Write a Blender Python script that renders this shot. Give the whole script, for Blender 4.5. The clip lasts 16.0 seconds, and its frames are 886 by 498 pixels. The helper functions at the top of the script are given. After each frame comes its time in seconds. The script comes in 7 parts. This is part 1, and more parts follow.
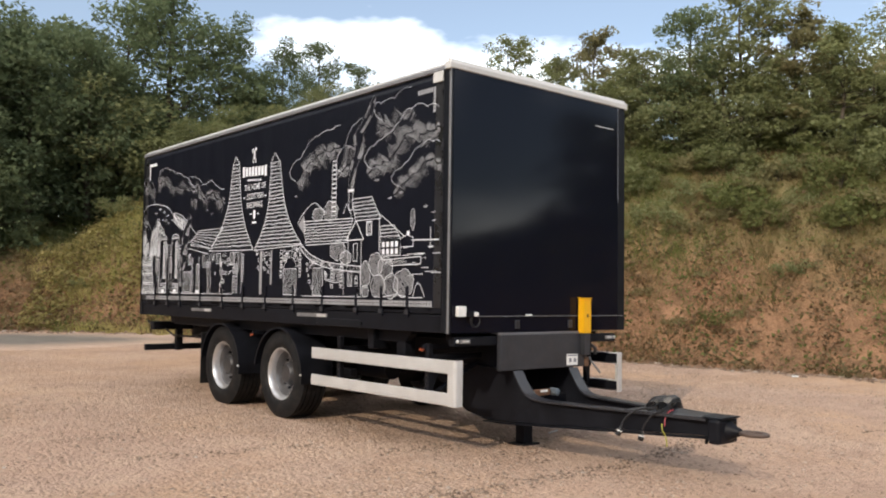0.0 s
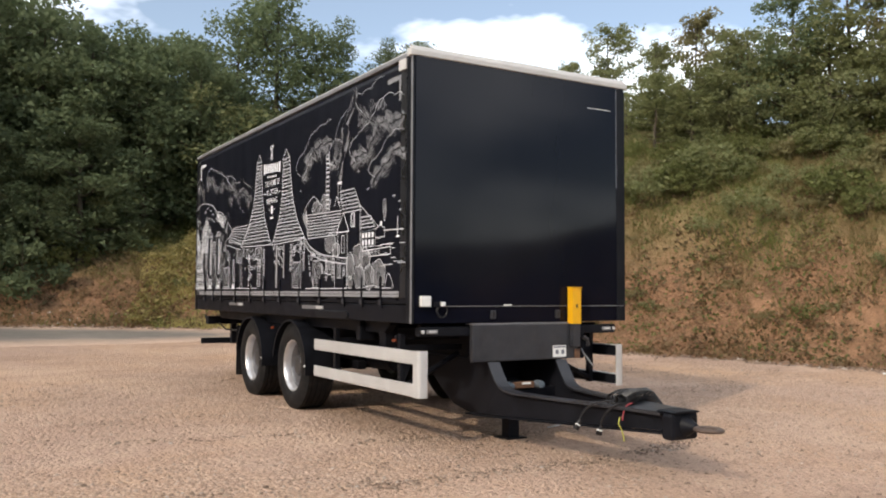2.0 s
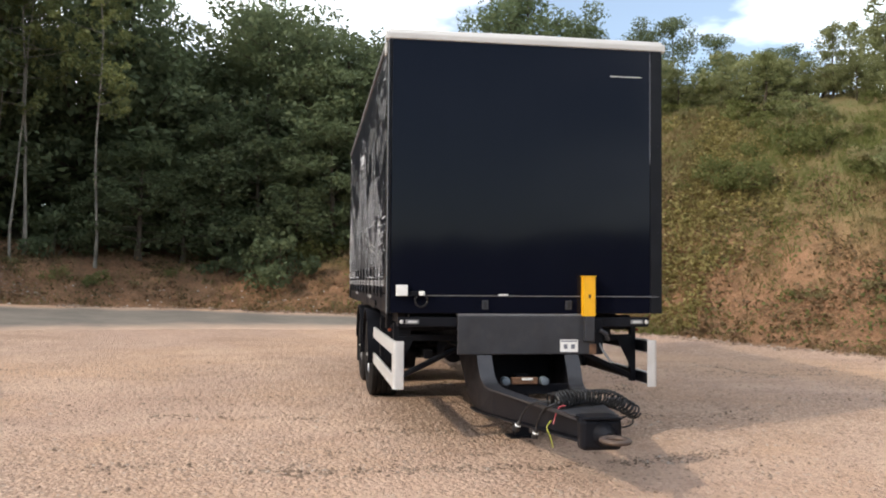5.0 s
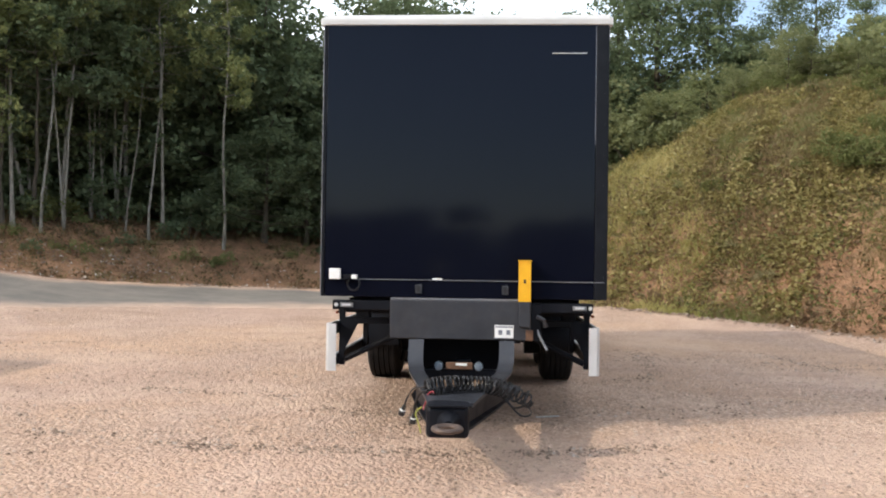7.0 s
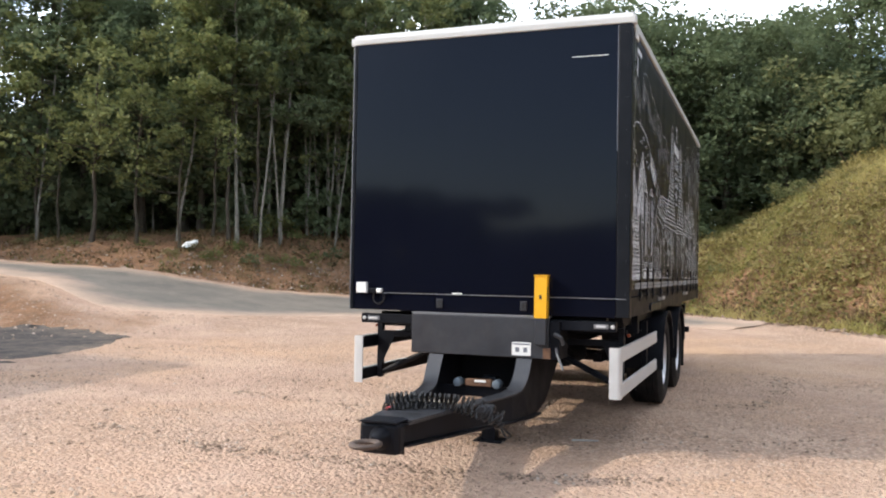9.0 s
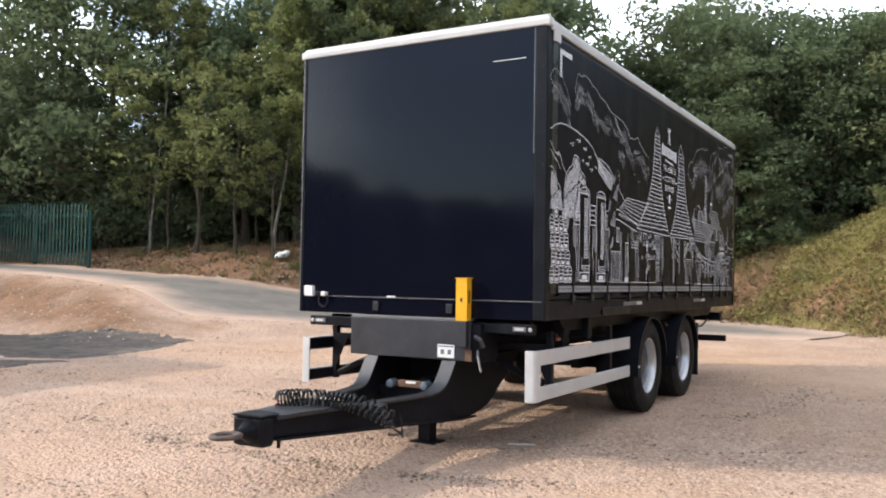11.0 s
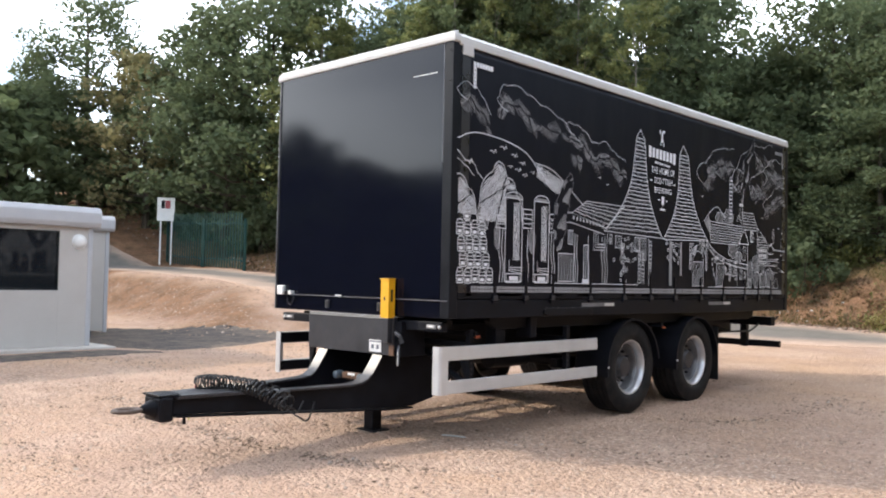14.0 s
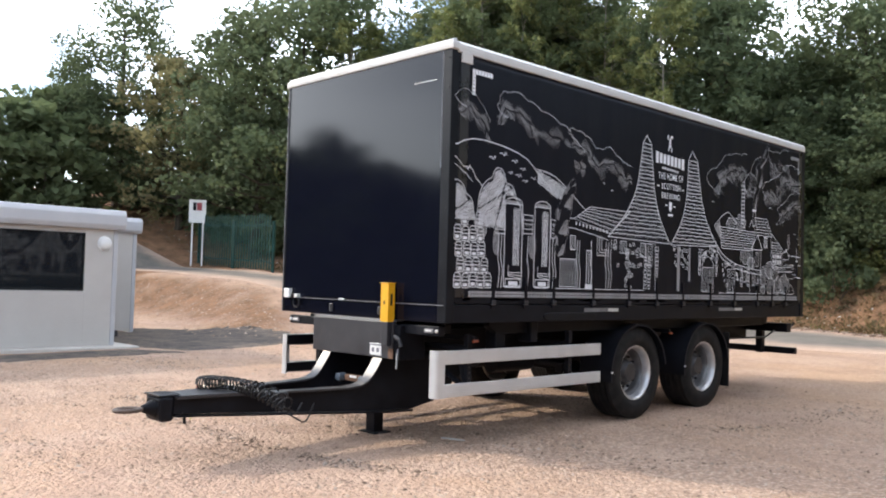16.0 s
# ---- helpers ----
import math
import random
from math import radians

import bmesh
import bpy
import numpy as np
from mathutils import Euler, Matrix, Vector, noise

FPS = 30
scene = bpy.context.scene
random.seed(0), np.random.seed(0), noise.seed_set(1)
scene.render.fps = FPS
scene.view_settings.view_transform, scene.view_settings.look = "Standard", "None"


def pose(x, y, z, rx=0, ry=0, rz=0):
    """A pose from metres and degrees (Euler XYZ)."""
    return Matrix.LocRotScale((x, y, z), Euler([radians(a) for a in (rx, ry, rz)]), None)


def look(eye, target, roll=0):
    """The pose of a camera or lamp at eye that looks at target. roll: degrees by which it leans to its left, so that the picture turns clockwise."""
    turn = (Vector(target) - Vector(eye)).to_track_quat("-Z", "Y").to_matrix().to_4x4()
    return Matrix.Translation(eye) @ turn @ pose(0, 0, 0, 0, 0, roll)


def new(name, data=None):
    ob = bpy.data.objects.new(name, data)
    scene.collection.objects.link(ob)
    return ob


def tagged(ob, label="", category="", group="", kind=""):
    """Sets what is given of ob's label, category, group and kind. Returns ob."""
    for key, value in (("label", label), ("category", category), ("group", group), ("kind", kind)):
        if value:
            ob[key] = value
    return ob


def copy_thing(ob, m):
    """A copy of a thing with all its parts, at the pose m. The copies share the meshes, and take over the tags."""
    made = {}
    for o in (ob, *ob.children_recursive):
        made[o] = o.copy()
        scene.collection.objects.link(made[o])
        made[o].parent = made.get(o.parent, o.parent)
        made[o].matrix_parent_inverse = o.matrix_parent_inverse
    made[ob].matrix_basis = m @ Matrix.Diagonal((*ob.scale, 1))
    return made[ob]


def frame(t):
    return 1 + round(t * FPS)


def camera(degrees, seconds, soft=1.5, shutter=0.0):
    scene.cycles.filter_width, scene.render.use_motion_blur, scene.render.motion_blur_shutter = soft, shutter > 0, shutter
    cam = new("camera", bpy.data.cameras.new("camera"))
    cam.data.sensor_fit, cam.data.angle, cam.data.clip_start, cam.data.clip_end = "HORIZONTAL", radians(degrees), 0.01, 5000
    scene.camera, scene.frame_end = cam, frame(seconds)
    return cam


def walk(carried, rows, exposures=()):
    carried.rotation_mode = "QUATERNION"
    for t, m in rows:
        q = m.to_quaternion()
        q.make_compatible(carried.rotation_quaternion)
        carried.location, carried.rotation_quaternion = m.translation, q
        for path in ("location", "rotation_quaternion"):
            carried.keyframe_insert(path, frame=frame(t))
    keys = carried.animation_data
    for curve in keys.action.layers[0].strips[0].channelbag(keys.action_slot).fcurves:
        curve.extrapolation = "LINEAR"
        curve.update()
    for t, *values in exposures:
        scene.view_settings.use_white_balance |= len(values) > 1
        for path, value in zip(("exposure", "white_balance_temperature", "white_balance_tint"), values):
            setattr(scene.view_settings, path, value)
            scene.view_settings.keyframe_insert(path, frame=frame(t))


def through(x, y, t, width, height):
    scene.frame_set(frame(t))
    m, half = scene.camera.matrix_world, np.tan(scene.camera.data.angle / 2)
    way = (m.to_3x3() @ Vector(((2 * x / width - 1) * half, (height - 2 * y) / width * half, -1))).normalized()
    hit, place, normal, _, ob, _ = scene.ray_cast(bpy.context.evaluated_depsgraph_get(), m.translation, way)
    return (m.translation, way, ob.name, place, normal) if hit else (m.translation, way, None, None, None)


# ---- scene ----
cam = camera(54.5, 16.0, soft=2.0)
PATH = [
    (0, (-6.375, -5.902, 1.502), (-5.08, -4.382, 1.613), 0.8),
    (0.5, (-6.165, -6.129, 1.477), (-4.878, -4.601, 1.588), 0.5),
    (1, (-5.864, -6.3, 1.442), (-4.655, -4.711, 1.546), 0.4),
    (1.5, (-5.43, -6.53, 1.436), (-4.3, -4.883, 1.541), 0.3),
    (2, (-4.97, -6.766, 1.439), (-3.949, -5.05, 1.543), 0.3),
    (2.5, (-4.461, -6.865, 1.453), (-3.535, -5.095, 1.557), 0.4),
    (3, (-3.94, -7.045, 1.451), (-3.117, -5.225, 1.553), 0.4),
    (3.5, (-3.438, -7.165, 1.431), (-2.735, -5.295, 1.537), 0.6),
    (4, (-2.923, -7.268, 1.443), (-2.343, -5.357, 1.55), 0.6),
    (4.5, (-2.445, -7.459, 1.444), (-2.011, -5.509, 1.538), 0.5),
    (7, (0.279, -7.652, 1.489), (0.16, -5.656, 1.519), 0.8),
    (7.5, (0.78, -7.47, 1.512), (0.532, -5.486, 1.54), 0.9),
    (8, (1.319, -7.404, 1.534), (0.911, -5.447, 1.564), 0.9),
    (8.5, (1.786, -7.2, 1.534), (1.214, -5.284, 1.576), 0.9),
    (9, (2.335, -7.13, 1.532), (1.627, -5.261, 1.583), 1.0),
    (11.5, (4.504, -6.285, 1.491), (3.417, -4.608, 1.564), 1.0),
    (12, (4.947, -6.11, 1.5), (3.765, -4.498, 1.573), 1.1),
    (12.5, (5.312, -5.877, 1.527), (4.067, -4.314, 1.6), 1.1),
    (13, (5.737, -5.725, 1.504), (4.457, -4.189, 1.578), 1.2),
    (13.5, (6.026, -5.547, 1.493), (4.701, -4.051, 1.567), 1.2),
    (14, (6.37, -5.445, 1.508), (4.992, -3.998, 1.58), 1.2),
    (14.5, (6.597, -5.33, 1.538), (5.18, -3.921, 1.611), 1.2),
    (15, (6.643, -5.251, 1.527), (5.214, -3.853, 1.598), 1.4),
    (15.5, (6.658, -5.24, 1.531), (5.224, -3.848, 1.6), 1.5),
    (16, (6.672, -5.275, 1.539), (5.235, -3.886, 1.614), 1.6),
]
EXPOSURES = [(0.0, 0.10, 7150, 11), (3.5, 0.18, 7100, 11), (7.0, 0.54, 6700, 9), (9.0, 0.65, 6600, 9), (12.5, 0.73, 6600, 10), (16.0, 0.74, 6500, 10)]
walk(cam, [(t, look(eye, target, roll)) for t, eye, target, roll in PATH], EXPOSURES)

# ---- world and sun ----
CLEAR_AZ = 188.0
SUN_AZ, SUN_EL = 244.5, 32.0      # clockwise from +y, above the horizon
world = bpy.data.worlds.new("sky")
scene.world = world
world.use_nodes = True
wn, wl = world.node_tree.nodes, world.node_tree.links
wn.clear()
w_out, w_bg = wn.new("ShaderNodeOutputWorld"), wn.new("ShaderNodeBackground")
w_sky = wn.new("ShaderNodeTexSky")
w_sky.sky_type, w_sky.sun_disc = "NISHITA", False
w_sky.sun_elevation, w_sky.sun_rotation = radians(SUN_EL), radians(SUN_AZ)
w_sky.air_density, w_sky.dust_density, w_sky.ozone_density = 1.0, 0.6, 2.0
w_geo, w_map = wn.new("ShaderNodeTexCoord"), wn.new("ShaderNodeMapping")
w_map.inputs["Scale"].default_value = (1.0, 1.0, 2.4)
w_map.inputs["Location"].default_value = (0.35, 0.1, 0.0)
w_noise = wn.new("ShaderNodeTexNoise")
w_noise.inputs["Scale"].default_value, w_noise.inputs["Detail"].default_value = 2.1, 6.0
w_noise.inputs["Roughness"].default_value = 0.55
w_ramp = wn.new("ShaderNodeValToRGB")
w_ramp.color_ramp.elements[0].position, w_ramp.color_ramp.elements[1].position = 0.45, 0.60
w_ramp.color_ramp.elements[0].color = (0.05, 0.05, 0.05, 1)      # thin high haze everywhere
w_mix = wn.new("ShaderNodeMixRGB")
w_glow = wn.new("ShaderNodeMixRGB")
w_glow.blend_type = "ADD"
w_glow.inputs["Fac"].default_value = 0.8
w_glow.inputs["Color2"].default_value = (20.5, 20.9, 21.4, 1)      # sunlit cloud over the bright sky
wl.new(w_geo.outputs["Generated"], w_map.inputs["Vector"])
wl.new(w_map.outputs["Vector"], w_noise.inputs["Vector"])
wl.new(w_noise.outputs["Fac"], w_ramp.inputs["Fac"])
w_dot = wn.new("ShaderNodeVectorMath")
w_dot.operation = "DOT_PRODUCT"
w_dot.inputs[1].default_value = (math.sin(radians(CLEAR_AZ)), math.cos(radians(CLEAR_AZ)), 0.0)
w_clear = wn.new("ShaderNodeMapRange")      # broken cloud, opening to clear blue on one side
w_clear.inputs["From Min"].default_value, w_clear.inputs["From Max"].default_value = 0.62, 0.95
w_clear.inputs["To Min"].default_value, w_clear.inputs["To Max"].default_value = 1.0, 0.0
w_cover = wn.new("ShaderNodeMath")
w_cover.operation = "MULTIPLY"
wl.new(w_geo.outputs["Generated"], w_dot.inputs[0])
wl.new(w_dot.outputs["Value"], w_clear.inputs["Value"])
wl.new(w_ramp.outputs["Color"], w_cover.inputs[0])
wl.new(w_clear.outputs["Result"], w_cover.inputs[1])
w_near = wn.new("ShaderNodeVectorMath")
w_near.operation = "DOT_PRODUCT"
w_near.inputs[1].default_value = (math.sin(radians(SUN_AZ)), math.cos(radians(SUN_AZ)), 0.0)
w_side = wn.new("ShaderNodeMapRange")      # bright broken cloud below the sun
w_side.inputs["From Min"].default_value, w_side.inputs["From Max"].default_value = 0.86, 0.96
w_side.inputs["To Min"].default_value, w_side.inputs["To Max"].default_value = 0.0, 0.9
w_sum = wn.new("ShaderNodeMath")
w_sum.operation, w_sum.use_clamp = "ADD", True
wl.new(w_geo.outputs["Generated"], w_near.inputs[0])
wl.new(w_near.outputs["Value"], w_side.inputs["Value"])
wl.new(w_cover.outputs[0], w_sum.inputs[0])
wl.new(w_side.outputs["Result"], w_sum.inputs[1])
wl.new(w_sum.outputs[0], w_mix.inputs["Fac"])
wl.new(w_sky.outputs["Color"], w_mix.inputs["Color1"])
wl.new(w_sky.outputs["Color"], w_glow.inputs["Color1"])
wl.new(w_glow.outputs["Color"], w_mix.inputs["Color2"])
wl.new(w_mix.outputs["Color"], w_bg.inputs["Color"])
w_bg.inputs["Strength"].default_value = 0.15
wl.new(w_bg.outputs["Background"], w_out.inputs["Surface"])

sun = new("sun", bpy.data.lights.new("sun", "SUN"))
sun.data.energy, sun.data.angle, sun.data.color = 2.25, radians(0.6), (1.0, 0.90, 0.76)
to_sun = Vector((math.sin(radians(SUN_AZ)) * math.cos(radians(SUN_EL)),
                 math.cos(radians(SUN_AZ)) * math.cos(radians(SUN_EL)), math.sin(radians(SUN_EL))))
sun.matrix_world = look(to_sun * 60, (0, 0, 0))

# ---- materials ----


class Nodes:
    """A small wrapper round one material's node tree."""

    def __init__(self, name):
        self.mat = bpy.data.materials.new(name)
        self.mat.use_nodes = True
        self.n, self.l = self.mat.node_tree.nodes, self.mat.node_tree.links
        self.bsdf = self.n["Principled BSDF"]
        self.tc = self.n.new("ShaderNodeTexCoord")

    def put(self, socket, value):
        if isinstance(value, bpy.types.NodeSocket):
            self.l.new(value, socket)
        else:
            socket.default_value = value

    def noise(self, scale, detail=4.0, rough=0.55, vec=None, stretch=None):
        v = vec or self.tc.outputs["Object"]
        if stretch:
            m = self.n.new("ShaderNodeMapping")
            m.inputs["Scale"].default_value = stretch
            self.l.new(v, m.inputs["Vector"])
            v = m.outputs["Vector"]
        t = self.n.new("ShaderNodeTexNoise")
        self.l.new(v, t.inputs["Vector"])
        t.inputs["Scale"].default_value, t.inputs["Detail"].default_value = scale, detail
        t.inputs["Roughness"].default_value = rough
        return t.outputs["Fac"]

    def cells(self, scale, out="Distance", feature="F1"):
        t = self.n.new("ShaderNodeTexVoronoi")
        t.feature = feature
        self.l.new(self.tc.outputs["Object"], t.inputs["Vector"])
        t.inputs["Scale"].default_value = scale
        return t.outputs[out]

    def ramp(self, fac, *stops):
        r = self.n.new("ShaderNodeValToRGB")
        e = r.color_ramp.elements
        while len(e) < len(stops):
            e.new(0.5)
        for k, (p, c) in enumerate(stops):
            e[k].position = p
            e[k].color = (c, c, c, 1) if isinstance(c, (int, float)) else (*c, 1)
        self.put(r.inputs["Fac"], fac)
        return r.outputs["Color"]

    def mix(self, fac, a, b, how="MIX"):
        m = self.n.new("ShaderNodeMixRGB")
        m.blend_type = how
        for s, v in (("Fac", fac), ("Color1", a), ("Color2", b)):
            if isinstance(v, tuple) and len(v) == 3:
                v = (*v, 1)
            self.put(m.inputs[s], v)
        return m.outputs["Color"]

    def math(self, how, a, b=0.0):
        m = self.n.new("ShaderNodeMath")
        m.operation = how
        self.put(m.inputs[0], a)
        self.put(m.inputs[1], b)
        return m.outputs[0]

    def attr(self, name):
        a = self.n.new("ShaderNodeAttribute")
        a.attribute_name = name
        return a.outputs["Fac"]

    def rand(self):
        return self.n.new("ShaderNodeObjectInfo").outputs["Random"]

    def island(self):
        return self.n.new("ShaderNodeNewGeometry").outputs["Random Per Island"]

    def bump(self, height, strength=0.3, dist=0.01, normal=None):
        b = self.n.new("ShaderNodeBump")
        b.inputs["Strength"].default_value, b.inputs["Distance"].default_value = strength, dist
        self.l.new(height, b.inputs["Height"])
        if normal is not None:
            self.l.new(normal, b.inputs["Normal"])
        self.l.new(b.outputs["Normal"], self.bsdf.inputs["Normal"])
        return b.outputs["Normal"]

    def set(self, color=None, rough=None, metal=None, spec=None, coat=None):
        for s, v in (("Base Color", color), ("Roughness", rough), ("Metallic", metal), ("Specular IOR Level", spec), ("Coat Weight", coat)):
            if v is not None:
                if isinstance(v, tuple) and len(v) == 3:
                    v = (*v, 1)
                self.put(self.bsdf.inputs[s], v)
        return self.mat


def worn(name, color, rough=0.5, metal=0.0, var=0.25, scale=6.0, bump=0.08, spec=None, dust=0.0):
    """A painted or plain surface with blotches, fine grain and a little road dust."""
    m = Nodes(name)
    big, fine = m.noise(scale, 5.0, 0.6), m.noise(scale * 22, 3.0, 0.6)
    dark = tuple(c * (1 - var) for c in color)
    lite = tuple(min(1, c * (1 + var)) for c in color)
    c = m.mix(m.ramp(big, (0.3, 0.0), (0.7, 1.0)), dark, lite)
    c = m.mix(m.math("MULTIPLY", fine, 0.25), c, tuple(x * 0.7 for x in color))
    if dust:
        c = m.mix(m.ramp(m.noise(scale * 1.7, 7.0, 0.7), (0.45, 0.0), (0.8, dust)), c, (0.36, 0.28, 0.22))
    r = m.ramp(big, (0.25, max(0.02, rough - 0.08)), (0.75, min(1.0, rough + 0.1)))
    m.bump(fine, bump, 0.004)
    return m.set(c, r, metal, spec)


def gloss_panel():
    """Glossy black panel paint with a faint orange-peel and rubbed streaks."""
    m = Nodes("gloss_black_panel")
    streak = m.noise(3.0, 5.0, 0.6, stretch=(1.0, 1.0, 0.25))
    m.bump(m.noise(1.3, 2.0, 0.5), 0.02, 0.03)
    return m.set(m.mix(streak, (0.0035, 0.0042, 0.009), (0.005, 0.006, 0.012)), m.ramp(streak, (0.3, 0.06), (0.75, 0.10)), 0.0, 0.20)


def curtain_vinyl():
    m = Nodes("black_curtain_vinyl")
    weave = m.noise(260.0, 2.0, 0.5)
    wave = m.noise(2.2, 3.0, 0.5, stretch=(1.0, 1.0, 0.35))
    nrm = m.bump(wave, 0.22, 0.03)
    m.bump(weave, 0.08, 0.002, nrm)
    return m.set(m.mix(m.noise(4.0, 5.0), (0.0055, 0.0063, 0.0105), (0.008, 0.009, 0.0145)), 0.38, 0.0, 0.12)


def gravel_ground():
    """One sheet: pinkish compacted gravel, rubble and red soil by the bank's foot, dry grass and weeds above."""
    m = Nodes("gravel_and_soil")
    d = m.attr("bank")
    big, mid = m.noise(0.16, 5.0, 0.6), m.noise(0.9, 5.0, 0.65)
    fine, grit = m.noise(14.0, 4.0, 0.7), m.noise(60.0, 2.0, 0.6)
    pebbles, chips, col = m.cells(23.0), m.cells(49.0), m.cells(49.0, "Color")
    lump = m.noise(5.5, 5.0, 0.72)
    tone = m.n.new("ShaderNodeSeparateColor")
    m.l.new(col, tone.inputs["Color"])
    stone = m.ramp(tone.outputs[0], (0.0, (0.26, 0.168, 0.120)), (0.35, (0.48, 0.322, 0.228)), (0.7, (0.60, 0.425, 0.310)), (1.0, (0.80, 0.64, 0.51)))
    sand = m.mix(m.ramp(mid, (0.3, 0.0), (0.7, 1.0)), (0.545, 0.362, 0.256), (0.59, 0.417, 0.312))
    g = m.mix(0.55, sand, stone)
    g = m.mix(m.ramp(pebbles, (0.42, 0.0), (0.62, 0.45)), g, (0.22, 0.150, 0.118))
    g = m.mix(m.ramp(big, (0.42, 0.0), (0.60, 0.75)), g, (0.59, 0.385, 0.250))
    g = m.mix(m.ramp(m.noise(0.23, 4.0, 0.6), (0.46, 0.0), (0.60, 0.55)), g, (0.48, 0.338, 0.272))      # cooler, mauve stretches
    track = m.noise(0.9, 6.0, 0.7, stretch=(0.5, 1.5, 1.0))
    g = m.mix(m.ramp(track, (0.52, 0.0), (0.64, 0.38)), g, (0.33, 0.215, 0.165))
    g = m.mix(m.ramp(m.noise(0.45, 5.0, 0.65), (0.50, 0.0), (0.62, 0.42)), g, (0.66, 0.475, 0.350))
    g = m.mix(m.ramp(fine, (0.48, 0.0), (0.74, 0.36)), g, (0.21, 0.142, 0.116))
    g = m.mix(m.ramp(lump, (0.56, 0.0), (0.70, 0.24)), g, (0.24, 0.158, 0.127))
    soil = m.mix(m.ramp(fine, (0.35, 0.0), (0.65, 1.0)), (0.16, 0.087, 0.049), (0.345, 0.188, 0.106))
    soil = m.mix(m.ramp(m.noise(0.9, 5.0, 0.65), (0.46, 0.0), (0.60, 0.75)), soil, (0.35, 0.195, 0.112))
    soil = m.mix(m.ramp(m.noise(2.2, 6.0, 0.7), (0.44, 0.0), (0.64, 0.6)), soil, (0.105, 0.070, 0.038))
    weed = m.mix(m.ramp(mid, (0.4, 0.0), (0.6, 1.0)), (0.20, 0.155, 0.072), (0.142, 0.148, 0.056))
    weed = m.mix(m.ramp(fine, (0.4, 0.0), (0.7, 0.7)), weed, (0.25, 0.185, 0.10))
    edge = m.math("ADD", m.math("ADD", d, 0.30), m.math("MULTIPLY", m.math("SUBTRACT", mid, 0.5), 1.3))
    up = m.math("ADD", d, m.math("MULTIPLY", m.math("SUBTRACT", m.noise(0.5, 5.0, 0.65), 0.5), 3.2))
    c = m.mix(m.ramp(m.math("MULTIPLY", edge, 1.0), (0.0, 0.0), (0.5, 1.0)), g, soil)
    c = m.mix(m.ramp(m.math("MULTIPLY", up, 0.1), (0.20, 0.0), (0.42, 1.0)), c, weed)
    h = m.math("SUBTRACT", m.math("MULTIPLY", fine, 0.9), m.math("ADD", m.math("MULTIPLY", pebbles, 0.75), m.math("MULTIPLY", chips, 0.45)))
    h = m.math("ADD", h, m.math("ADD", m.math("MULTIPLY", lump, 0.8), m.math("MULTIPLY", grit, 0.3)))
    m.bump(h, 1.0, 0.042)
    return m.set(c, m.ramp(fine, (0.3, 0.85), (0.7, 0.98)), 0.0, 0.2)


def asphalt():
    m = Nodes("dusty_asphalt")
    big, fine = m.noise(0.5, 5.0, 0.6), m.noise(90.0, 3.0, 0.7)
    c = m.mix(m.ramp(big, (0.35, 0.0), (0.7, 1.0)), (0.155, 0.140, 0.120), (0.20, 0.178, 0.150))
    c = m.mix(m.math("MULTIPLY", fine, 0.5), c, (0.09, 0.09, 0.09))
    c = m.mix(m.ramp(m.noise(1.1, 7.0, 0.7), (0.42, 0.0), (0.75, 0.40)), c, (0.34, 0.285, 0.23))
    spill = m.math("ADD", m.attr("edge"), m.math("MULTIPLY", m.math("SUBTRACT", m.noise(0.7, 6.0, 0.7), 0.5), 2.4))
    c = m.mix(m.ramp(m.math("MULTIPLY", spill, 0.5), (0.0, 1.0), (0.75, 0.0)), c, m.mix(m.ramp(fine, (0.35, 0.0), (0.65, 1.0)), (0.36, 0.25, 0.185), (0.53, 0.39, 0.30)))
    m.bump(fine, 0.4, 0.006)
    return m.set(c, 0.92, 0.0, 0.12)


def shadowed_gravel():
    """Dark ground with the cabin's shadow put into its colour, and a thin scatter of dust."""
    m = Nodes("shadowed_gravel")
    fine = m.noise(80.0, 3.0, 0.7)
    c = m.mix(m.ramp(m.noise(3.2, 7.0, 0.75), (0.34, 0.0), (0.66, 0.9)), (0.055, 0.053, 0.052), (0.22, 0.17, 0.135))
    m.bump(fine, 0.4, 0.006)
    return m.set(m.mix(m.math("MULTIPLY", fine, 0.4), c, (0.05, 0.05, 0.05)), 0.92, 0.0, 0.15)


def leafy(name, stops, straw=None, through=0.48, size=0.6):
    """Leaves: each one a shade of its own, light coming through the blade."""
    m = Nodes(name)
    tuft = m.ramp(m.noise(1.6, 3.0, 0.6), (0.32, 0.0), (0.68, 1.0))
    c = m.ramp(m.math("ADD", m.math("MULTIPLY", m.island(), 0.5), m.math("MULTIPLY", tuft, 0.5)), *stops)
    c = m.mix(m.math("MULTIPLY", m.rand(), 0.45), c, tuple(x * 0.55 for x in stops[len(stops) // 2][1]))
    if straw:
        c = m.mix(m.ramp(m.noise(size, 4.0, 0.6), (0.46, 0.0), (0.60, 0.85)), c, straw)
    m.set(c, 0.68, 0.0, 0.18)
    tr = m.n.new("ShaderNodeBsdfTranslucent")
    m.l.new(c, tr.inputs["Color"])
    mx = m.n.new("ShaderNodeMixShader")
    mx.inputs[0].default_value = through
    m.l.new(m.bsdf.outputs[0], mx.inputs[1])
    m.l.new(tr.outputs[0], mx.inputs[2])
    m.l.new(mx.outputs[0], m.n["Material Output"].inputs["Surface"])
    return m.mat


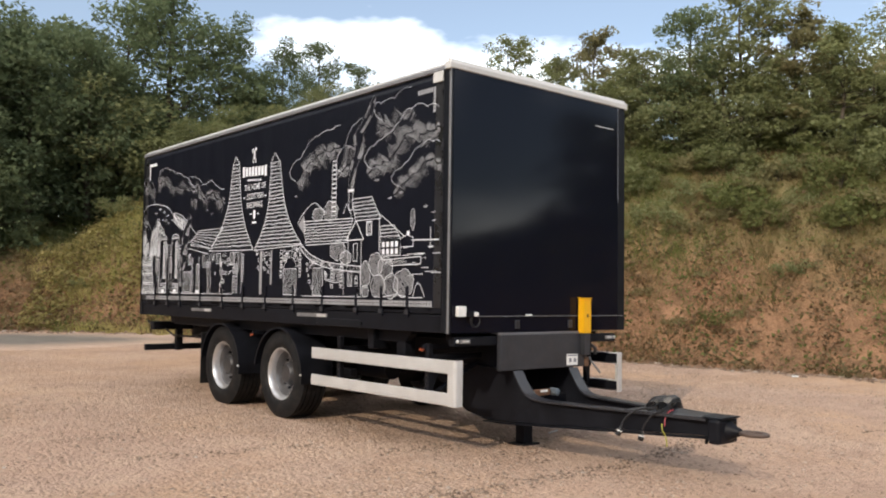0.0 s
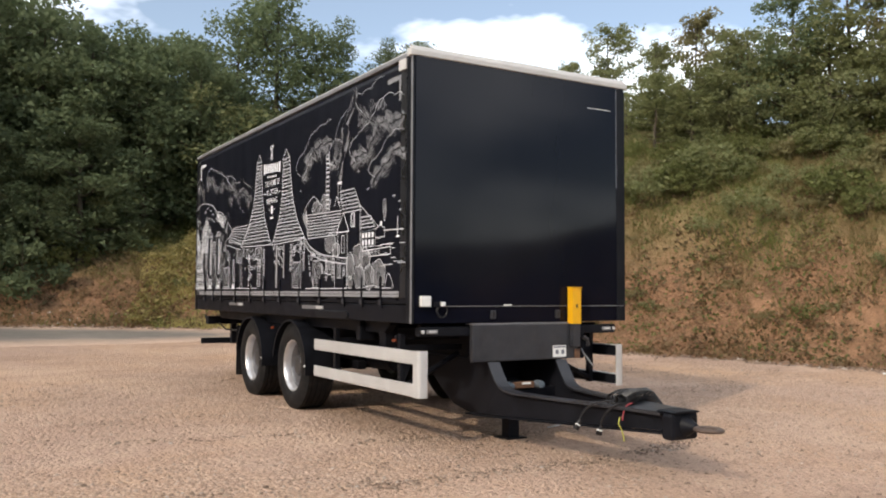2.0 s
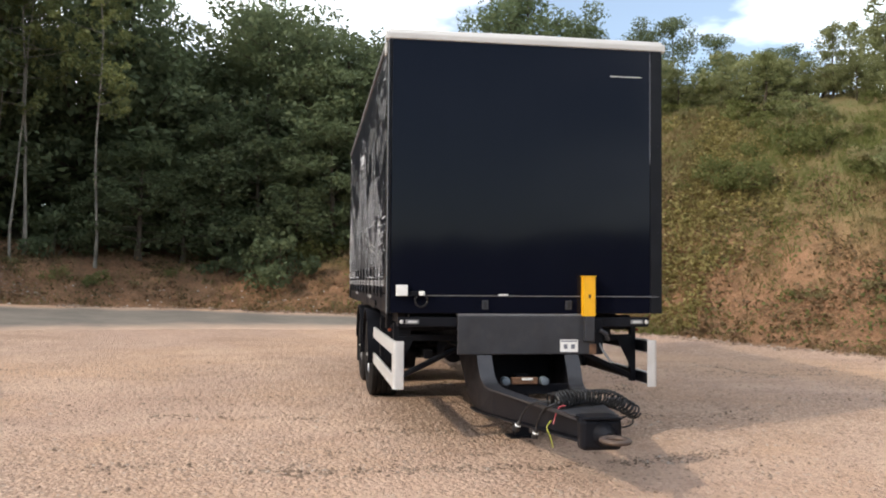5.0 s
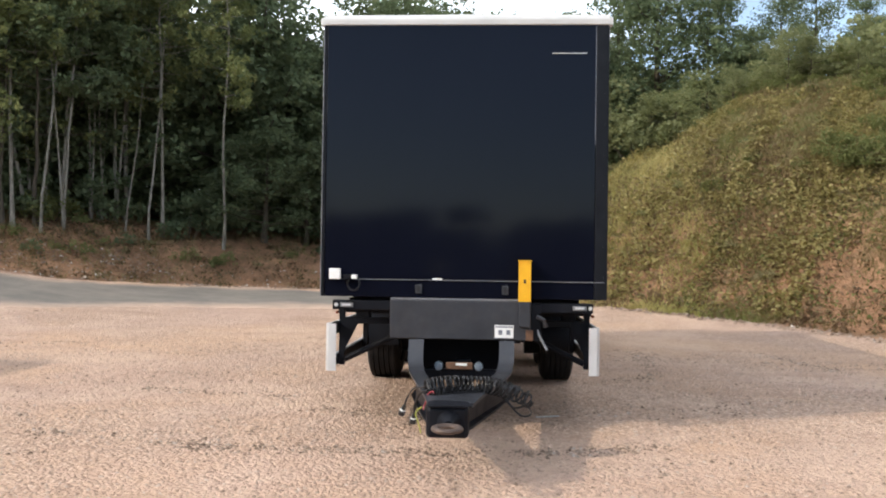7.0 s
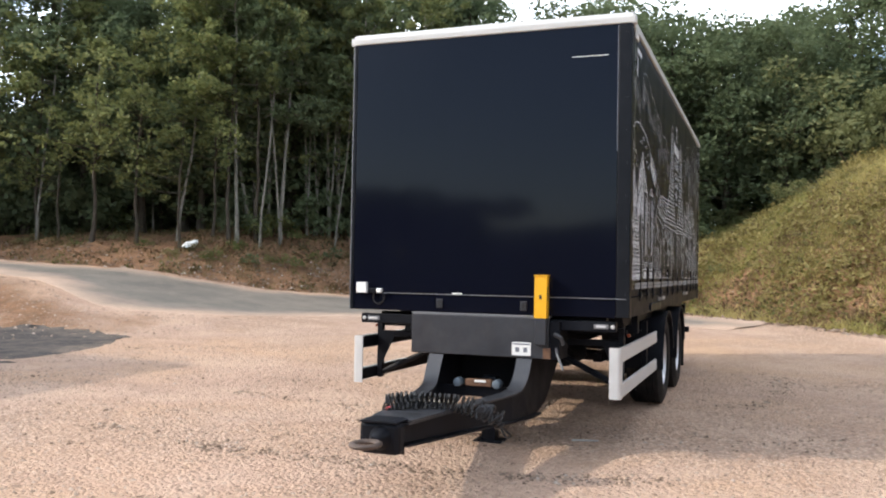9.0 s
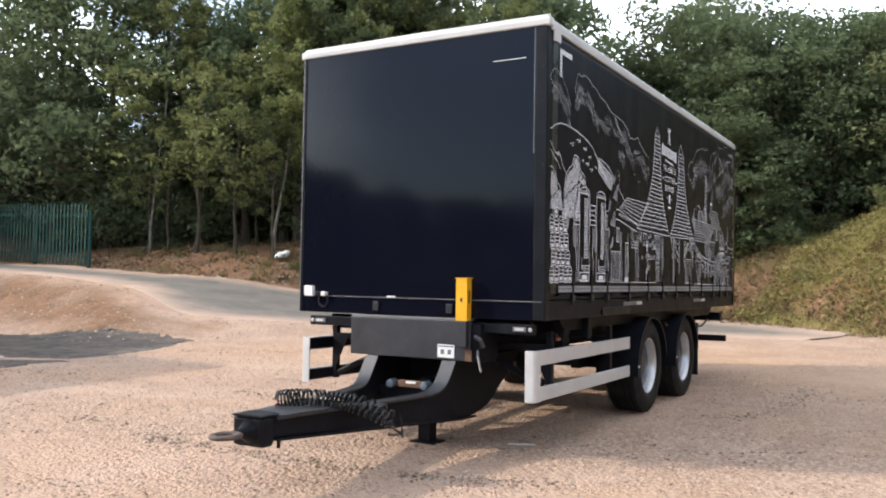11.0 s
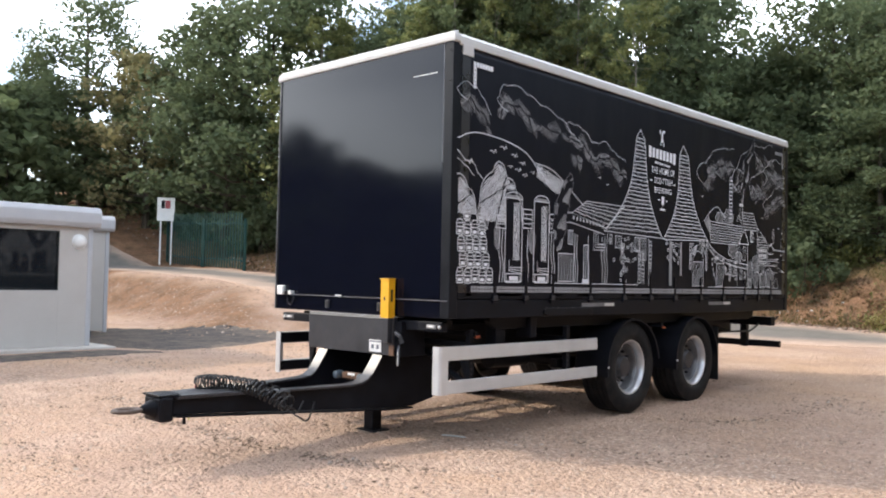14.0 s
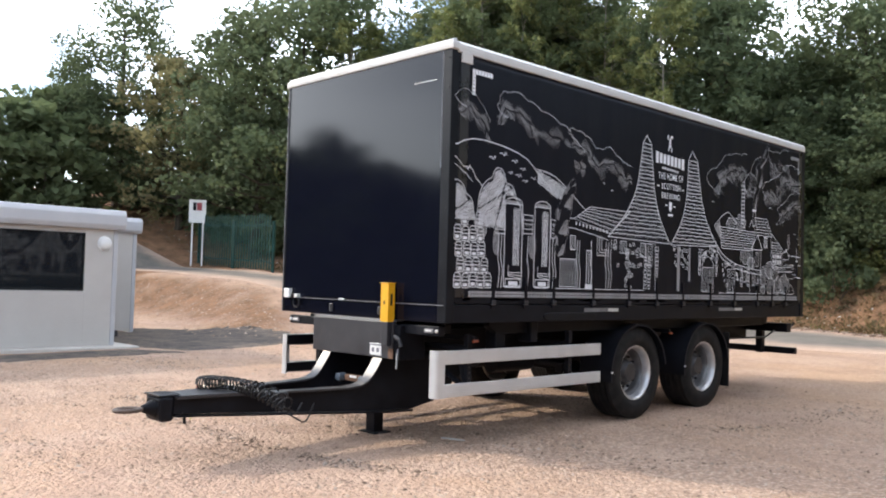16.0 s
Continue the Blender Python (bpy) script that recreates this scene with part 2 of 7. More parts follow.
def bark(name, a, b):
    m = Nodes(name)
    n = m.noise(9.0, 6.0, 0.7, stretch=(1.0, 1.0, 0.3))
    m.bump(n, 0.6, 0.03)
    return m.set(m.mix(m.ramp(n, (0.35, 0.0), (0.65, 1.0)), a, b), 0.9, 0.0, 0.2)


def pebble(name, stops):
    """Stones, each of its own shade, with a rough broken face."""
    m = Nodes(name)
    n = m.noise(40.0, 4.0, 0.7)
    m.bump(n, 0.5, 0.01)
    return m.set(m.mix(m.math("MULTIPLY", n, 0.5), m.ramp(m.island(), *stops), tuple(x * 0.5 for x in stops[1][1])), 0.92, 0.0, 0.2)


def rubber():
    m = Nodes("tyre_rubber")
    n = m.noise(7.0, 5.0, 0.65)
    m.bump(m.noise(160.0, 2.0), 0.1, 0.003)
    return m.set(m.mix(m.ramp(n, (0.45, 0.0), (0.8, 0.2)), (0.008, 0.008, 0.009), (0.10, 0.085, 0.07)), 0.7, 0.0, 0.2)


def tinted_glass():
    m = Nodes("dark_window_glass")
    m.bump(m.noise(0.8, 2.0), 0.02, 0.02)
    return m.set((0.012, 0.014, 0.016), 0.04, 0.0, 0.6)


M_PANEL, M_CURTAIN = gloss_panel(), curtain_vinyl()
M_INK = worn("printed_white_ink", (0.76, 0.785, 0.83), 0.5, var=0.10, scale=3.0, bump=0.02)
M_HATCH = worn("printed_grey_ink", (0.29, 0.295, 0.31), 0.5, var=0.25, scale=3.0, bump=0.02)
M_ROOF = worn("cream_white_roof_skin", (0.53, 0.525, 0.51), 0.4, var=0.06, scale=2.0, bump=0.03)
M_CHASSIS = worn("black_chassis_paint", (0.0085, 0.0092, 0.0125), 0.45, var=0.35, scale=5.0, spec=0.12)
M_STEEL = worn("dark_grey_drawbar_paint", (0.026, 0.028, 0.034), 0.38, var=0.25, scale=5.0, dust=0.04)
M_POST = worn("black_post_paint", (0.010, 0.011, 0.014), 0.35, var=0.3, scale=4.0, spec=0.12)
M_ALU = worn("brushed_aluminium", (0.60, 0.60, 0.595), 0.42, 0.35, var=0.08, scale=4.0, bump=0.04)
M_RIM = worn("silver_wheel_paint", (0.58, 0.58, 0.59), 0.34, 0.7, var=0.18, scale=8.0, dust=0.10)
M_DISH = worn("grey_wheel_dish_paint", (0.17, 0.17, 0.178), 0.36, 0.55, var=0.25, scale=10.0, dust=0.12)
M_YELLOW = worn("yellow_bracket_paint", (0.78, 0.40, 0.012), 0.42, var=0.08, scale=9.0)
M_RUBBER, M_GLASS = rubber(), tinted_glass()
M_FADED = worn("faded_reflective_tape", (0.16, 0.16, 0.165), 0.5, var=0.35, scale=9.0)
M_STRIP = worn("grey_strip_vinyl", (0.020, 0.020, 0.022), 0.28, var=0.3, scale=5.0)
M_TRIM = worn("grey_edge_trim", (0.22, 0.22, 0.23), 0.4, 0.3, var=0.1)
M_WHITE = worn("white_plastic", (0.78, 0.78, 0.76), 0.45, var=0.05, scale=6.0)
M_GREYBAR = worn("grey_lettering", (0.16, 0.17, 0.20), 0.5, var=0.05)
M_RUST = worn("rusty_steel", (0.13, 0.065, 0.035), 0.75, var=0.4, scale=12.0)
M_HUB = worn("grey_hub_paint", (0.038, 0.038, 0.042), 0.45, 0.2, var=0.3, scale=9.0, dust=0.10)
M_EYE = worn("worn_eye_steel", (0.085, 0.058, 0.045), 0.6, 0.3, var=0.35, scale=14.0)
M_CABLE = worn("black_cable", (0.012, 0.012, 0.013), 0.4, var=0.2, scale=12.0)
M_RED = worn("red_connector", (0.34, 0.05, 0.06), 0.45, var=0.1)
M_YCABLE = worn("yellow_green_cable", (0.36, 0.36, 0.06), 0.45, var=0.15)
M_AMBER = worn("amber_lens", (0.20, 0.045, 0.02), 0.2, var=0.05)
M_BLUE = worn("blue_grey_cap", (0.11, 0.135, 0.16), 0.4, var=0.1)
M_CABIN = worn("pale_grey_cabin_panel", (0.50, 0.478, 0.445), 0.55, var=0.05, scale=1.5, bump=0.03, dust=0.08)
M_CABTRIM = worn("grey_cabin_trim", (0.46, 0.465, 0.48), 0.5, var=0.06, scale=2.0)
M_FENCE = worn("green_fence_paint", (0.010, 0.055, 0.047), 0.45, var=0.2, scale=5.0)
M_CONCRETE = worn("concrete", (0.52, 0.50, 0.46), 0.85, var=0.12, scale=4.0, bump=0.3)
M_GROUND, M_ASPHALT, M_SHADOWED_GRAVEL = gravel_ground(), asphalt(), shadowed_gravel()
M_STONE = pebble("loose_stone", ((0.0, (0.21, 0.145, 0.11)), (0.35, (0.38, 0.262, 0.195)), (0.75, (0.49, 0.362, 0.275)), (1.0, (0.58, 0.46, 0.37))))
M_RUBBLE = pebble("rubble_stone", ((0.0, (0.12, 0.080, 0.055)), (0.5, (0.24, 0.165, 0.12)), (0.9, (0.36, 0.275, 0.21)), (1.0, (0.55, 0.47, 0.40))))
M_LEAF_A = leafy("dark_oak_leaves", ((0.0, (0.096, 0.126, 0.064)), (0.5, (0.142, 0.180, 0.088)), (0.93, (0.190, 0.228, 0.112)), (1.0, (0.260, 0.220, 0.080))))
# deeper oak green, which also carries the shade of undergrowth and inner wood
M_LEAF_E = leafy("deep_and_shaded_oak_leaves", ((0.0, (0.084, 0.114, 0.062)), (0.5, (0.126, 0.162, 0.084)), (0.93, (0.172, 0.205, 0.106)), (1.0, (0.250, 0.210, 0.090))), None, 0.44)
M_LEAF_D = leafy("sunny_poplar_leaves", ((0.0, (0.105, 0.128, 0.050)), (0.5, (0.175, 0.200, 0.078)), (0.9, (0.270, 0.280, 0.115)), (1.0, (0.340, 0.290, 0.120))), None, 0.50)
M_LEAF_B = leafy("light_ash_leaves", ((0.0, (0.150, 0.170, 0.075)), (0.5, (0.215, 0.235, 0.105)), (0.9, (0.285, 0.295, 0.145)), (1.0, (0.360, 0.300, 0.130))))
M_LEAF_C = leafy("browning_leaves", ((0.0, (0.165, 0.155, 0.075)), (0.5, (0.245, 0.225, 0.110)), (0.85, (0.310, 0.270, 0.140)), (1.0, (0.380, 0.280, 0.120))))
M_BUSH = leafy("bramble_leaves", ((0.0, (0.095, 0.112, 0.038)), (0.5, (0.150, 0.168, 0.060)), (0.9, (0.210, 0.215, 0.085)), (1.0, (0.250, 0.200, 0.090))))
M_DEAD = leafy("dead_weed_leaves", ((0.0, (0.095, 0.060, 0.034)), (0.5, (0.165, 0.108, 0.060)), (0.85, (0.240, 0.165, 0.090)), (1.0, (0.130, 0.120, 0.050))), (0.105, 0.090, 0.042), 0.25, 0.8)
M_GRASS = leafy("bank_grass_blades", ((0.0, (0.10, 0.082, 0.037)), (0.4, (0.17, 0.128, 0.058)), (0.75, (0.245, 0.182, 0.086)), (1.0, (0.335, 0.25, 0.132))), (0.135, 0.16, 0.046), 0.35, 0.30)
# weeds whose golden brightness carries the sunlight on the far slope
M_LUSH = leafy("sun_brightened_weed_leaves", ((0.0, (0.21, 0.19, 0.075)), (0.5, (0.33, 0.28, 0.11)), (0.85, (0.43, 0.36, 0.16)), (1.0, (0.47, 0.35, 0.16))), None, 0.45)
# straw grass, with the far bank's stronger sun put into a brighter colour
M_STRAW = leafy("sun_brightened_straw_blades", ((0.0, (0.270, 0.245, 0.090)), (0.4, (0.410, 0.350, 0.140)), (0.75, (0.540, 0.450, 0.200)), (1.0, (0.620, 0.520, 0.270))), (0.31, 0.31, 0.10), 0.40, 0.30)
M_BARK, M_PALEBARK = bark("dark_bark", (0.045, 0.035, 0.026), (0.10, 0.082, 0.062)), bark("pale_bark", (0.10, 0.09, 0.072), (0.29, 0.265, 0.225))

# ---- building helpers ----


def part(name, bm, material, parent=None, label="", smooth=False):
    """Link a bmesh as one mesh object, under parent if there is one."""
    me = bpy.data.meshes.new(name)
    bm.to_mesh(me)
    bm.free()
    me.materials.append(material)
    if smooth:
        me.polygons.foreach_set("use_smooth", [True] * len(me.polygons))
        me.set_sharp_from_angle(angle=radians(38))
    ob = new(name, me)
    ob.parent = parent
    if label:
        tagged(ob, label)
    return ob


def mesh_of(name, verts, faces, material, parent=None, label="", smooth=False):
    """The same from plain arrays, for many small pieces."""
    me = bpy.data.meshes.new(name)
    v = np.asarray(verts, dtype=np.float32).reshape(-1, 3)
    f = np.asarray(faces, dtype=np.int32)
    k = f.shape[1]
    me.vertices.add(len(v))
    me.vertices.foreach_set("co", v.ravel())
    me.loops.add(f.size)
    me.loops.foreach_set("vertex_index", f.ravel())
    me.polygons.add(len(f))
    me.polygons.foreach_set("loop_start", np.arange(0, f.size, k, dtype=np.int32))
    me.polygons.foreach_set("loop_total", np.full(len(f), k, dtype=np.int32))
    if smooth:
        me.polygons.foreach_set("use_smooth", np.ones(len(f), dtype=bool))
    me.update(calc_edges=True)
    me.materials.append(material)
    ob = new(name, me)
    ob.parent = parent
    if label:
        tagged(ob, label)
    return ob


def thing(name, label, category, m=None, group=""):
    ob = new(name)
    ob.empty_display_size = 0.2
    if m is not None:
        ob.matrix_world = m
    return tagged(ob, label, category, group)


def box(bm, x0, x1, y0, y1, z0, z1, bevel=0.0, m=None):
    r = bmesh.ops.create_cube(bm, size=1.0)["verts"]
    for v in r:
        v.co = Vector(((x0 + x1) / 2 + v.co.x * (x1 - x0), (y0 + y1) / 2 + v.co.y * (y1 - y0), (z0 + z1) / 2 + v.co.z * (z1 - z0)))
        if m is not None:
            v.co = m @ v.co
    if bevel > 0:
        edges = list({e for v in r for e in v.link_edges})
        bmesh.ops.bevel(bm, geom=edges, offset=bevel, segments=2, affect="EDGES", profile=0.5)
    return bm


def a_box(*a, bevel=0.004, m=None):
    return box(bmesh.new(), *a, bevel=bevel, m=m)


def prism(bm, poly, a, b, axis="x", bevel=0.0):
    """A polygon pulled along one axis. poly holds the other two coordinates in order."""
    def place(p, t):
        return {"x": (t, p[0], p[1]), "y": (p[0], t, p[1]), "z": (p[0], p[1], t)}[axis]
    lo, hi = [bm.verts.new(place(p, a)) for p in poly], [bm.verts.new(place(p, b)) for p in poly]
    n = len(poly)
    faces = [bm.faces.new(lo), bm.faces.new(hi[::-1])]
    for i in range(n):
        faces.append(bm.faces.new((lo[i], hi[i], hi[(i + 1) % n], lo[(i + 1) % n])))
    bmesh.ops.recalc_face_normals(bm, faces=faces)
    if bevel:
        bmesh.ops.bevel(bm, geom=list({e for f in faces for e in f.edges}), offset=bevel, segments=1, affect="EDGES")
    return bm


def tube(bm, pts, radius, seg=8, cap=True):
    """A round tube along points; radius is one number or one for each point."""
    pts = [Vector(p) for p in pts]
    rad = [radius] * len(pts) if isinstance(radius, (int, float)) else radius
    rings, up = [], Vector((0.13, 0.21, 0.97))
    for i, p in enumerate(pts):
        d = (pts[min(i + 1, len(pts) - 1)] - pts[max(i - 1, 0)]).normalized()
        s = d.cross(up)
        if s.length < 0.05:
            s = d.cross(Vector((1, 0, 0)))
        s.normalize()
        t = s.cross(d).normalized()
        rings.append([bm.verts.new(p + (s * math.cos(a) + t * math.sin(a)) * rad[i]) for a in (2 * math.pi * k / seg for k in range(seg))])
    for r0, r1 in zip(rings, rings[1:]):
        for k in range(seg):
            bm.faces.new((r0[k], r0[(k + 1) % seg], r1[(k + 1) % seg], r1[k]))
    if cap:
        bm.faces.new(rings[0][::-1])
        bm.faces.new(rings[-1])
    return bm


def lathe(bm, profile, seg=40, axis="x", cap=True):
    """Turn (along, radius) pairs round an axis."""
    rings = []
    for a, r in profile:
        ring = []
        for k in range(seg):
            c, s = math.cos(2 * math.pi * k / seg) * r, math.sin(2 * math.pi * k / seg) * r
            ring.append(bm.verts.new({"x": (a, c, s), "y": (c, a, s), "z": (c, s, a)}[axis]))
        rings.append(ring)
    for r0, r1 in zip(rings, rings[1:]):
        for k in range(seg):
            bm.faces.new((r0[k], r0[(k + 1) % seg], r1[(k + 1) % seg], r1[k]))
    if cap:
        for ring in (rings[0], rings[-1]):
            bm.faces.new(ring)
    bmesh.ops.recalc_face_normals(bm, faces=bm.faces)
    return bm


def smooth01(t):
    t = np.clip(t, 0.0, 1.0)
    return t * t * (3 - 2 * t)


# ---- ground: yard, banks and the rising track ----
# The foot of the bank round the yard: x, y, height of the bank, steepness.
FOOT = [(14.5, -34, 4.5, 0.8), (12.4, -9, 5.5, 1.0), (11.0, 0, 5.8, 1.1), (10.2, 3, 6.0, 1.15), (9.1, 5.8, 6.0, 1.15),
        (7.9, 8.0, 6.0, 1.1), (6.4, 10.2, 6.2, 1.15), (4.8, 12.1, 6.4, 1.25), (3.4, 13.4, 6.2, 1.3), (1.7, 14.8, 4.4, 1.1),
        (-0.9, 16.4, 2.3, 0.75), (-5.0, 17.4, 1.5, 0.65), (-8.7, 15.6, 1.4, 0.6), (-11.0, 13.9, 1.4, 0.55),
        (-14.0, 12.6, 1.1, 0.45), (-19.8, 12.0, 0.7, 0.35), (-26.0, 12.7, 0.5, 0.3), (-60.0, 11.0, 0.5, 0.3)]
# Running length at each corner of the foot line, by which growth on the bank is placed.
STATION = (0.0, 25.1, 34.2, 37.2, 40.4, 43.2, 45.4, 48.6, 51.7, 54.1, 57.1, 62.1, 66.3, 70.2, 74.5, 78.5, 85.2, 119.5)


# Edges of the track.
ROAD_NEAR = [(-46, 2.0), (-30, 6.6), (-24, 8.4), (-17.5, 9.1), (-13.3, 8.3), (-11.2, 7.4), (-10.2, 7.8), (-8.9, 9.0), (-7.0, 10.7), (-4.0, 11.8), (-0.7, 12.2), (1.6, 12.9)]
ROAD_FAR = [(-46, 9.0), (-30, 11.0), (-24, 11.7), (-19.5, 11.6), (-16, 11.9), (-13, 12.7), (-10.8, 13.7), (-8.7, 15.2), (-5.0, 17.0), (-1.1, 16.0), (1.2, 14.7), (2.4, 13.9)]


def bank_info(x, y):
    """Signed distance past the bank's foot (positive on the bank), its height and steepness there."""
    x, y = np.asarray(x, float), np.asarray(y, float)
    best = np.full(x.shape, 1e9)
    side, hh, kk = np.zeros(x.shape), np.zeros(x.shape), np.zeros(x.shape)
    for (ax, ay, ah, ak), (bx, by, bh, bk) in zip(FOOT, FOOT[1:]):
        dx, dy = bx - ax, by - ay
        t = np.clip(((x - ax) * dx + (y - ay) * dy) / (dx * dx + dy * dy), 0, 1)
        dist = np.hypot(x - ax - t * dx, y - ay - t * dy)
        near = dist < best
        cross = (x - ax) * dy - (y - ay) * dx
        side = np.where(near, np.sign(cross), side)
        hh = np.where(near, ah + t * (bh - ah), hh)
        kk = np.where(near, ak + t * (bk - ak), kk)
        best = np.where(near, dist, best)
    return best * side, hh, kk


def wobble(x, y, s, seed=0.0):
    """Smooth uneven ground from a few crossed sines."""
    return (np.sin(x * s + 1.3 + seed) * np.cos(y * s * 1.17 + 0.4) + 0.6 * np.sin(x * s * 2.3 - y * s * 1.9 + seed) + 0.35 * np.cos(x * s * 4.1 + y * s * 4.7)) / 1.95


def height(x, y):
    x, y = np.asarray(x, float), np.asarray(y, float)
    z = 0.02 + 0.012 * np.clip(y, -40, 30) + 0.011 * np.clip(y - 4, 0, 20) - 0.004 * np.clip(x, 0, 30) + 0.012 * np.clip(-x - 1, 0, 9)
    near = np.interp(x, [p[0] for p in ROAD_NEAR], [p[1] for p in ROAD_NEAR])
    z = z + np.interp(x, [-30, -21, -14, -11, -9, -6, -3], [1.5, 1.28, 0.9, 0.36, 0.16, 0.05, 0.0]) * smooth01((y - near + 3.4) / 3.2) + 0.15 * smooth01((y - 8) / 8)
    z = z + 0.28 * np.clip(-25.6 - x, 0, 14)
    d, hh, kk = bank_info(x, y)
    up = np.clip(np.sqrt(np.clip(d, 0, 60) ** 2 + 1.96) - 1.4, 0, 60)      # a soft toe, steeper above
    rise = hh * 1.12 * np.tanh(kk * 1.15 * up / hh) + 0.05 * np.clip(up - 5, 0, 40)
    rough = wobble(x, y, 1.1) * 0.10 + wobble(x, y, 2.9, 2.0) * 0.05
    z = z + np.where(d > 0, rise + rough * np.clip(up, 0, 1.2), 0.0)
    z = z + 0.05 * np.exp(-((d + 0.3) / 0.45) ** 2) * (1 + wobble(x, y, 4.0, 1.0))
    return z + wobble(x, y, 0.6, 5.0) * 0.012


def at(x, y, sink=0.0):
    return float(height(x, y)) - sink


def axis_steps(lo, hi, step, far):
    fine = np.arange(lo, hi + step / 2, step)
    grow = np.cumsum(step * 1.28 ** np.arange(1, 40))
    grow = grow[grow < far]
    return np.concatenate([lo - grow[::-1], fine, hi + grow])


def build_ground():
    xs, ys = axis_steps(-27, 20, 0.33, 900), axis_steps(-12, 27, 0.33, 900)
    gx, gy = np.meshgrid(xs, ys)
    gz = height(gx, gy)
    far = np.hypot(gx, gy)
    gz = np.where(far > 70, gz * np.clip(1 - (far - 70) / 120, 0, 1), gz)
    nx, ny = len(xs), len(ys)
    i = np.arange(nx * ny).reshape(ny, nx)
    faces = np.stack([i[:-1, :-1], i[:-1, 1:], i[1:, 1:], i[1:, :-1]], -1).reshape(-1, 4)
    ob = mesh_of("ground", np.stack([gx, gy, gz], -1), faces, M_GROUND, smooth=True)
    d, hh, kk = bank_info(gx, gy)
    near = np.interp(gx, [p[0] for p in ROAD_NEAR], [p[1] for p in ROAD_NEAR])
    slope = np.clip(1.4 - np.abs(gy - near + 1.7) / 1.5, 0, 1) * np.clip((-gx - 8) / 3, 0, 1)
    d = np.maximum(d, slope * 0.86 - 0.68)
    d = np.where((hh < 1.7) & (d > 0), np.minimum(d, 0.55 + 0.25 * np.clip(d - 2.0, 0, 9)), d)
    d = np.maximum(d, np.clip((-gx - 22) * 0.8, -3, 1.0))
    d = np.where(gy < -22, np.maximum(d, (-22 - gy) * 0.4), d)
    a = ob.data.attributes.new("bank", "FLOAT", "POINT")
    a.data.foreach_set("value", np.clip(d, -5, 40).astype(np.float32).ravel())
    tagged(ob, "pinkish gravel yard rising into red soil banks", "ground", kind="structure")


def resample(line, n):
    p = np.array(line, float)
    s = np.concatenate([[0], np.cumsum(np.hypot(*np.diff(p, axis=0).T))])
    t = np.linspace(0, s[-1], n)
    return np.stack([np.interp(t, s, p[:, 0]), np.interp(t, s, p[:, 1])], -1)


def build_road():
    a, b = resample(ROAD_NEAR, 180), resample(ROAD_FAR, 180)
    for k in range(2):
        a[1:-1] = (a[:-2] + 2 * a[1:-1] + a[2:]) / 4
        b[1:-1] = (b[:-2] + 2 * b[1:-1] + b[2:]) / 4
    rng = np.random.default_rng(4)
    t = np.linspace(0, 1, 22)
    pts = a[:, None, :] * (1 - t[None, :, None]) + b[:, None, :] * t[None, :, None]
    pts[:, 0] += rng.normal(0, 0.05, (180, 2))
    pts[:, -1] += rng.normal(0, 0.05, (180, 2))
    z = height(pts[..., 0], pts[..., 1]) + 0.03 * np.clip(np.minimum(t, 1 - t) * 14, 0, 1)[None, :]
    z[:, 0] -= 0.04
    z[:, -1] -= 0.04
    i = np.arange(180 * 22).reshape(180, 22)
    faces = np.stack([i[:-1, :-1], i[1:, :-1], i[1:, 1:], i[:-1, 1:]], -1).reshape(-1, 4)
    ob = mesh_of("road", np.concatenate([pts, z[..., None]], -1), faces, M_ASPHALT, smooth=True)
    wide = np.hypot(*(b - a).T)[:, None]
    edge = np.minimum(t[None, :] * wide, 1.6 * (1 - t[None, :]) * wide)
    ob.data.attributes.new("edge", "FLOAT", "POINT").data.foreach_set("value", edge.astype(np.float32).ravel())
    tagged(ob, "dusty grey asphalt track rising towards a gate", "road", kind="structure")


build_ground()
build_road()

# ---- the drawbar trailer ----
W, LEN, Z0, Z1 = 1.275, 7.32, 1.17, 3.61      # half width, length, underside and eaves of the box


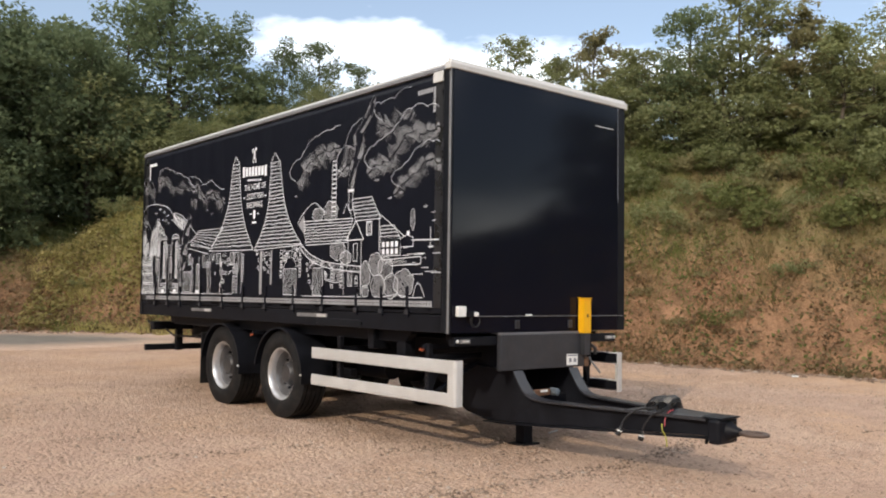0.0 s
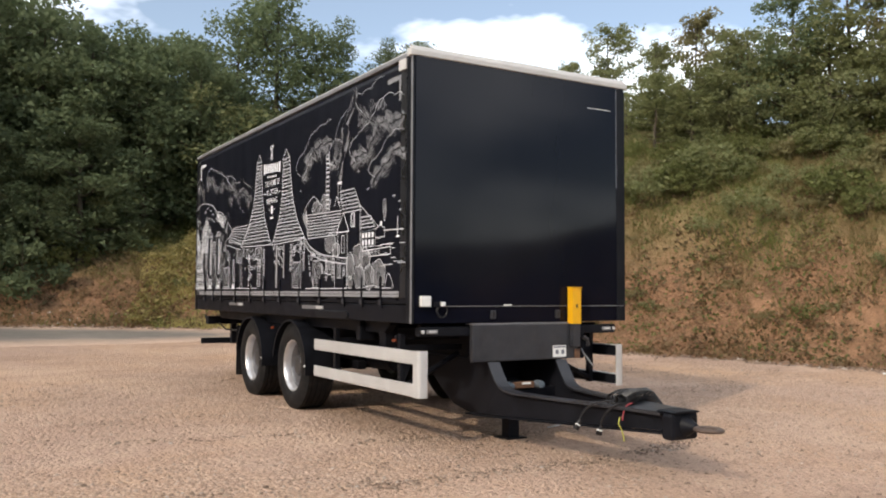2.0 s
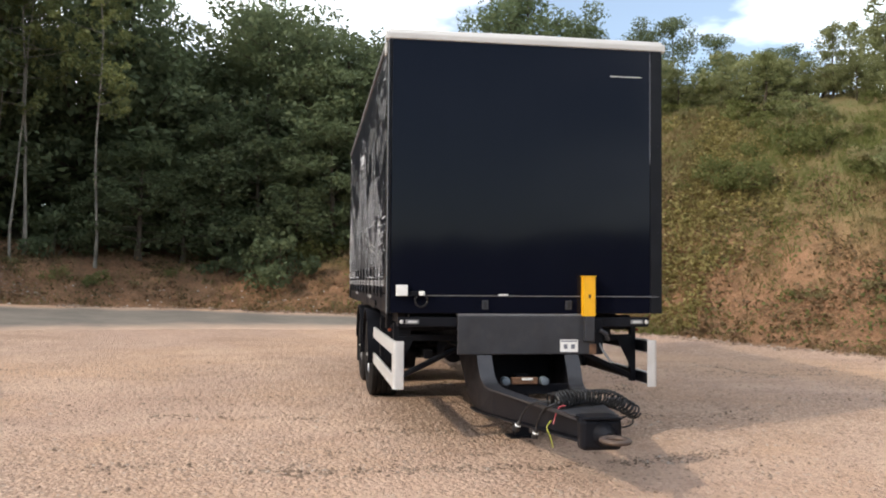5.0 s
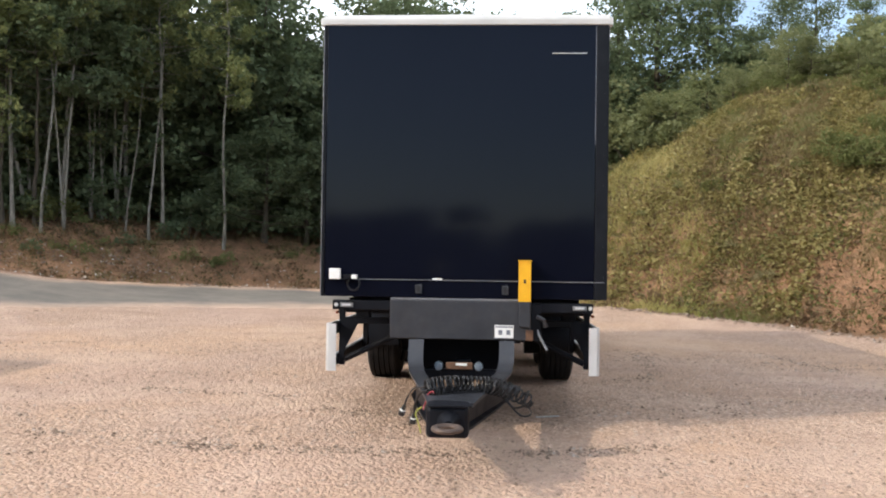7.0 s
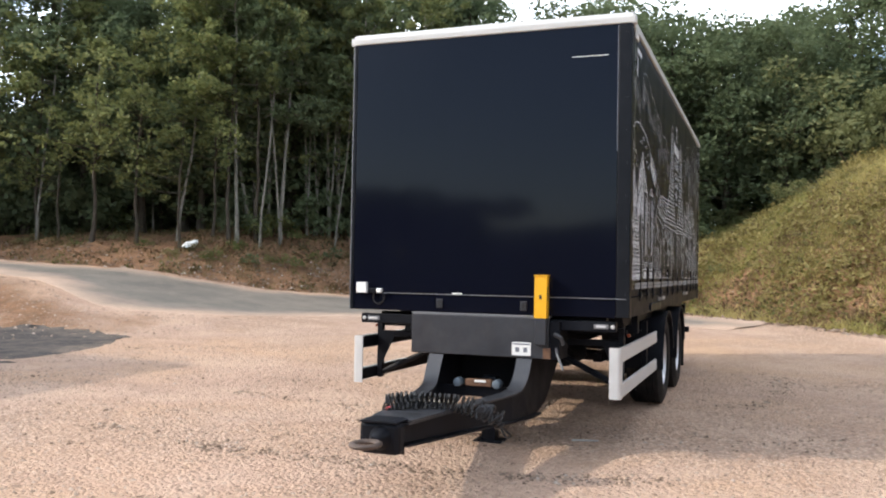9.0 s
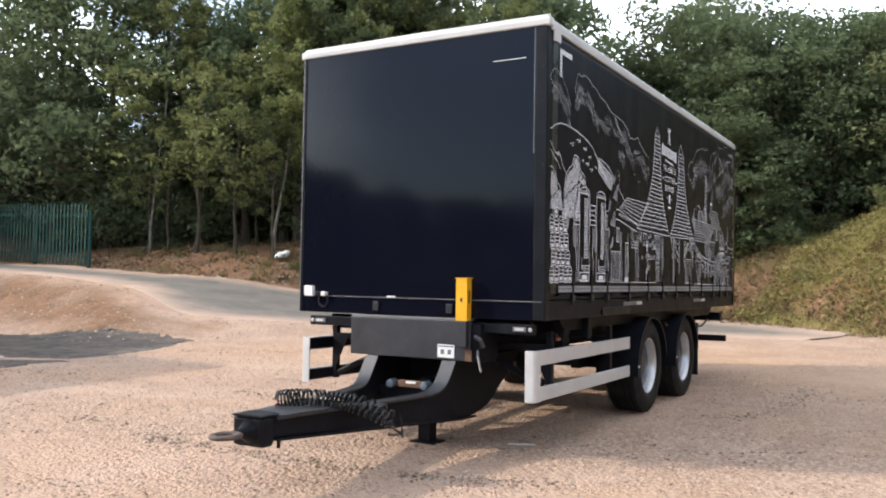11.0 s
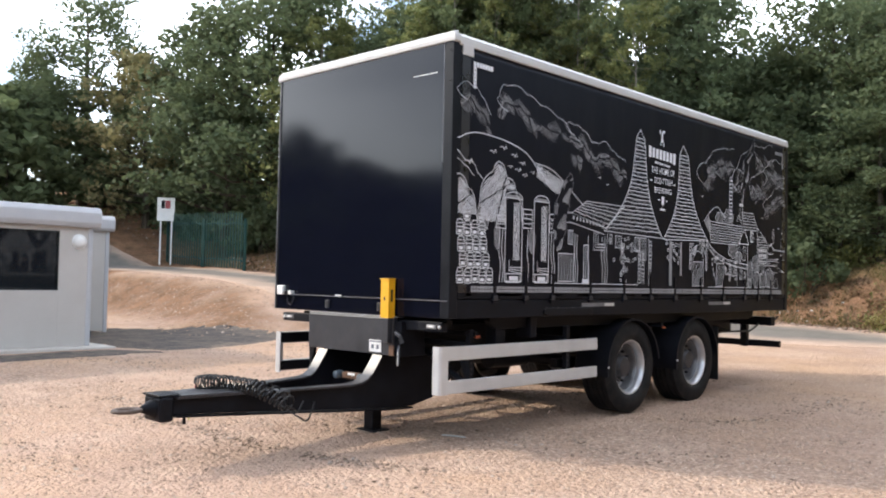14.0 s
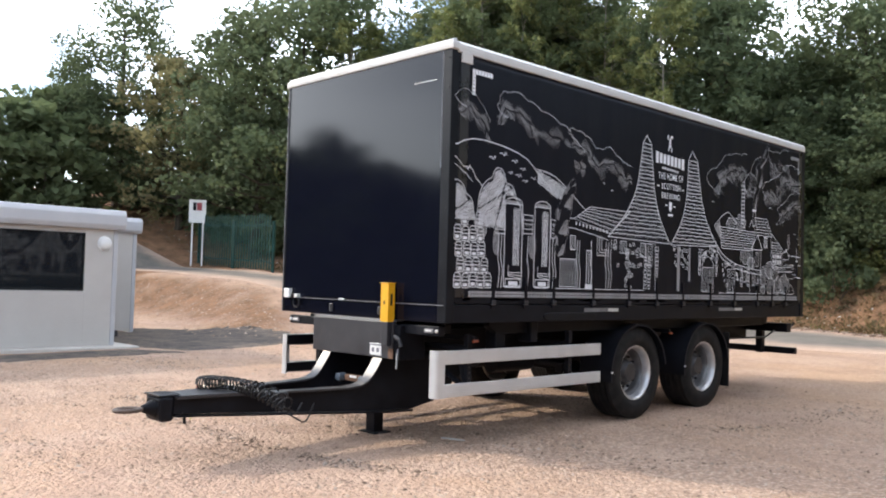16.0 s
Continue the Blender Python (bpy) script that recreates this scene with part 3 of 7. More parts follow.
def build_trailer():
    tr = thing("drawbar_trailer", "black twin-axle curtain-sided drawbar trailer with white line artwork", "trailer")
    # front wall: one glossy panel between two corner posts
    bm = a_box(-W + 0.035, W - 0.115, 0.0, 0.05, Z0 + 0.16, Z1, bevel=0.003)
    front = part("front_panel", bm, M_PANEL, tr, "glossy black front wall panel")
    part("kick_panel", a_box(-W + 0.035, W - 0.115, 0.004, 0.05, Z0, Z0 + 0.152), M_PANEL, tr)
    part("panel_seam", a_box(-W + 0.30, W - 0.03, -0.005, 0.004, Z0 + 0.152, Z0 + 0.158, bevel=0.0), M_TRIM, tr, "thin grey seam across the front")
    part("scuff_mark", a_box(-0.27, -0.18, -0.006, -0.001, Z0 + 0.158, Z0 + 0.172, bevel=0.0), M_WHITE, tr)
    part("tape_strip", a_box(0.772, 1.075, -0.003, 0.001, 3.352, 3.358, bevel=0.0), M_WHITE, tr, "thin white tape strip")
    part("panel_joint", a_box(W - 0.119, W - 0.1145, -0.004, 0.003, 2.55, Z1 - 0.01, bevel=0.0), M_GREYBAR, tr, "thin pale sealant line down the panel joint")
    for x0, x1 in ((-W, -W + 0.032), (W - 0.112, W)):
        post = part("corner_post", a_box(x0, x1, -0.004, 0.10, Z0, Z1, bevel=0.008), M_POST, tr)
        for k in range(9):
            z = Z0 + 0.2 + k * 0.27
            rv = lathe(bmesh.new(), [(-0.0105, 0.003), (-0.009, 0.008), (-0.003, 0.009)], 8, "y")
            bmesh.ops.translate(rv, verts=rv.verts, vec=((x0 + x1) / 2 + (0.02 if x0 > 0 else 0.0), 0, z))
            part("rivet", rv, M_POST, post)
    part("edge_trim", a_box(-W - 0.003, -W + 0.004, -0.007, 0.02, Z0, Z1, bevel=0.001), M_TRIM, tr, "thin grey edge trim")
    # rear frame and doors
    for x in (-W, W - 0.10):
        part("corner_post", a_box(x, x + 0.10, LEN - 0.10, LEN, Z0, Z1, bevel=0.008), M_POST, tr)
    for x0, x1 in ((-W + 0.102, -0.004), (0.004, W - 0.102)):
        part("rear_door", a_box(x0, x1, LEN - 0.06, LEN - 0.01, Z0 + 0.02, Z1), M_PANEL, tr)
    # roof: cream skin with rounded rails
    bm = bmesh.new()
    sec = [(-W + 0.01, 3.625), (-W + 0.015, 3.665), (-W + 0.06, 3.692), (-0.6, 3.715), (0, 3.722), (0.6, 3.715), (W - 0.03, 3.695), (W + 0.006, 3.66), (W, 3.615)]
    prism(bm, sec, 0.06, LEN - 0.02, "y")
    part("roof", bm, M_ROOF, tr, "cream white roof skin", smooth=True)
    bm = bmesh.new()
    sec = [(-0.018, 3.606), (-0.022, 3.655), (0.0, 3.695), (0.05, 3.712), (0.058, 3.606)]
    prism(bm, sec, -W - 0.002, W + 0.002, "x", 0.006)
    part("roof_cap", bm, M_ROOF, tr, "cream white front roof capping")
    for s in (-1, 1):
        box(bm := bmesh.new(), s * (W + 0.007) - 0.022, s * (W + 0.007) + 0.022, -0.020, 0.06, 3.60, 3.672, 0.012)
        part("cap_corner", bm, M_ROOF, tr)
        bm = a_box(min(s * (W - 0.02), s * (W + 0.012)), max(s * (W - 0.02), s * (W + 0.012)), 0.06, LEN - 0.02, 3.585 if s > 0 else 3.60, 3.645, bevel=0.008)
        # the left rail's dimmer look in this light is put into a grey colour
        part("roof_rail", bm, M_ROOF if s > 0 else M_TRIM, tr, "" if s > 0 else "roof rail coloured grey for its dimmer look on this side")
        bm = a_box(min(s * (W + 0.001), s * (W + 0.018)), max(s * (W + 0.001), s * (W + 0.018)), 0.10, 0.24, 3.50, 3.60, bevel=0.006)
        part("corner_bracket", bm, M_ROOF, tr)
    # floor and the swap-body side beams
    part("floor", a_box(-W + 0.02, W - 0.02, 0.05, LEN - 0.06, Z0, Z0 + 0.05), M_CHASSIS, tr)
    for s in (-1, 1):
        lo, hi = sorted((s * (W - 0.12), s * (W - 0.015)))
        beam = part("side_beam", a_box(lo, hi, 0.10, LEN - 0.06, Z0, 1.335, bevel=0.006), M_CHASSIS, tr, "black side beam with reflective strips")
        for y in (2.33, 5.15):
            lo, hi = sorted((s * (W - 0.017), s * (W - 0.008)))
            strip = part("reflector_strip", a_box(lo, hi, y - 0.31, y + 0.31, 1.262, 1.302, bevel=0.0), M_FADED, beam, "faded grey reflective strip")
            lo, hi = sorted((s * (W - 0.0085), s * (W - 0.0055)))
            end = y + 0.20 if s > 0 else y - 0.20
            part("bright_end", a_box(lo, hi, end - 0.09, end + 0.09, 1.266, 1.298, bevel=0.0), M_ALU, strip)
        # lifting pocket with chamfered ends
        bm = bmesh.new()
        prism(bm, [(1.36, 1.20), (1.42, 1.175), (2.16, 1.175), (2.22, 1.20), (2.22, 1.235), (2.16, 1.255), (1.42, 1.255), (1.36, 1.235)], s * (W - 0.016), s * (W + 0.002), "x", 0.004)
        part("lifting_pocket", bm, M_POST, beam, "black steel lifting pocket")
        # deep lashing beam below, with rounded ends
        bm = bmesh.new()
        prism(bm, [(0.75, 1.17), (0.75, 1.13), (0.86, 1.05), (6.40, 1.05), (6.55, 1.13), (6.55, 1.17)], s * 1.02, s * 1.10, "x", 0.004)
        part("lower_rail", bm, M_CHASSIS, tr)
    # curtains
    for s in (-1, 1):
        nu, nv = 150, 40
        vs, fs = [], []
        for j in range(nv + 1):
            for i in range(nu + 1):
                u, v = i / nu * (LEN - 0.21), 1.37 + j / nv * (3.585 - 1.37)
                fold = 0.006 * math.exp(-((v - 1.77) / 0.05) ** 2) + 0.0022 * (math.sin(u * 5.1 + v) + math.sin(u * 9.7 - 2 * v))
                vs.append((s * (W - 0.006 - max(0.0, fold)), 0.105 + u, v))
        for j in range(nv):
            for i in range(nu):
                a = j * (nu + 1) + i
                q = (a, a + 1, a + nu + 2, a + nu + 1)
                fs.append(q if s > 0 else q[::-1])
        cur = mesh_of("curtain", vs, fs, M_CURTAIN, tr, "black vinyl side curtain printed with a white brewery scene", True)
        cur.modifiers.new("thick", "SOLIDIFY").thickness = 0.003
        dress_curtain(cur, s)
        for y in (0.16, LEN - 0.16):
            lo, hi = sorted((s * (W - 0.006), s * (W + 0.0022)))
            part("tension_strip", a_box(lo, hi, y - 0.055, y + 0.055, 1.40, 3.56, bevel=0.002), M_STRIP, cur, "grey translucent tension strip")
        lo, hi = sorted((s * (W - 0.02), s * (W - 0.006)))
        part("curtain_hem", a_box(lo, hi, 0.11, LEN - 0.11, 1.345, 1.40, bevel=0.004), M_CHASSIS, cur)
    return tr


def dress_curtain(cur, s):
    """Straps, buckles and the artwork of one side. The picture reads the same way on both sides."""
    m = pose(W + 0.001, 0, 0, 0, 0, 90) if s > 0 else pose(-W - 0.001, LEN, 0, 0, 0, -90)
    for u in (0.60, 1.06, 1.49, 2.15, 2.81, 3.38, 3.95, 4.60, 5.22, 5.86, 6.30, 6.72):
        y = u if s > 0 else LEN - u
        lo, hi = sorted((s * (W - 0.004), s * (W + 0.008)))
        st = part("strap", a_box(lo, hi, y - 0.022, y + 0.022, 1.30, 1.60, bevel=0.002), M_CURTAIN, cur)
        lo, hi = sorted((s * (W + 0.008), s * (W + 0.020)))
        part("buckle", a_box(lo, hi, y - 0.028, y + 0.028, 1.33, 1.375, bevel=0.003), M_STEEL, st)
    prints = [("line_artwork", LINES, M_INK, "white printed line drawing"), ("shaded_artwork", SHADE, M_HATCH, "grey printed hatching")]
    for ground, fold in SMOKES:
        prints += [("smoke_column", ground, M_CURTAIN, "black printed column of smoke"), ("smoke_folds", fold, M_HATCH, "grey printed smoke folds")]
    for name, ink, mat, label in prints:
        ob = mesh_of(name, ink.v, ink.f, mat, cur, label)
        ob.matrix_basis = m
    for words, u0, u1, v0, v1 in (("THE HOME OF", 3.36, 3.90, 2.80, 2.875), ("SCOTTISH", 3.43, 3.84, 2.685, 2.755), ("BREWING", 3.43, 3.82, 2.575, 2.645)):
        tx = bpy.data.curves.new("slogan", "FONT")
        tx.body, tx.size, tx.offset, tx.space_character = words, 0.13, 0.001, 1.12
        tx.materials.append(M_INK)
        ob = new("slogan", tx)
        bpy.context.view_layer.update()
        w, h = ob.dimensions.x, ob.dimensions.y
        ob.parent = cur
        ob.matrix_basis = m @ Matrix.Translation((u0, -0.004, v0)) @ Matrix.Rotation(radians(90), 4, "X") @ Matrix.Diagonal(((u1 - u0) / w, (v1 - v0) / h, 1, 1))
        tagged(ob, "white slogan lettering")


# ---- the picture on the curtains ----
class Ink:
    """Flat printed strokes, as thin quads in the plane of the curtain (u along, v up)."""

    def __init__(self, lift):
        self.v, self.f, self.lift = [], [], lift

    def quad(self, a, b, c, d):
        n = len(self.v)
        self.v += [(p[0], -self.lift, p[1]) for p in (a, b, c, d)]
        self.f.append((n, n + 1, n + 2, n + 3))

    def rect(self, u0, v0, u1, v1):
        self.quad((u0, v0), (u1, v0), (u1, v1), (u0, v1))

    def line(self, pts, w=0.012):
        w *= 0.66
        for (x0, y0), (x1, y1) in zip(pts, pts[1:]):
            dx, dy = x1 - x0, y1 - y0
            k = math.hypot(dx, dy)
            if k < 1e-6:
                continue
            ox, oy, ex, ey = -dy / k * w / 2, dx / k * w / 2, dx / k * w * 0.3, dy / k * w * 0.3
            self.quad((x0 - ex - ox, y0 - ey - oy), (x1 + ex - ox, y1 + ey - oy), (x1 + ex + ox, y1 + ey + oy), (x0 - ex + ox, y0 - ey + oy))

    def loop(self, pts, w=0.012):
        self.line(list(pts) + [pts[0]], w)


LINES, SHADE = Ink(0.0035), Ink(0.0028)
SMOKES = []      # each column of smoke: its dark ground over the lines behind, and the grey strokes on that
pen = random.Random(11)


def lerp(pts, t):
    """A point at t (0 to 1) along a smooth curve through pts."""
    n = len(pts) - 1
    k = min(int(t * n), n - 1)
    f = t * n - k
    p0, p1, p2, p3 = pts[max(k - 1, 0)], pts[k], pts[k + 1], pts[min(k + 2, n)]
    return tuple(0.5 * (2 * b + (c - a) * f + (2 * a - 5 * b + 4 * c - d) * f * f + (3 * b - a - 3 * c + d) * f ** 3) for a, b, c, d in zip(p0, p1, p2, p3))


def curve(pts, n=24, jit=0.0):
    out = [lerp(pts, i / n) for i in range(n + 1)]
    return [(u + pen.uniform(-jit, jit), v + pen.uniform(-jit, jit)) for u, v in out]


def hatch(inside, u0, v0, u1, v1, step, slope, w=0.007, ink=None, gap=0.18):
    """Parallel strokes with the slope, clipped to inside(u, v), broken here and there."""
    ink = ink or SHADE
    span = abs((u1 - u0) * slope)
    c = v0 - span
    while c < v1 + span:
        run = None
        for i in range(41):
            u = u0 + (u1 - u0) * i / 40
            v = c + slope * (u - u0)
            ok = v0 <= v <= v1 and inside(u, v) and pen.random() > gap * 0.15
            if ok and run is None:
                run = (u, v)
            if run and (not ok or i == 40):
                if abs(u - run[0]) > 0.008:
                    ink.line([run, (u, v)], w * pen.uniform(0.7, 1.3))
                run = None
        c += step * pen.uniform(0.85, 1.15)


def blob(cu, cv, ru, rv, bumps=9, depth=0.12, w=0.011, shade=0.022, slope=1.0, cross=True, ink=None):
    """A bush, boulder or puff: a bumpy outline with hatching inside."""
    ph = pen.uniform(0, 6)
    def rad(a):
        return 1 + depth * abs(math.sin(bumps * a / 2 + ph)) - depth / 2
    pts = [(cu + ru * rad(a) * math.cos(a), cv + rv * rad(a) * math.sin(a)) for a in (2 * math.pi * k / 56 for k in range(56))]
    if w:
        LINES.loop(pts, w)
    if shade:
        seam = pen.uniform(-0.4, 0.4)
        def inside(u, v):
            x, y = (u - cu) / ru, (v - cv) / rv
            a = math.atan2(y, x)
            return math.hypot(x, y) < rad(a) * 0.90 and abs(x + 0.5 * y - seam + 0.15 * math.sin(5 * y)) > 0.045
        fine = shade * (1.5 if ink else 1.05)
        hatch(inside, cu - ru * 1.1, cv - rv * 1.1, cu + ru * 1.1, cv + rv * 1.1, fine, slope, fine * 0.46, ink)
        if cross:
            hatch(inside, cu - ru * 1.1, cv - rv * 1.1, cu + ru * 1.1, cv + rv * 1.1, fine, -slope * 0.9, fine * 0.44, ink)


def bush(top, foot, keep):
    """Rounded growth seen against the hill: a bumpy outline over crossed strokes."""
    edge = curve(top, 44)
    LINES.line([(u, v + 0.010 * abs(math.sin(i * 0.36))) for i, (u, v) in enumerate(edge)], 0.013)
    us, vs = [p[0] for p in edge], [p[1] for p in edge]
    def inside(u, v):
        return foot < v < np.interp(u, us, vs) - 0.028 and keep(u, v)
    for slope in (0.85, -0.9):
        hatch(inside, us[0] + 0.02, foot, us[-1] - 0.02, max(vs), 0.0255, slope, 0.0125, LINES, 0.05)


def roof(quad, courses, w=0.010, tick=0.035):
    """A tiled roof: corners top left, top right, bottom right, bottom left."""
    a, b, c, d = quad
    LINES.loop(quad, w * 1.2)
    for k in range(1, courses):
        t = k / courses
        l = (a[0] + (d[0] - a[0]) * t, a[1] + (d[1] - a[1]) * t)
        r = (b[0] + (c[0] - b[0]) * t, b[1] + (c[1] - b[1]) * t)
        n = max(3, int((r[0] - l[0]) / tick))
        pts = [(l[0] + (r[0] - l[0]) * i / n, l[1] + (r[1] - l[1]) * i / n + pen.uniform(-0.004, 0.004)) for i in range(n + 1)]
        LINES.line(pts, w)
        for p in pts[1:-1]:
            if pen.random() < 0.75:
                LINES.line([p, (p[0] + 0.004, p[1] - 0.018)], w * 0.7)


def stones(u0, v0, u1, v1, n):
    """Scattered squared stones."""
    for k in range(n):
        u, v, s = pen.uniform(u0, u1), pen.uniform(v0, v1), pen.uniform(0.022, 0.045)
        t = s * pen.uniform(0.7, 1.1)
        LINES.loop([(u, v), (u + s, v + pen.uniform(-0.004, 0.004)), (u + s, v + t), (u, v + t)], 0.009)


def quoins(u, v0, v1):
    v = v0
    while v < v1:
        s = pen.uniform(0.03, 0.055)
        LINES.loop([(u - s / 2, v), (u + s / 2, v), (u + s / 2, v + s * 0.8), (u - s / 2, v + s * 0.8)], 0.009)
        v += s * 0.9


def door(u0, v0, u1, v1, arch=False):
    LINES.loop([(u0, v0), (u1, v0), (u1, v1), (u0, v1)], 0.010)
    n = max(4, int((u1 - u0) / 0.024))
    for k in range(1, n):
        u = u0 + (u1 - u0) * k / n
        LINES.line([(u, v0), (u + pen.uniform(-0.004, 0.004), (v0 + v1) / 2), (u, v1)], 0.0062)
    if arch:
        c, r = (u0 + u1) / 2, (u1 - u0) * 0.75
        for q in (r, r * 0.65):
            LINES.line([(c + q * math.cos(a), v1 + q * math.sin(a)) for a in (math.pi * i / 10 for i in range(11))], 0.010)
        for i in range(8):
            a = math.pi * (i + 0.5) / 8
            LINES.line([(c + r * 0.65 * math.cos(a), v1 + r * 0.65 * math.sin(a)), (c + r * math.cos(a), v1 + r * math.sin(a))], 0.008)


def spire(left, right, apex, courses):
    """A tall flared malting roof, banded with slates."""
    l, r = curve(left, 30), curve(right, 30)
    LINES.line([l[0], apex, r[0]], 0.013)
    LINES.line(l, 0.014)
    LINES.line(r, 0.014)
    LINES.line([(p[0] + 0.02, p[1]) for p in l], 0.007)
    LINES.line([(p[0] - 0.02, p[1]) for p in r], 0.007)
    LINES.line([l[-1], r[-1]], 0.013)
    top, bot = l[0][1], l[-1][1]
    for k in range(courses):
        v = top + (bot - top) * k / courses
        a = np.interp(-v, [-p[1] for p in l], [p[0] for p in l])
        b = np.interp(-v, [-p[1] for p in r], [p[0] for p in r])
        n = max(3, int((b - a) / 0.05))
        pts = [(a + (b - a) * i / n, v + pen.uniform(-0.006, 0.006)) for i in range(n + 1)]
        LINES.line(pts, 0.0125)
        for p in pts[1:-1]:
            LINES.line([p, (p[0], p[1] - 0.020)], 0.008)


def bird(u, v, s):
    LINES.line([(u - s, v + s * 0.35), (u - s * 0.3, v + s * 0.45), (u, v), (u + s * 0.4, v + s * 0.7), (u + s * 0.7, v + s * 0.2)], s * 0.22)


def cloud(spine, depth, seed, soft=1.0):
    """A storm cloud: a thin lumpy top edge, a dark body, and a rolling ridge left bare between two bands of fine strokes."""
    r = random.Random(int(seed * 100))
    n = 120
    top = curve(spine, n)
    ln = sum(math.dist(p, q) for p, q in zip(top, top[1:]))
    knots, t = [0.0], 0.0
    while t < 1.0:
        t += r.uniform(0.10, 0.26) / ln
        knots.append(min(1.0, t))
    edge = []
    for i, (u, v) in enumerate(top):      # lobes of uneven width, met by sharp dips
        k = max(j for j in range(len(knots) - 1) if knots[j] <= i / n)
        f = (i / n - knots[k]) / max(1e-6, knots[k + 1] - knots[k])
        edge.append((u, v + 0.16 * (knots[k + 1] - knots[k]) * ln * math.sin(math.pi * f) ** 0.8))
    LINES.line(edge, 0.0075)
    if r.random() < 0.7:      # the edge turns in at the near end
        LINES.line(curve([top[0], (top[0][0] - 0.03, top[0][1] - 0.10 * depth), (top[0][0] + 0.02, top[0][1] - 0.3 * depth), (top[0][0] + 0.12, top[0][1] - 0.42 * depth)], 8), 0.0075)
    ridge = [(u + 0.02, v - depth * (0.52 + 0.07 * math.sin(i * 0.12 + seed)) - 0.030 * abs(math.sin(math.pi * 0.5 * ln / 0.085 * i / n + seed))) for i, (u, v) in enumerate(top)]
    for side in (1, -1):
        t = r.uniform(0, 0.03)
        while t < 0.98:
            wide = r.uniform(0.10, 0.24) / ln
            tall = depth * (r.uniform(0.20, 0.34) if side > 0 else r.uniform(0.30, 0.52))
            lean = 0.45 if side > 0 else 0.75
            cross = r.random() < 0.45
            step = 0.0115 if side > 0 else 0.0135
            m = max(5, int(wide * ln / step))
            if r.random() > 0.10:
                for k in range(m):
                    f = (k + 0.5) / m
                    q = t + wide * f
                    if q > 0.99:
                        break
                    i = min(int(q * n), n - 1)
                    g = q * n - i
                    u, v = (ridge[i][c] + (ridge[i + 1][c] - ridge[i][c]) * g for c in (0, 1))
                    p, e = top[max(i - 6, 0)], top[min(i + 7, n)]
                    dk = math.dist(p, e)
                    du, dv = (e[0] - p[0]) / dk, (e[1] - p[1]) / dk
                    h = side * tall * (0.30 + 0.70 * math.sin(math.pi * f) ** 0.6) * r.uniform(0.75, 1.08) * min(1.0, 0.3 + 4 * q, 0.3 + 4 * (1 - q))
                    b = side * 0.011
                    def off(x, y):
                        return (u + x * du - y * dv, v + x * dv + y * du)
                    w = (0.0085 if side > 0 else 0.0070) * soft * r.uniform(0.8, 1.1)
                    SHADE.line([off(0, b), off(-lean * 0.6 * h, b + 0.6 * h)], w)
                    SHADE.line([off(-lean * 0.6 * h, b + 0.6 * h), off(-lean * h, b + h)], w * 0.5)
                    if cross:
                        SHADE.line([off(-lean * 0.8 * h, b), off(0.1 * lean * h, b + 0.85 * h)], w * 0.6)
            t += wide * r.uniform(1.03, 1.14)


def plume(pts, wide, w=0.006):
    """A dark twisting column of smoke, grey outlined, with soft hatched folds along one edge."""
    n = 44
    c = curve(pts, n)
    ground, fold = Ink(0.0042), Ink(0.0049)
    SMOKES.append((ground, fold))
    half = [wide * (0.15 + 0.85 * math.sin(math.pi * (0.08 + 0.84 * i / n)) ** 0.8) * (1 + 0.10 * math.sin(i * 0.55)) for i in range(n + 1)]
    for (u, v), h, (x, y), k in zip(c, half, c[1:], half[1:]):
        ground.quad((u - h, v), (u + h, v), (x + k, y), (x - k, y))
    for s in (-1, 1):
        fold.line([(u + s * h, v) for (u, v), h in zip(c, half)], w)
    fold.line([(c[-1][0] - half[-1], c[-1][1]), (c[-1][0], c[-1][1] + half[-1]), (c[-1][0] + half[-1], c[-1][1])], w)
    for k in range(n * 3):
        i = k // 3
        f = math.sin(k * 0.15)
        (u, v), h = c[i], half[i]
        v += (c[i + 1][1] - v) * (k % 3) / 3
        if f > -0.35:
            fold.line([(u + h * 0.9, v), (u + h * (0.45 - 0.8 * max(0.0, f)), v - 0.05 * max(0.1, f))], 0.0065)
        else:
            fold.line([(u - h * 0.9, v), (u - h * 0.5, v - 0.02)], 0.006)


def keg(u, v, w, h):
    """A steel keg: rounded shoulders, a bright chime and two rolling bands."""
    b = w * 0.2
    LINES.loop([(u + b * 0.5, v), (u + w - b * 0.5, v), (u + w, v + b * 0.6), (u + w, v + h * 0.78), (u + w - b, v + h), (u + b, v + h), (u, v + h * 0.78), (u, v + b * 0.6)], 0.0125)
    LINES.line([(u + b * 0.7, v + h * 0.74), (u + w - b * 0.7, v + h * 0.74)], 0.010)
    LINES.line([(u, v + h * 0.50), (u + w, v + h * 0.50)], 0.013)
    LINES.rect(u + w * 0.18, v + h * 0.10, u + w * 0.80, v + h * 0.32)


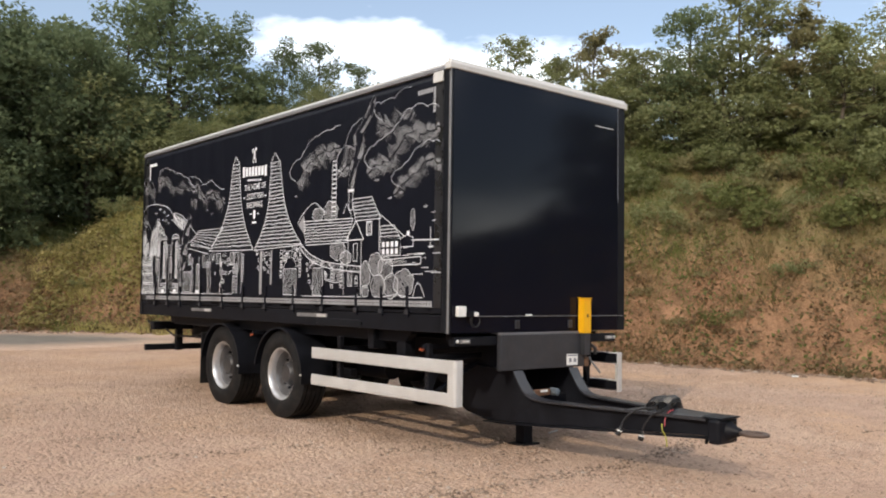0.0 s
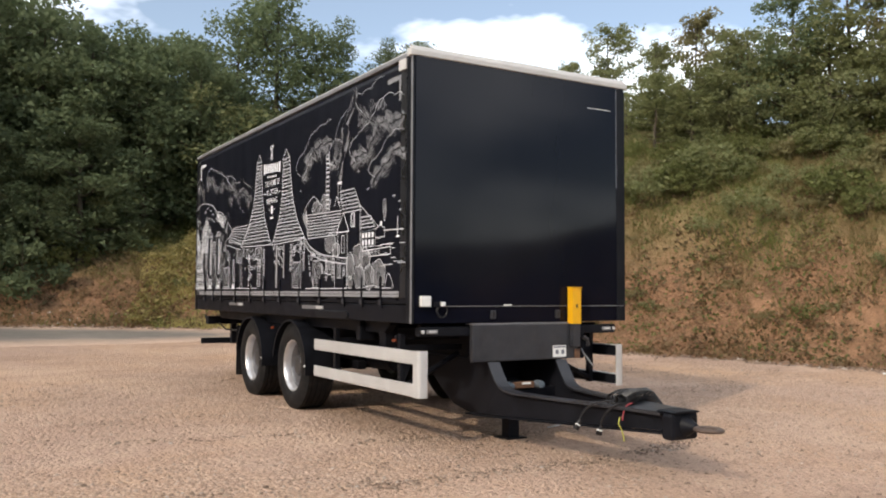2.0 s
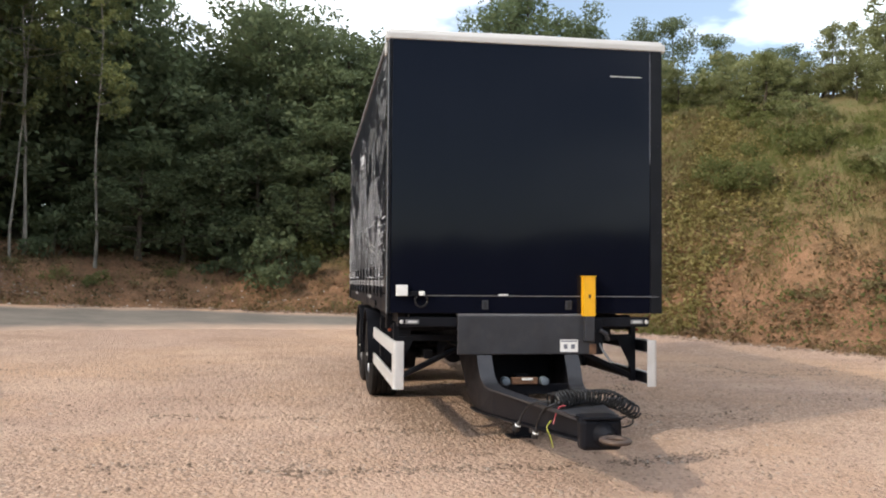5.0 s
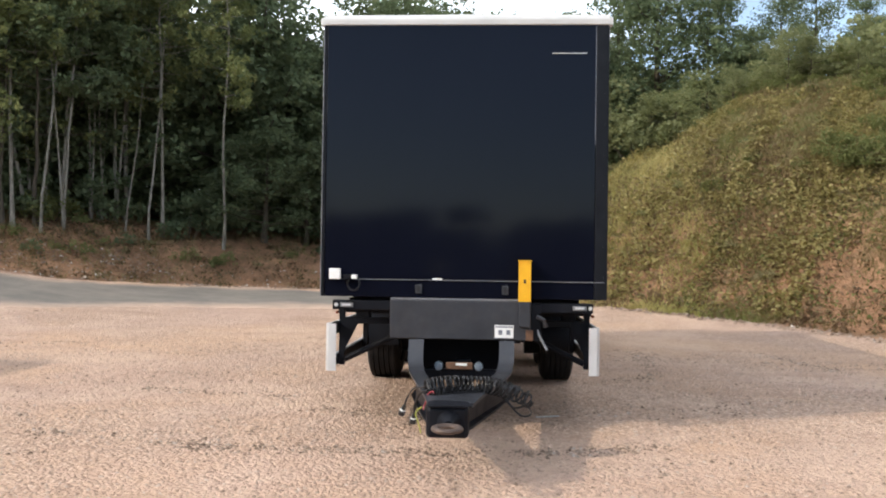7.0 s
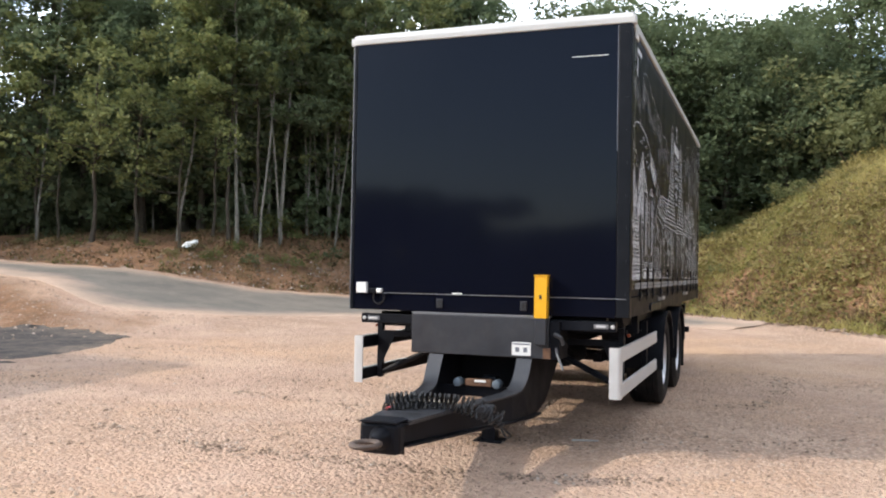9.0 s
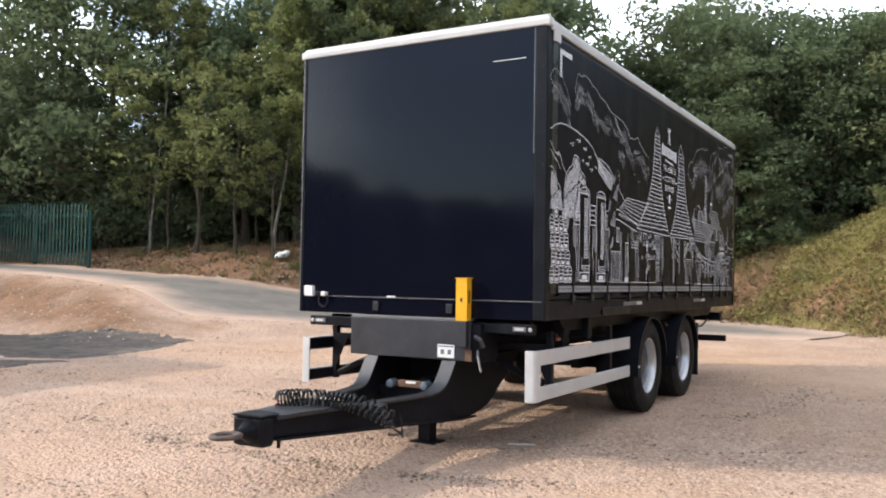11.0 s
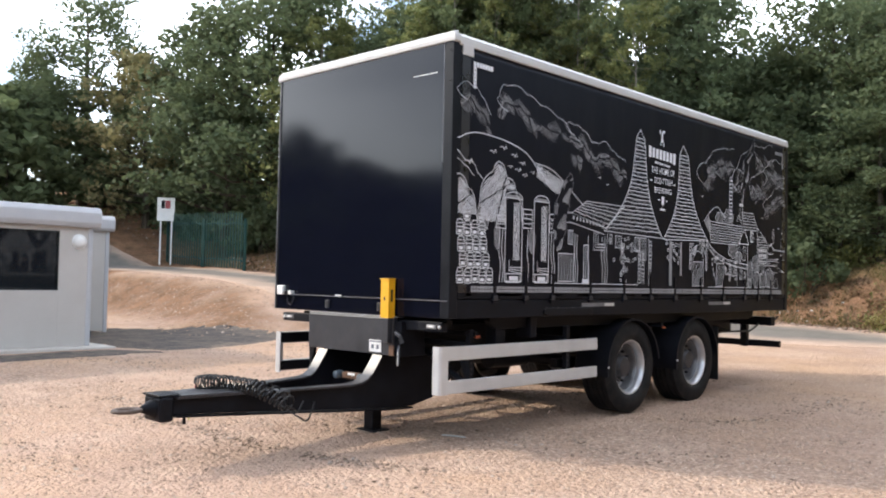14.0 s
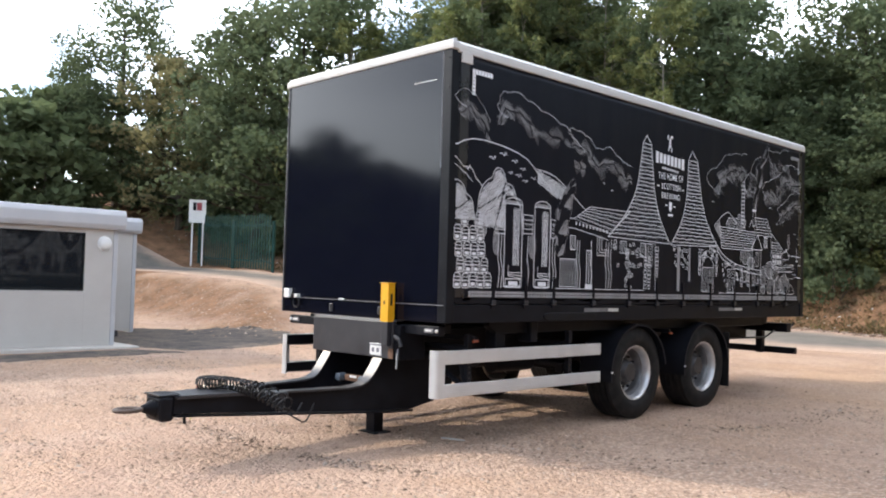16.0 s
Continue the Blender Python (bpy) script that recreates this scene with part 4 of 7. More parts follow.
def silo(c, v0, v1, w):
    LINES.loop([(c - w / 2, v0), (c + w / 2, v0), (c + w / 2, v1), (c - w / 2, v1)], 0.013)
    LINES.line([(c - w / 2 + w * (0.5 - 0.5 * math.cos(a)), v1 + 0.06 * math.sin(a)) for a in (math.pi * i / 10 for i in range(11))], 0.013)
    SHADE.rect(c - w * 0.38, v1 + 0.005, c + w * 0.38, v1 + 0.03)
    hatch(lambda u, v: True, c - w * 0.02, v0 + 0.2, c + w * 0.36, v1 - 0.04, 0.034, 0.9, 0.011, LINES)
    hatch(lambda u, v: True, c - w * 0.02, v0 + 0.2, c + w * 0.36, v1 - 0.04, 0.034, -0.9, 0.011, LINES)
    LINES.loop([(c - w * 0.4, v0 - 0.01), (c + w * 0.42, v0 - 0.01), (c + w * 0.42, v0 + 0.07), (c - w * 0.4, v0 + 0.07)], 0.012)
    LINES.rect(c - w * 0.22, v0 + 0.008, c + w * 0.30, v0 + 0.048)
    for k in range(3):
        LINES.line([(c - w * 0.25, v0 + 0.20 - k * 0.03), (c - w * 0.25, v0 + 0.13 - k * 0.015), (c + w * 0.55, v0 + 0.13 - k * 0.03)], 0.010)


def draw_scene():
    # the strip along the hem and the corner tapes
    u = 0.27
    while u < 7.08:
        SHADE.rect(u, 1.405, u + 0.034, 1.43)
        SHADE.rect(u, 1.435, u + 0.034, 1.46)
        u += 0.039
    for k in range(7):
        LINES.rect(0.25 + k * 0.039, 3.425, 0.284 + k * 0.039, 3.47)
        SHADE.rect(6.84 + k * 0.039, 3.425, 6.874 + k * 0.039, 3.47)
    for k in range(6):
        LINES.rect(0.25, 3.23 + k * 0.033, 0.292, 3.258 + k * 0.033)
        SHADE.rect(7.073, 3.23 + k * 0.033, 7.108, 3.258 + k * 0.033)
    # the two spires
    spire([(3.03, 3.16), (2.99, 2.93), (2.91, 2.62), (2.70, 2.32), (2.39, 2.07)], [(3.21, 3.16), (3.24, 2.93), (3.29, 2.62), (3.42, 2.32), (3.63, 2.05)], (3.11, 3.26), 25)
    spire([(4.02, 3.08), (4.01, 2.85), (3.97, 2.55), (3.86, 2.30), (3.65, 2.04)], [(4.24, 3.08), (4.29, 2.85), (4.37, 2.57), (4.53, 2.30), (4.77, 2.07)], (4.11, 3.20), 24)
    # maker's name as plain blocks, the crest above as a plain shape, small print as bars
    for k, hgt in enumerate((1.0, 0.86, 0.84, 0.88, 0.88, 0.84, 0.86, 1.0)):
        u, v = 3.30 + k * 0.080, 3.095 - 0.004 * k
        LINES.rect(u, v - 0.055 - 0.066 * hgt, u + 0.060, v - 0.055 + 0.066 * hgt)
    for k in range(7):
        LINES.rect(3.44 + k * 0.052, 2.915 - 0.003 * k, 3.474 + k * 0.052, 2.94 - 0.003 * k)
    for du, dv, su, sv in ((0, 0.10, 0.035, 0.075), (0.035, 0.15, 0.05, 0.03), (-0.045, 0.14, 0.025, 0.05), (0.0, 0.04, 0.05, 0.04), (0.035, 0.0, 0.02, 0.045), (-0.03, 0.0, 0.02, 0.04)):
        LINES.rect(3.60 + du - su / 2, 3.155 + dv - sv / 2, 3.60 + du + su / 2, 3.155 + dv + sv / 2)
    LINES.rect(3.335, 2.705, 3.385, 2.72)
    LINES.rect(3.875, 2.695, 3.925, 2.71)
    LINES.rect(3.60, 2.455, 3.66, 2.54)
    LINES.quad((3.60, 2.455), (3.63, 2.425), (3.632, 2.425), (3.66, 2.455))
    LINES.rect(3.52, 2.49, 3.565, 2.505)
    LINES.rect(3.695, 2.485, 3.74, 2.50)
    LINES.rect(3.575, 2.375, 3.685, 2.40)
    # sky
    cloud([(-0.02 + 0.09, 3.22), (0.22, 3.25), (0.38, 3.16), (0.50, 3.02)], 0.26, 0.3)
    cloud([(0.62, 3.22), (0.68, 3.32), (0.95, 3.31), (1.20, 3.24), (1.55, 3.14), (1.78, 3.02), (1.95, 2.92)], 0.30, 1.2)
    cloud([(1.70, 3.13), (1.95, 3.09), (2.15, 2.98), (2.40, 2.99), (2.62, 2.90), (2.80, 2.86)], 0.26, 2.0)
    cloud([(4.49, 2.96), (4.72, 3.07), (4.95, 3.24), (5.20, 3.27), (5.50, 3.33)], 0.36, 0.7)
    cloud([(5.45, 2.96), (5.60, 3.08), (5.72, 3.26), (5.92, 3.34)], 0.36, 2.7)
    cloud([(6.15, 3.46), (6.35, 3.44), (6.55, 3.48), (6.75, 3.53)], 0.45, 1.9, 0.8)
    cloud([(6.0, 2.96), (6.20, 3.05), (6.45, 3.14), (6.70, 3.30), (6.95, 3.30), (7.16, 3.27)], 0.40, 3.1)
    cloud([(6.46, 2.70), (6.66, 2.78), (6.85, 2.90), (7.02, 2.95), (7.17, 2.94)], 0.30, 0.9)
    plume([(5.74, 2.63), (5.78, 2.85), (5.88, 3.0), (5.86, 3.18), (6.02, 3.34), (6.12, 3.52)], 0.085)
    plume([(1.56, 1.84), (1.58, 2.0), (1.60, 2.2), (1.68, 2.42), (1.76, 2.58)], 0.115)
    for u, v, s in ((0.55, 2.68, 0.05), (0.70, 2.73, 0.055), (0.86, 2.68, 0.05), (0.98, 2.62, 0.045), (0.80, 2.57, 0.04), (1.02, 2.51, 0.045), (0.92, 2.55, 0.05), (1.14, 2.55, 0.04), (0.22, 2.55, 0.06),
                    (2.30, 2.62, 0.03), (2.45, 2.56, 0.025), (6.20, 2.66, 0.035), (6.42, 2.46, 0.035), (6.60, 2.50, 0.03), (4.62, 2.62, 0.03), (4.75, 2.74, 0.025), (6.98, 2.34, 0.035), (7.10, 2.28, 0.03), (7.11, 2.2, 0.03)):
        bird(u, v, s)
    # hills and bushes behind the brewery
    LINES.line(curve([(0.06, 2.76), (0.25, 2.83), (0.46, 2.84), (0.80, 2.80), (1.03, 2.74), (1.20, 2.62), (1.42, 2.48)], 30, 0.004), 0.014)
    LINES.line(curve([(1.18, 2.66), (1.45, 2.62), (1.72, 2.48), (1.98, 2.32)], 16, 0.003), 0.012)
    hatch(lambda u, v: 2.70 - 0.30 * (u - 1.0) > v > 3.02 - 0.42 * u, 1.2, 2.38, 1.75, 2.66, 0.018, 1.4, 0.009, LINES)
    LINES.line(curve([(0.06, 2.66), (0.16, 2.58), (0.26, 2.57), (0.35, 2.47), (0.42, 2.42)], 14, 0.006), 0.011)
    LINES.line(curve([(0.06, 2.58), (0.18, 2.52), (0.28, 2.45)], 8, 0.006), 0.009)
    bush([(0.36, 2.18), (0.39, 2.36), (0.47, 2.47), (0.54, 2.50), (0.60, 2.60), (0.69, 2.58), (0.75, 2.48), (0.84, 2.44), (0.90, 2.32), (0.96, 2.24), (0.98, 2.08)],
         2.06, lambda u, v: abs(u - 0.70 - 0.30 * (v - 2.4)) > 0.012 and abs(v - 2.30 - 0.5 * (u - 0.55)) > 0.010 and not (u > 0.72 and v < 2.37))
    bush([(0.06, 2.44), (0.15, 2.42), (0.21, 2.33), (0.28, 2.28), (0.31, 2.18), (0.34, 2.02)], 2.10, lambda u, v: abs(v - 2.22 - 0.6 * (u - 0.15)) > 0.010)
    blob(0.42, 2.05, 0.07, 0.10, 5, 0.1, 0.008, 0.020, 1.2)
    LINES.line(curve([(4.66, 2.32), (4.85, 2.46), (5.02, 2.53), (5.18, 2.45), (5.27, 2.40)], 16, 0.004), 0.012)
    blob(5.10, 2.39, 0.11, 0.07, 6, 0.2, 0.011, 0.016, 1.0)
    blob(5.36, 2.41, 0.13, 0.11, 7, 0.2, 0.011, 0.016, 1.0)
    SHADE.quad((4.68, 2.30), (4.82, 2.18), (4.86, 2.26), (4.80, 2.40))
    # brewery roofs
    roof([(2.06, 2.36), (2.80, 2.36), (2.43, 2.10), (1.80, 2.22)], 6)
    LINES.line([(1.50, 2.21), (1.80, 2.22), (2.43, 2.10)], 0.012)
    for u in np.arange(1.82, 2.42, 0.06):
        LINES.rect(float(u), 2.155 - 0.1 * (float(u) - 1.82), float(u) + 0.02, 2.19 - 0.1 * (float(u) - 1.82))
    LINES.line([(1.45, 2.12), (1.80, 2.12), (2.40, 2.03)], 0.010)
    roof([(1.0, 2.20), (1.14, 2.20), (1.14, 2.02), (1.0, 2.02)], 4)
    roof([(1.42, 2.18), (1.56, 2.18), (1.56, 2.0), (1.42, 2.0)], 4)
    roof([(0.62, 2.12), (0.74, 2.12), (0.74, 2.0), (0.60, 2.0)], 3)
    roof([(4.80, 2.33), (5.78, 2.31), (5.68, 2.06), (4.86, 2.06)], 8)
    for k in range(12):
        v = 2.36 + k * 0.05
        LINES.loop([(5.375, v), (5.455, v), (5.455, v + 0.042), (5.375, v + 0.042)], 0.011)
    LINES.loop([(5.70, 2.40), (5.77, 2.40), (5.77, 2.60), (5.70, 2.60)], 0.012)
    LINES.rect(5.68, 2.59, 5.79, 2.62)
    roof([(5.76, 2.51), (6.11, 2.51), (6.27, 2.28), (5.83, 2.28)], 6)
    LINES.line([(5.60, 2.37), (5.66, 2.47), (5.76, 2.33)], 0.012)
    LINES.loop([(5.84, 2.28), (5.98, 2.08), (5.66, 2.08)], 0.016)
    LINES.line([(5.70, 2.08), (5.70, 1.80)], 0.012)
    LINES.line([(5.94, 2.08), (5.94, 1.50)], 0.012)
    LINES.line([(6.25, 2.28), (6.25, 1.96)], 0.012)
    LINES.loop([(5.80, 1.86), (5.87, 1.86), (5.87, 2.04), (5.80, 2.04)], 0.012)
    LINES.loop([(6.03, 2.12), (6.12, 2.12), (6.12, 2.26), (6.03, 2.26)], 0.012)
    door(6.04, 2.13, 6.11, 2.25)
    roof([(6.27, 2.20), (6.50, 2.20), (6.60, 2.06), (6.27, 2.06)], 4)
    LINES.loop([(6.27, 1.90), (6.60, 1.90), (6.60, 2.06), (6.27, 2.06)], 0.011)
    for a in range(4):
        for b in range(2):
            LINES.rect(6.30 + a * 0.072, 1.915 + b * 0.072, 6.345 + a * 0.072, 1.968 + b * 0.072)
    LINES.line(curve([(6.25, 2.32), (6.40, 2.24), (6.56, 2.14), (6.68, 2.08)], 10, 0.003), 0.010)
    # harbour
    LINES.loop([(6.60, 1.98), (6.80, 1.98), (6.80, 2.06), (6.70, 2.10), (6.60, 2.06)], 0.010)
    LINES.rect(6.70, 2.09, 6.74, 2.13)
    blob(6.79, 2.24, 0.03, 0.10, 5, 0.2, 0.009, 0.03, 1.2, False)
    LINES.line([(6.78, 2.04), (7.18, 2.03)], 0.014)
    LINES.line([(7.06, 1.98), (7.06, 2.15)], 0.010)
    LINES.rect(7.03, 1.96, 7.10, 1.975)
    LINES.line([(6.30, 1.86), (6.92, 1.88), (6.92, 1.81), (6.45, 1.80)], 0.012)
    for k in range(16):
        u, v = pen.uniform(6.6, 7.1), pen.uniform(1.70, 1.99)
        LINES.line([(u, v), (u + pen.uniform(0.05, 0.16), v)], 0.008)
    hatch(lambda u, v: True, 6.35, 1.815, 6.70, 1.855, 0.016, 0.3, 0.006, LINES)
    # the wall sweeping down to the quay
    a = curve([(4.77, 2.07), (4.95, 1.96), (5.25, 1.87), (5.60, 1.83), (5.95, 1.80)], 26)
    LINES.line(a, 0.013)
    LINES.line([(u - 0.01, v - 0.06) for u, v in a], 0.013)
    for u, v in a[::1]:
        LINES.line([(u, v), (u - 0.01, v - 0.06)], 0.008)
    for q in ((5.50, 1.98, 0.14, 0.10), (5.66, 1.90, 0.10, 0.07), (6.02, 1.72, 0.09, 0.13), (6.20, 1.82, 0.12, 0.11), (6.36, 1.78, 0.12, 0.11), (6.24, 1.60, 0.12, 0.11), (6.46, 1.60, 0.11, 0.12), (6.66, 1.63, 0.15, 0.13), (6.02, 1.55, 0.06, 0.06)):
        blob(*q, bumps=6, depth=0.14, w=0.011, shade=0.021, slope=pen.choice((0.9, 1.3, -1.0)), cross=pen.random() > 0.4)
    LINES.line(curve([(6.80, 1.50), (6.86, 1.62), (6.93, 1.60), (6.98, 1.50)], 8, 0.006), 0.011)
    LINES.line([(6.30, 1.49), (6.55, 1.52), (6.75, 1.49), (6.95, 1.49)], 0.010)
    # kegs, silos and yard walls
    for row, (n, first) in enumerate(((5, 0.08), (4, 0.12), (4, 0.09), (4, 0.07), (2, 0.16))):
        for k in range(n):
            keg(first + k * (0.100 if n > 2 else 0.19) + pen.uniform(-0.006, 0.006), 1.485 + row * 0.140 + pen.uniform(0, 0.012), 0.084, 0.132)
    silo(0.86, 1.51, 2.29, 0.25)
    silo(1.29, 1.51, 2.29, 0.24)
    for u in (0.66, 0.70, 1.08, 1.46, 1.50, 1.86, 1.90, 2.10, 2.36, 2.41):
        LINES.line(curve([(u, 1.50), (u + 0.015, 1.66), (u - 0.012, 1.78), (u, 2.0)], 8, 0.002), 0.011)
    blob(1.14, 1.90, 0.06, 0.13, 4, 0.1, 0.0, 0.022, 1.2)
    blob(0.62, 1.92, 0.05, 0.14, 4, 0.1, 0.0, 0.022, 1.2)
    door(1.58, 1.52, 1.84, 1.80)
    door(1.74, 1.90, 1.82, 2.04)
    LINES.loop([(2.02, 1.54), (2.10, 1.54), (2.10, 1.90), (2.02, 1.90)], 0.014)
    LINES.line([(2.06, 1.56), (2.06, 1.88)], 0.012)
    LINES.rect(2.0, 1.50, 2.12, 1.55)
    for k in range(3):
        LINES.line([(2.20 + k * 0.04, 2.06), (2.20 + k * 0.04, 1.86 + k * 0.03), (2.42, 1.86 + k * 0.03)], 0.010)
    door(2.62, 1.90, 2.74, 2.03)
    door(3.02, 1.88, 3.12, 2.03)
    stones(2.48, 1.75, 3.05, 2.0, 26)
    stones(2.72, 1.52, 2.88, 1.78, 12)
    quoins(3.12, 1.52, 1.86)
    quoins(3.20, 1.52, 1.86)
    door(3.13, 1.78, 3.26, 2.03)
    quoins(3.36, 1.66, 1.98)
    LINES.line([(3.32, 2.04), (3.33, 1.5)], 0.010)
    LINES.line([(2.46, 2.04), (2.44, 1.80), (2.47, 1.66), (2.45, 1.5)], 0.010)
    stones(3.68, 1.75, 4.05, 2.0, 18)
    SHADE.rect(3.80, 1.50, 3.86, 2.03)
    SHADE.rect(4.06, 1.62, 4.10, 2.03)
    door(4.38, 1.50, 4.66, 1.80, True)
    quoins(4.32, 1.70, 2.0)
    quoins(4.74, 1.70, 2.02)
    stones(4.25, 1.86, 4.80, 2.04, 16)
    door(5.02, 1.50, 5.22, 1.80)
    stones(4.88, 1.55, 5.0, 1.86, 10)
    stones(5.24, 1.62, 5.36, 1.86, 8)
    stones(5.02, 1.82, 5.24, 1.88, 5)
    door(5.44, 1.64, 5.54, 1.78)
    quoins(5.40, 1.58, 1.82)
    quoins(5.58, 1.58, 1.82)
    door(5.70, 1.60, 5.78, 1.76)
    quoins(5.86, 1.48, 1.68)
    LINES.line([(5.62, 1.80), (5.63, 1.5)], 0.010)
    LINES.line([(1.50, 1.50), (3.1, 1.50)], 0.010)
    LINES.line([(4.8, 1.49), (5.95, 1.49)], 0.010)


draw_scene()
TRAILER = build_trailer()

# ---- running gear ----
HUB_Z, TYRE_R = 0.572, 0.512
AXLES = (3.07, 4.57)


def build_wheel(tr):
    """One wide single wheel, outer face towards +x, centred on its hub face."""
    bm = bmesh.new()
    lathe(bm, [(-0.16, 0.20), (-0.13, 0.225), (-0.09, 0.225), (-0.03, 0.155), (-0.005, 0.135), (0.055, 0.115), (0.07, 0.10), (0.075, 0.04)], 36)
    wheel = part("wheel", bm, M_HUB, tr, "silver steel wheel with a deep dish", True)
    bm = bmesh.new()
    lathe(bm, [(-0.20, 0.285), (-0.185, 0.305), (-0.17, 0.275), (0.02, 0.262), (0.05, 0.275), (0.10, 0.285), (0.125, 0.306), (0.135, 0.306), (0.133, 0.294), (0.118, 0.282), (0.088, 0.272), (0.05, 0.266)], 48, "x", False)
    part("rim", bm, M_RIM, wheel, "bright silver rim flange", True)
    bm = bmesh.new()
    lathe(bm, [(0.050, 0.2658), (0.03, 0.254), (-0.02, 0.245), (-0.05, 0.240), (-0.06, 0.222), (-0.045, 0.20), (-0.022, 0.185), (-0.014, 0.150)], 48, "x", False)
    part("dish", bm, M_DISH, wheel, "grey painted wheel dish", True)
    prof = [(0.118, 0.295), (0.150, 0.32), (0.163, 0.37), (0.160, 0.43), (0.145, 0.475)]
    for k in range(5):
        a = 0.125 - k * 0.062
        prof += [(a, TYRE_R), (a - 0.045, TYRE_R + 0.001), (a - 0.048, TYRE_R - 0.014), (a - 0.058, TYRE_R - 0.014)]
    prof += [(-0.205, 0.475), (-0.225, 0.43), (-0.228, 0.37), (-0.21, 0.32), (-0.18, 0.295)]
    bm = bmesh.new()
    lathe(bm, prof, 60, "x", False)
    part("tyre", bm, M_RUBBER, wheel, "black ribbed tyre", True)
    for k in range(10):
        a = 2 * math.pi * k / 10
        bm = bmesh.new()
        lathe(bm, [(-0.014, 0.017), (0.014, 0.016), (0.020, 0.010)], 6)
        bmesh.ops.translate(bm, verts=bm.verts, vec=(0, math.cos(a) * 0.172, math.sin(a) * 0.172))
        part("nut", bm, M_CHASSIS, wheel)
    return wheel


def arc_band(r0, r1, x0, x1, a0, a1, n=26):
    bm = bmesh.new()
    ring = []
    for k in range(n + 1):
        a = radians(a0 + (a1 - a0) * k / n)
        ring.append([bm.verts.new((x, -math.cos(a) * r, math.sin(a) * r)) for x, r in ((x0, r0), (x1, r0), (x1, r1), (x0, r1))])
    for p, q in zip(ring, ring[1:]):
        for i in range(4):
            bm.faces.new((p[i], p[(i + 1) % 4], q[(i + 1) % 4], q[i]))
    bm.faces.new(ring[0][::-1])
    bm.faces.new(ring[-1])
    bmesh.ops.recalc_face_normals(bm, faces=bm.faces)
    return bm


def build_running_gear(tr):
    first = build_wheel(tr)
    first.matrix_basis = pose(1.075, AXLES[0], HUB_Z)
    for x, y, turn in ((1.075, AXLES[1], 37), (-1.075, AXLES[0], 190), (-1.075, AXLES[1], 151)):
        copy_thing(first, pose(x, y, HUB_Z, 0, 0, 0 if x > 0 else 180) @ pose(0, 0, 0, turn))
    for y in AXLES:
        bm = bmesh.new()
        tube(bm, [(-0.95, y, HUB_Z), (0.95, y, HUB_Z)], 0.065, 14)
        part("axle", bm, M_CHASSIS, tr, "", True)
        for s in (-1, 1):
            bm = arc_band(0.540, 0.548, s * 0.84, s * 1.265, -8, 172)
            bmesh.ops.translate(bm, verts=bm.verts, vec=(0, y, HUB_Z))
            guard = part("mudguard", bm, M_CHASSIS, tr, "curved black plastic mudguard", True)
            bm = arc_band(0.528, 0.551, s * 1.258, s * 1.268, -8, 172)
            bmesh.ops.translate(bm, verts=bm.verts, vec=(0, y, HUB_Z))
            part("mudguard_lip", bm, M_CHASSIS, guard, "", True)
            bm = bmesh.new()
            lathe(bm, [(s * 1.268, 0.012), (s * 1.276, 0.010), (s * 1.279, 0.004)], 8)
            bmesh.ops.translate(bm, verts=bm.verts, vec=(0, y - 0.538, HUB_Z + 0.03))
            part("bolt", bm, M_WHITE, guard, "small bright bolt")
            bm = bmesh.new()
            lathe(bm, [(0.90, 0.10), (0.92, 0.125), (1.0, 0.105), (1.05, 0.125), (1.07, 0.10)], 16, "z")
            bmesh.ops.translate(bm, verts=bm.verts, vec=(s * 0.55, y + 0.3, -0.25))
            part("air_bag", bm, M_RUBBER, tr, "", True)
            part("trailing_arm", a_box(s * 0.55 - 0.05, s * 0.55 + 0.05, y - 0.55, y + 0.42, HUB_Z - 0.03, HUB_Z + 0.07), M_CHASSIS, tr)
            bm = bmesh.new()
            lathe(bm, [(-0.09, 0.20), (0.09, 0.20)], 24)
            bmesh.ops.translate(bm, verts=bm.verts, vec=(s * 0.75, y, HUB_Z))
            part("brake_drum", bm, M_CHASSIS, tr, "", True)
    for s in (-1, 1):
        lo, hi = sorted((s * 0.88, s * 1.25))
        part("mud_flap", a_box(lo, hi, 5.145, 5.16, 0.29, 0.98, bevel=0.003), M_RUBBER, tr, "black rubber mud flap")
        # chassis longitudinal: web and two flanges
        bm = a_box(s * 0.43 - 0.006, s * 0.43 + 0.006, 0.03, 7.25, 0.82, 1.05, bevel=0.0)
        box(bm, s * 0.43 - 0.06, s * 0.43 + 0.06, 0.03, 7.25, 1.051, 1.066)
        box(bm, s * 0.43 - 0.06, s * 0.43 + 0.06, 0.03, 7.25, 0.804, 0.819)
        part("chassis_beam", bm, M_CHASSIS, tr)
        # amber side marker and small lamps
        for y in (0.46, 3.82):
            lo, hi = sorted((s * 1.19, s * 1.215))
            part("side_marker", a_box(lo, hi, y - 0.03, y + 0.03, 0.985, 1.012, bevel=0.006), M_AMBER, tr, "amber side marker lamp")
            lo, hi = sorted((s * 0.49, s * 1.188))
            part("marker_bracket", a_box(lo, hi, y - 0.02, y + 0.02, 1.0, 1.045), M_CHASSIS, tr)
        part("landing_leg_store", a_box(*sorted((s * 0.95, s * 1.09)), 0.86, 1.0, 0.86, 1.165, bevel=0.01), M_CHASSIS, tr)
        part("twist_lock", a_box(*sorted((s * 0.98, s * 1.16)), 1.30, 1.40, 0.96, 1.168, bevel=0.01), M_CHASSIS, tr)
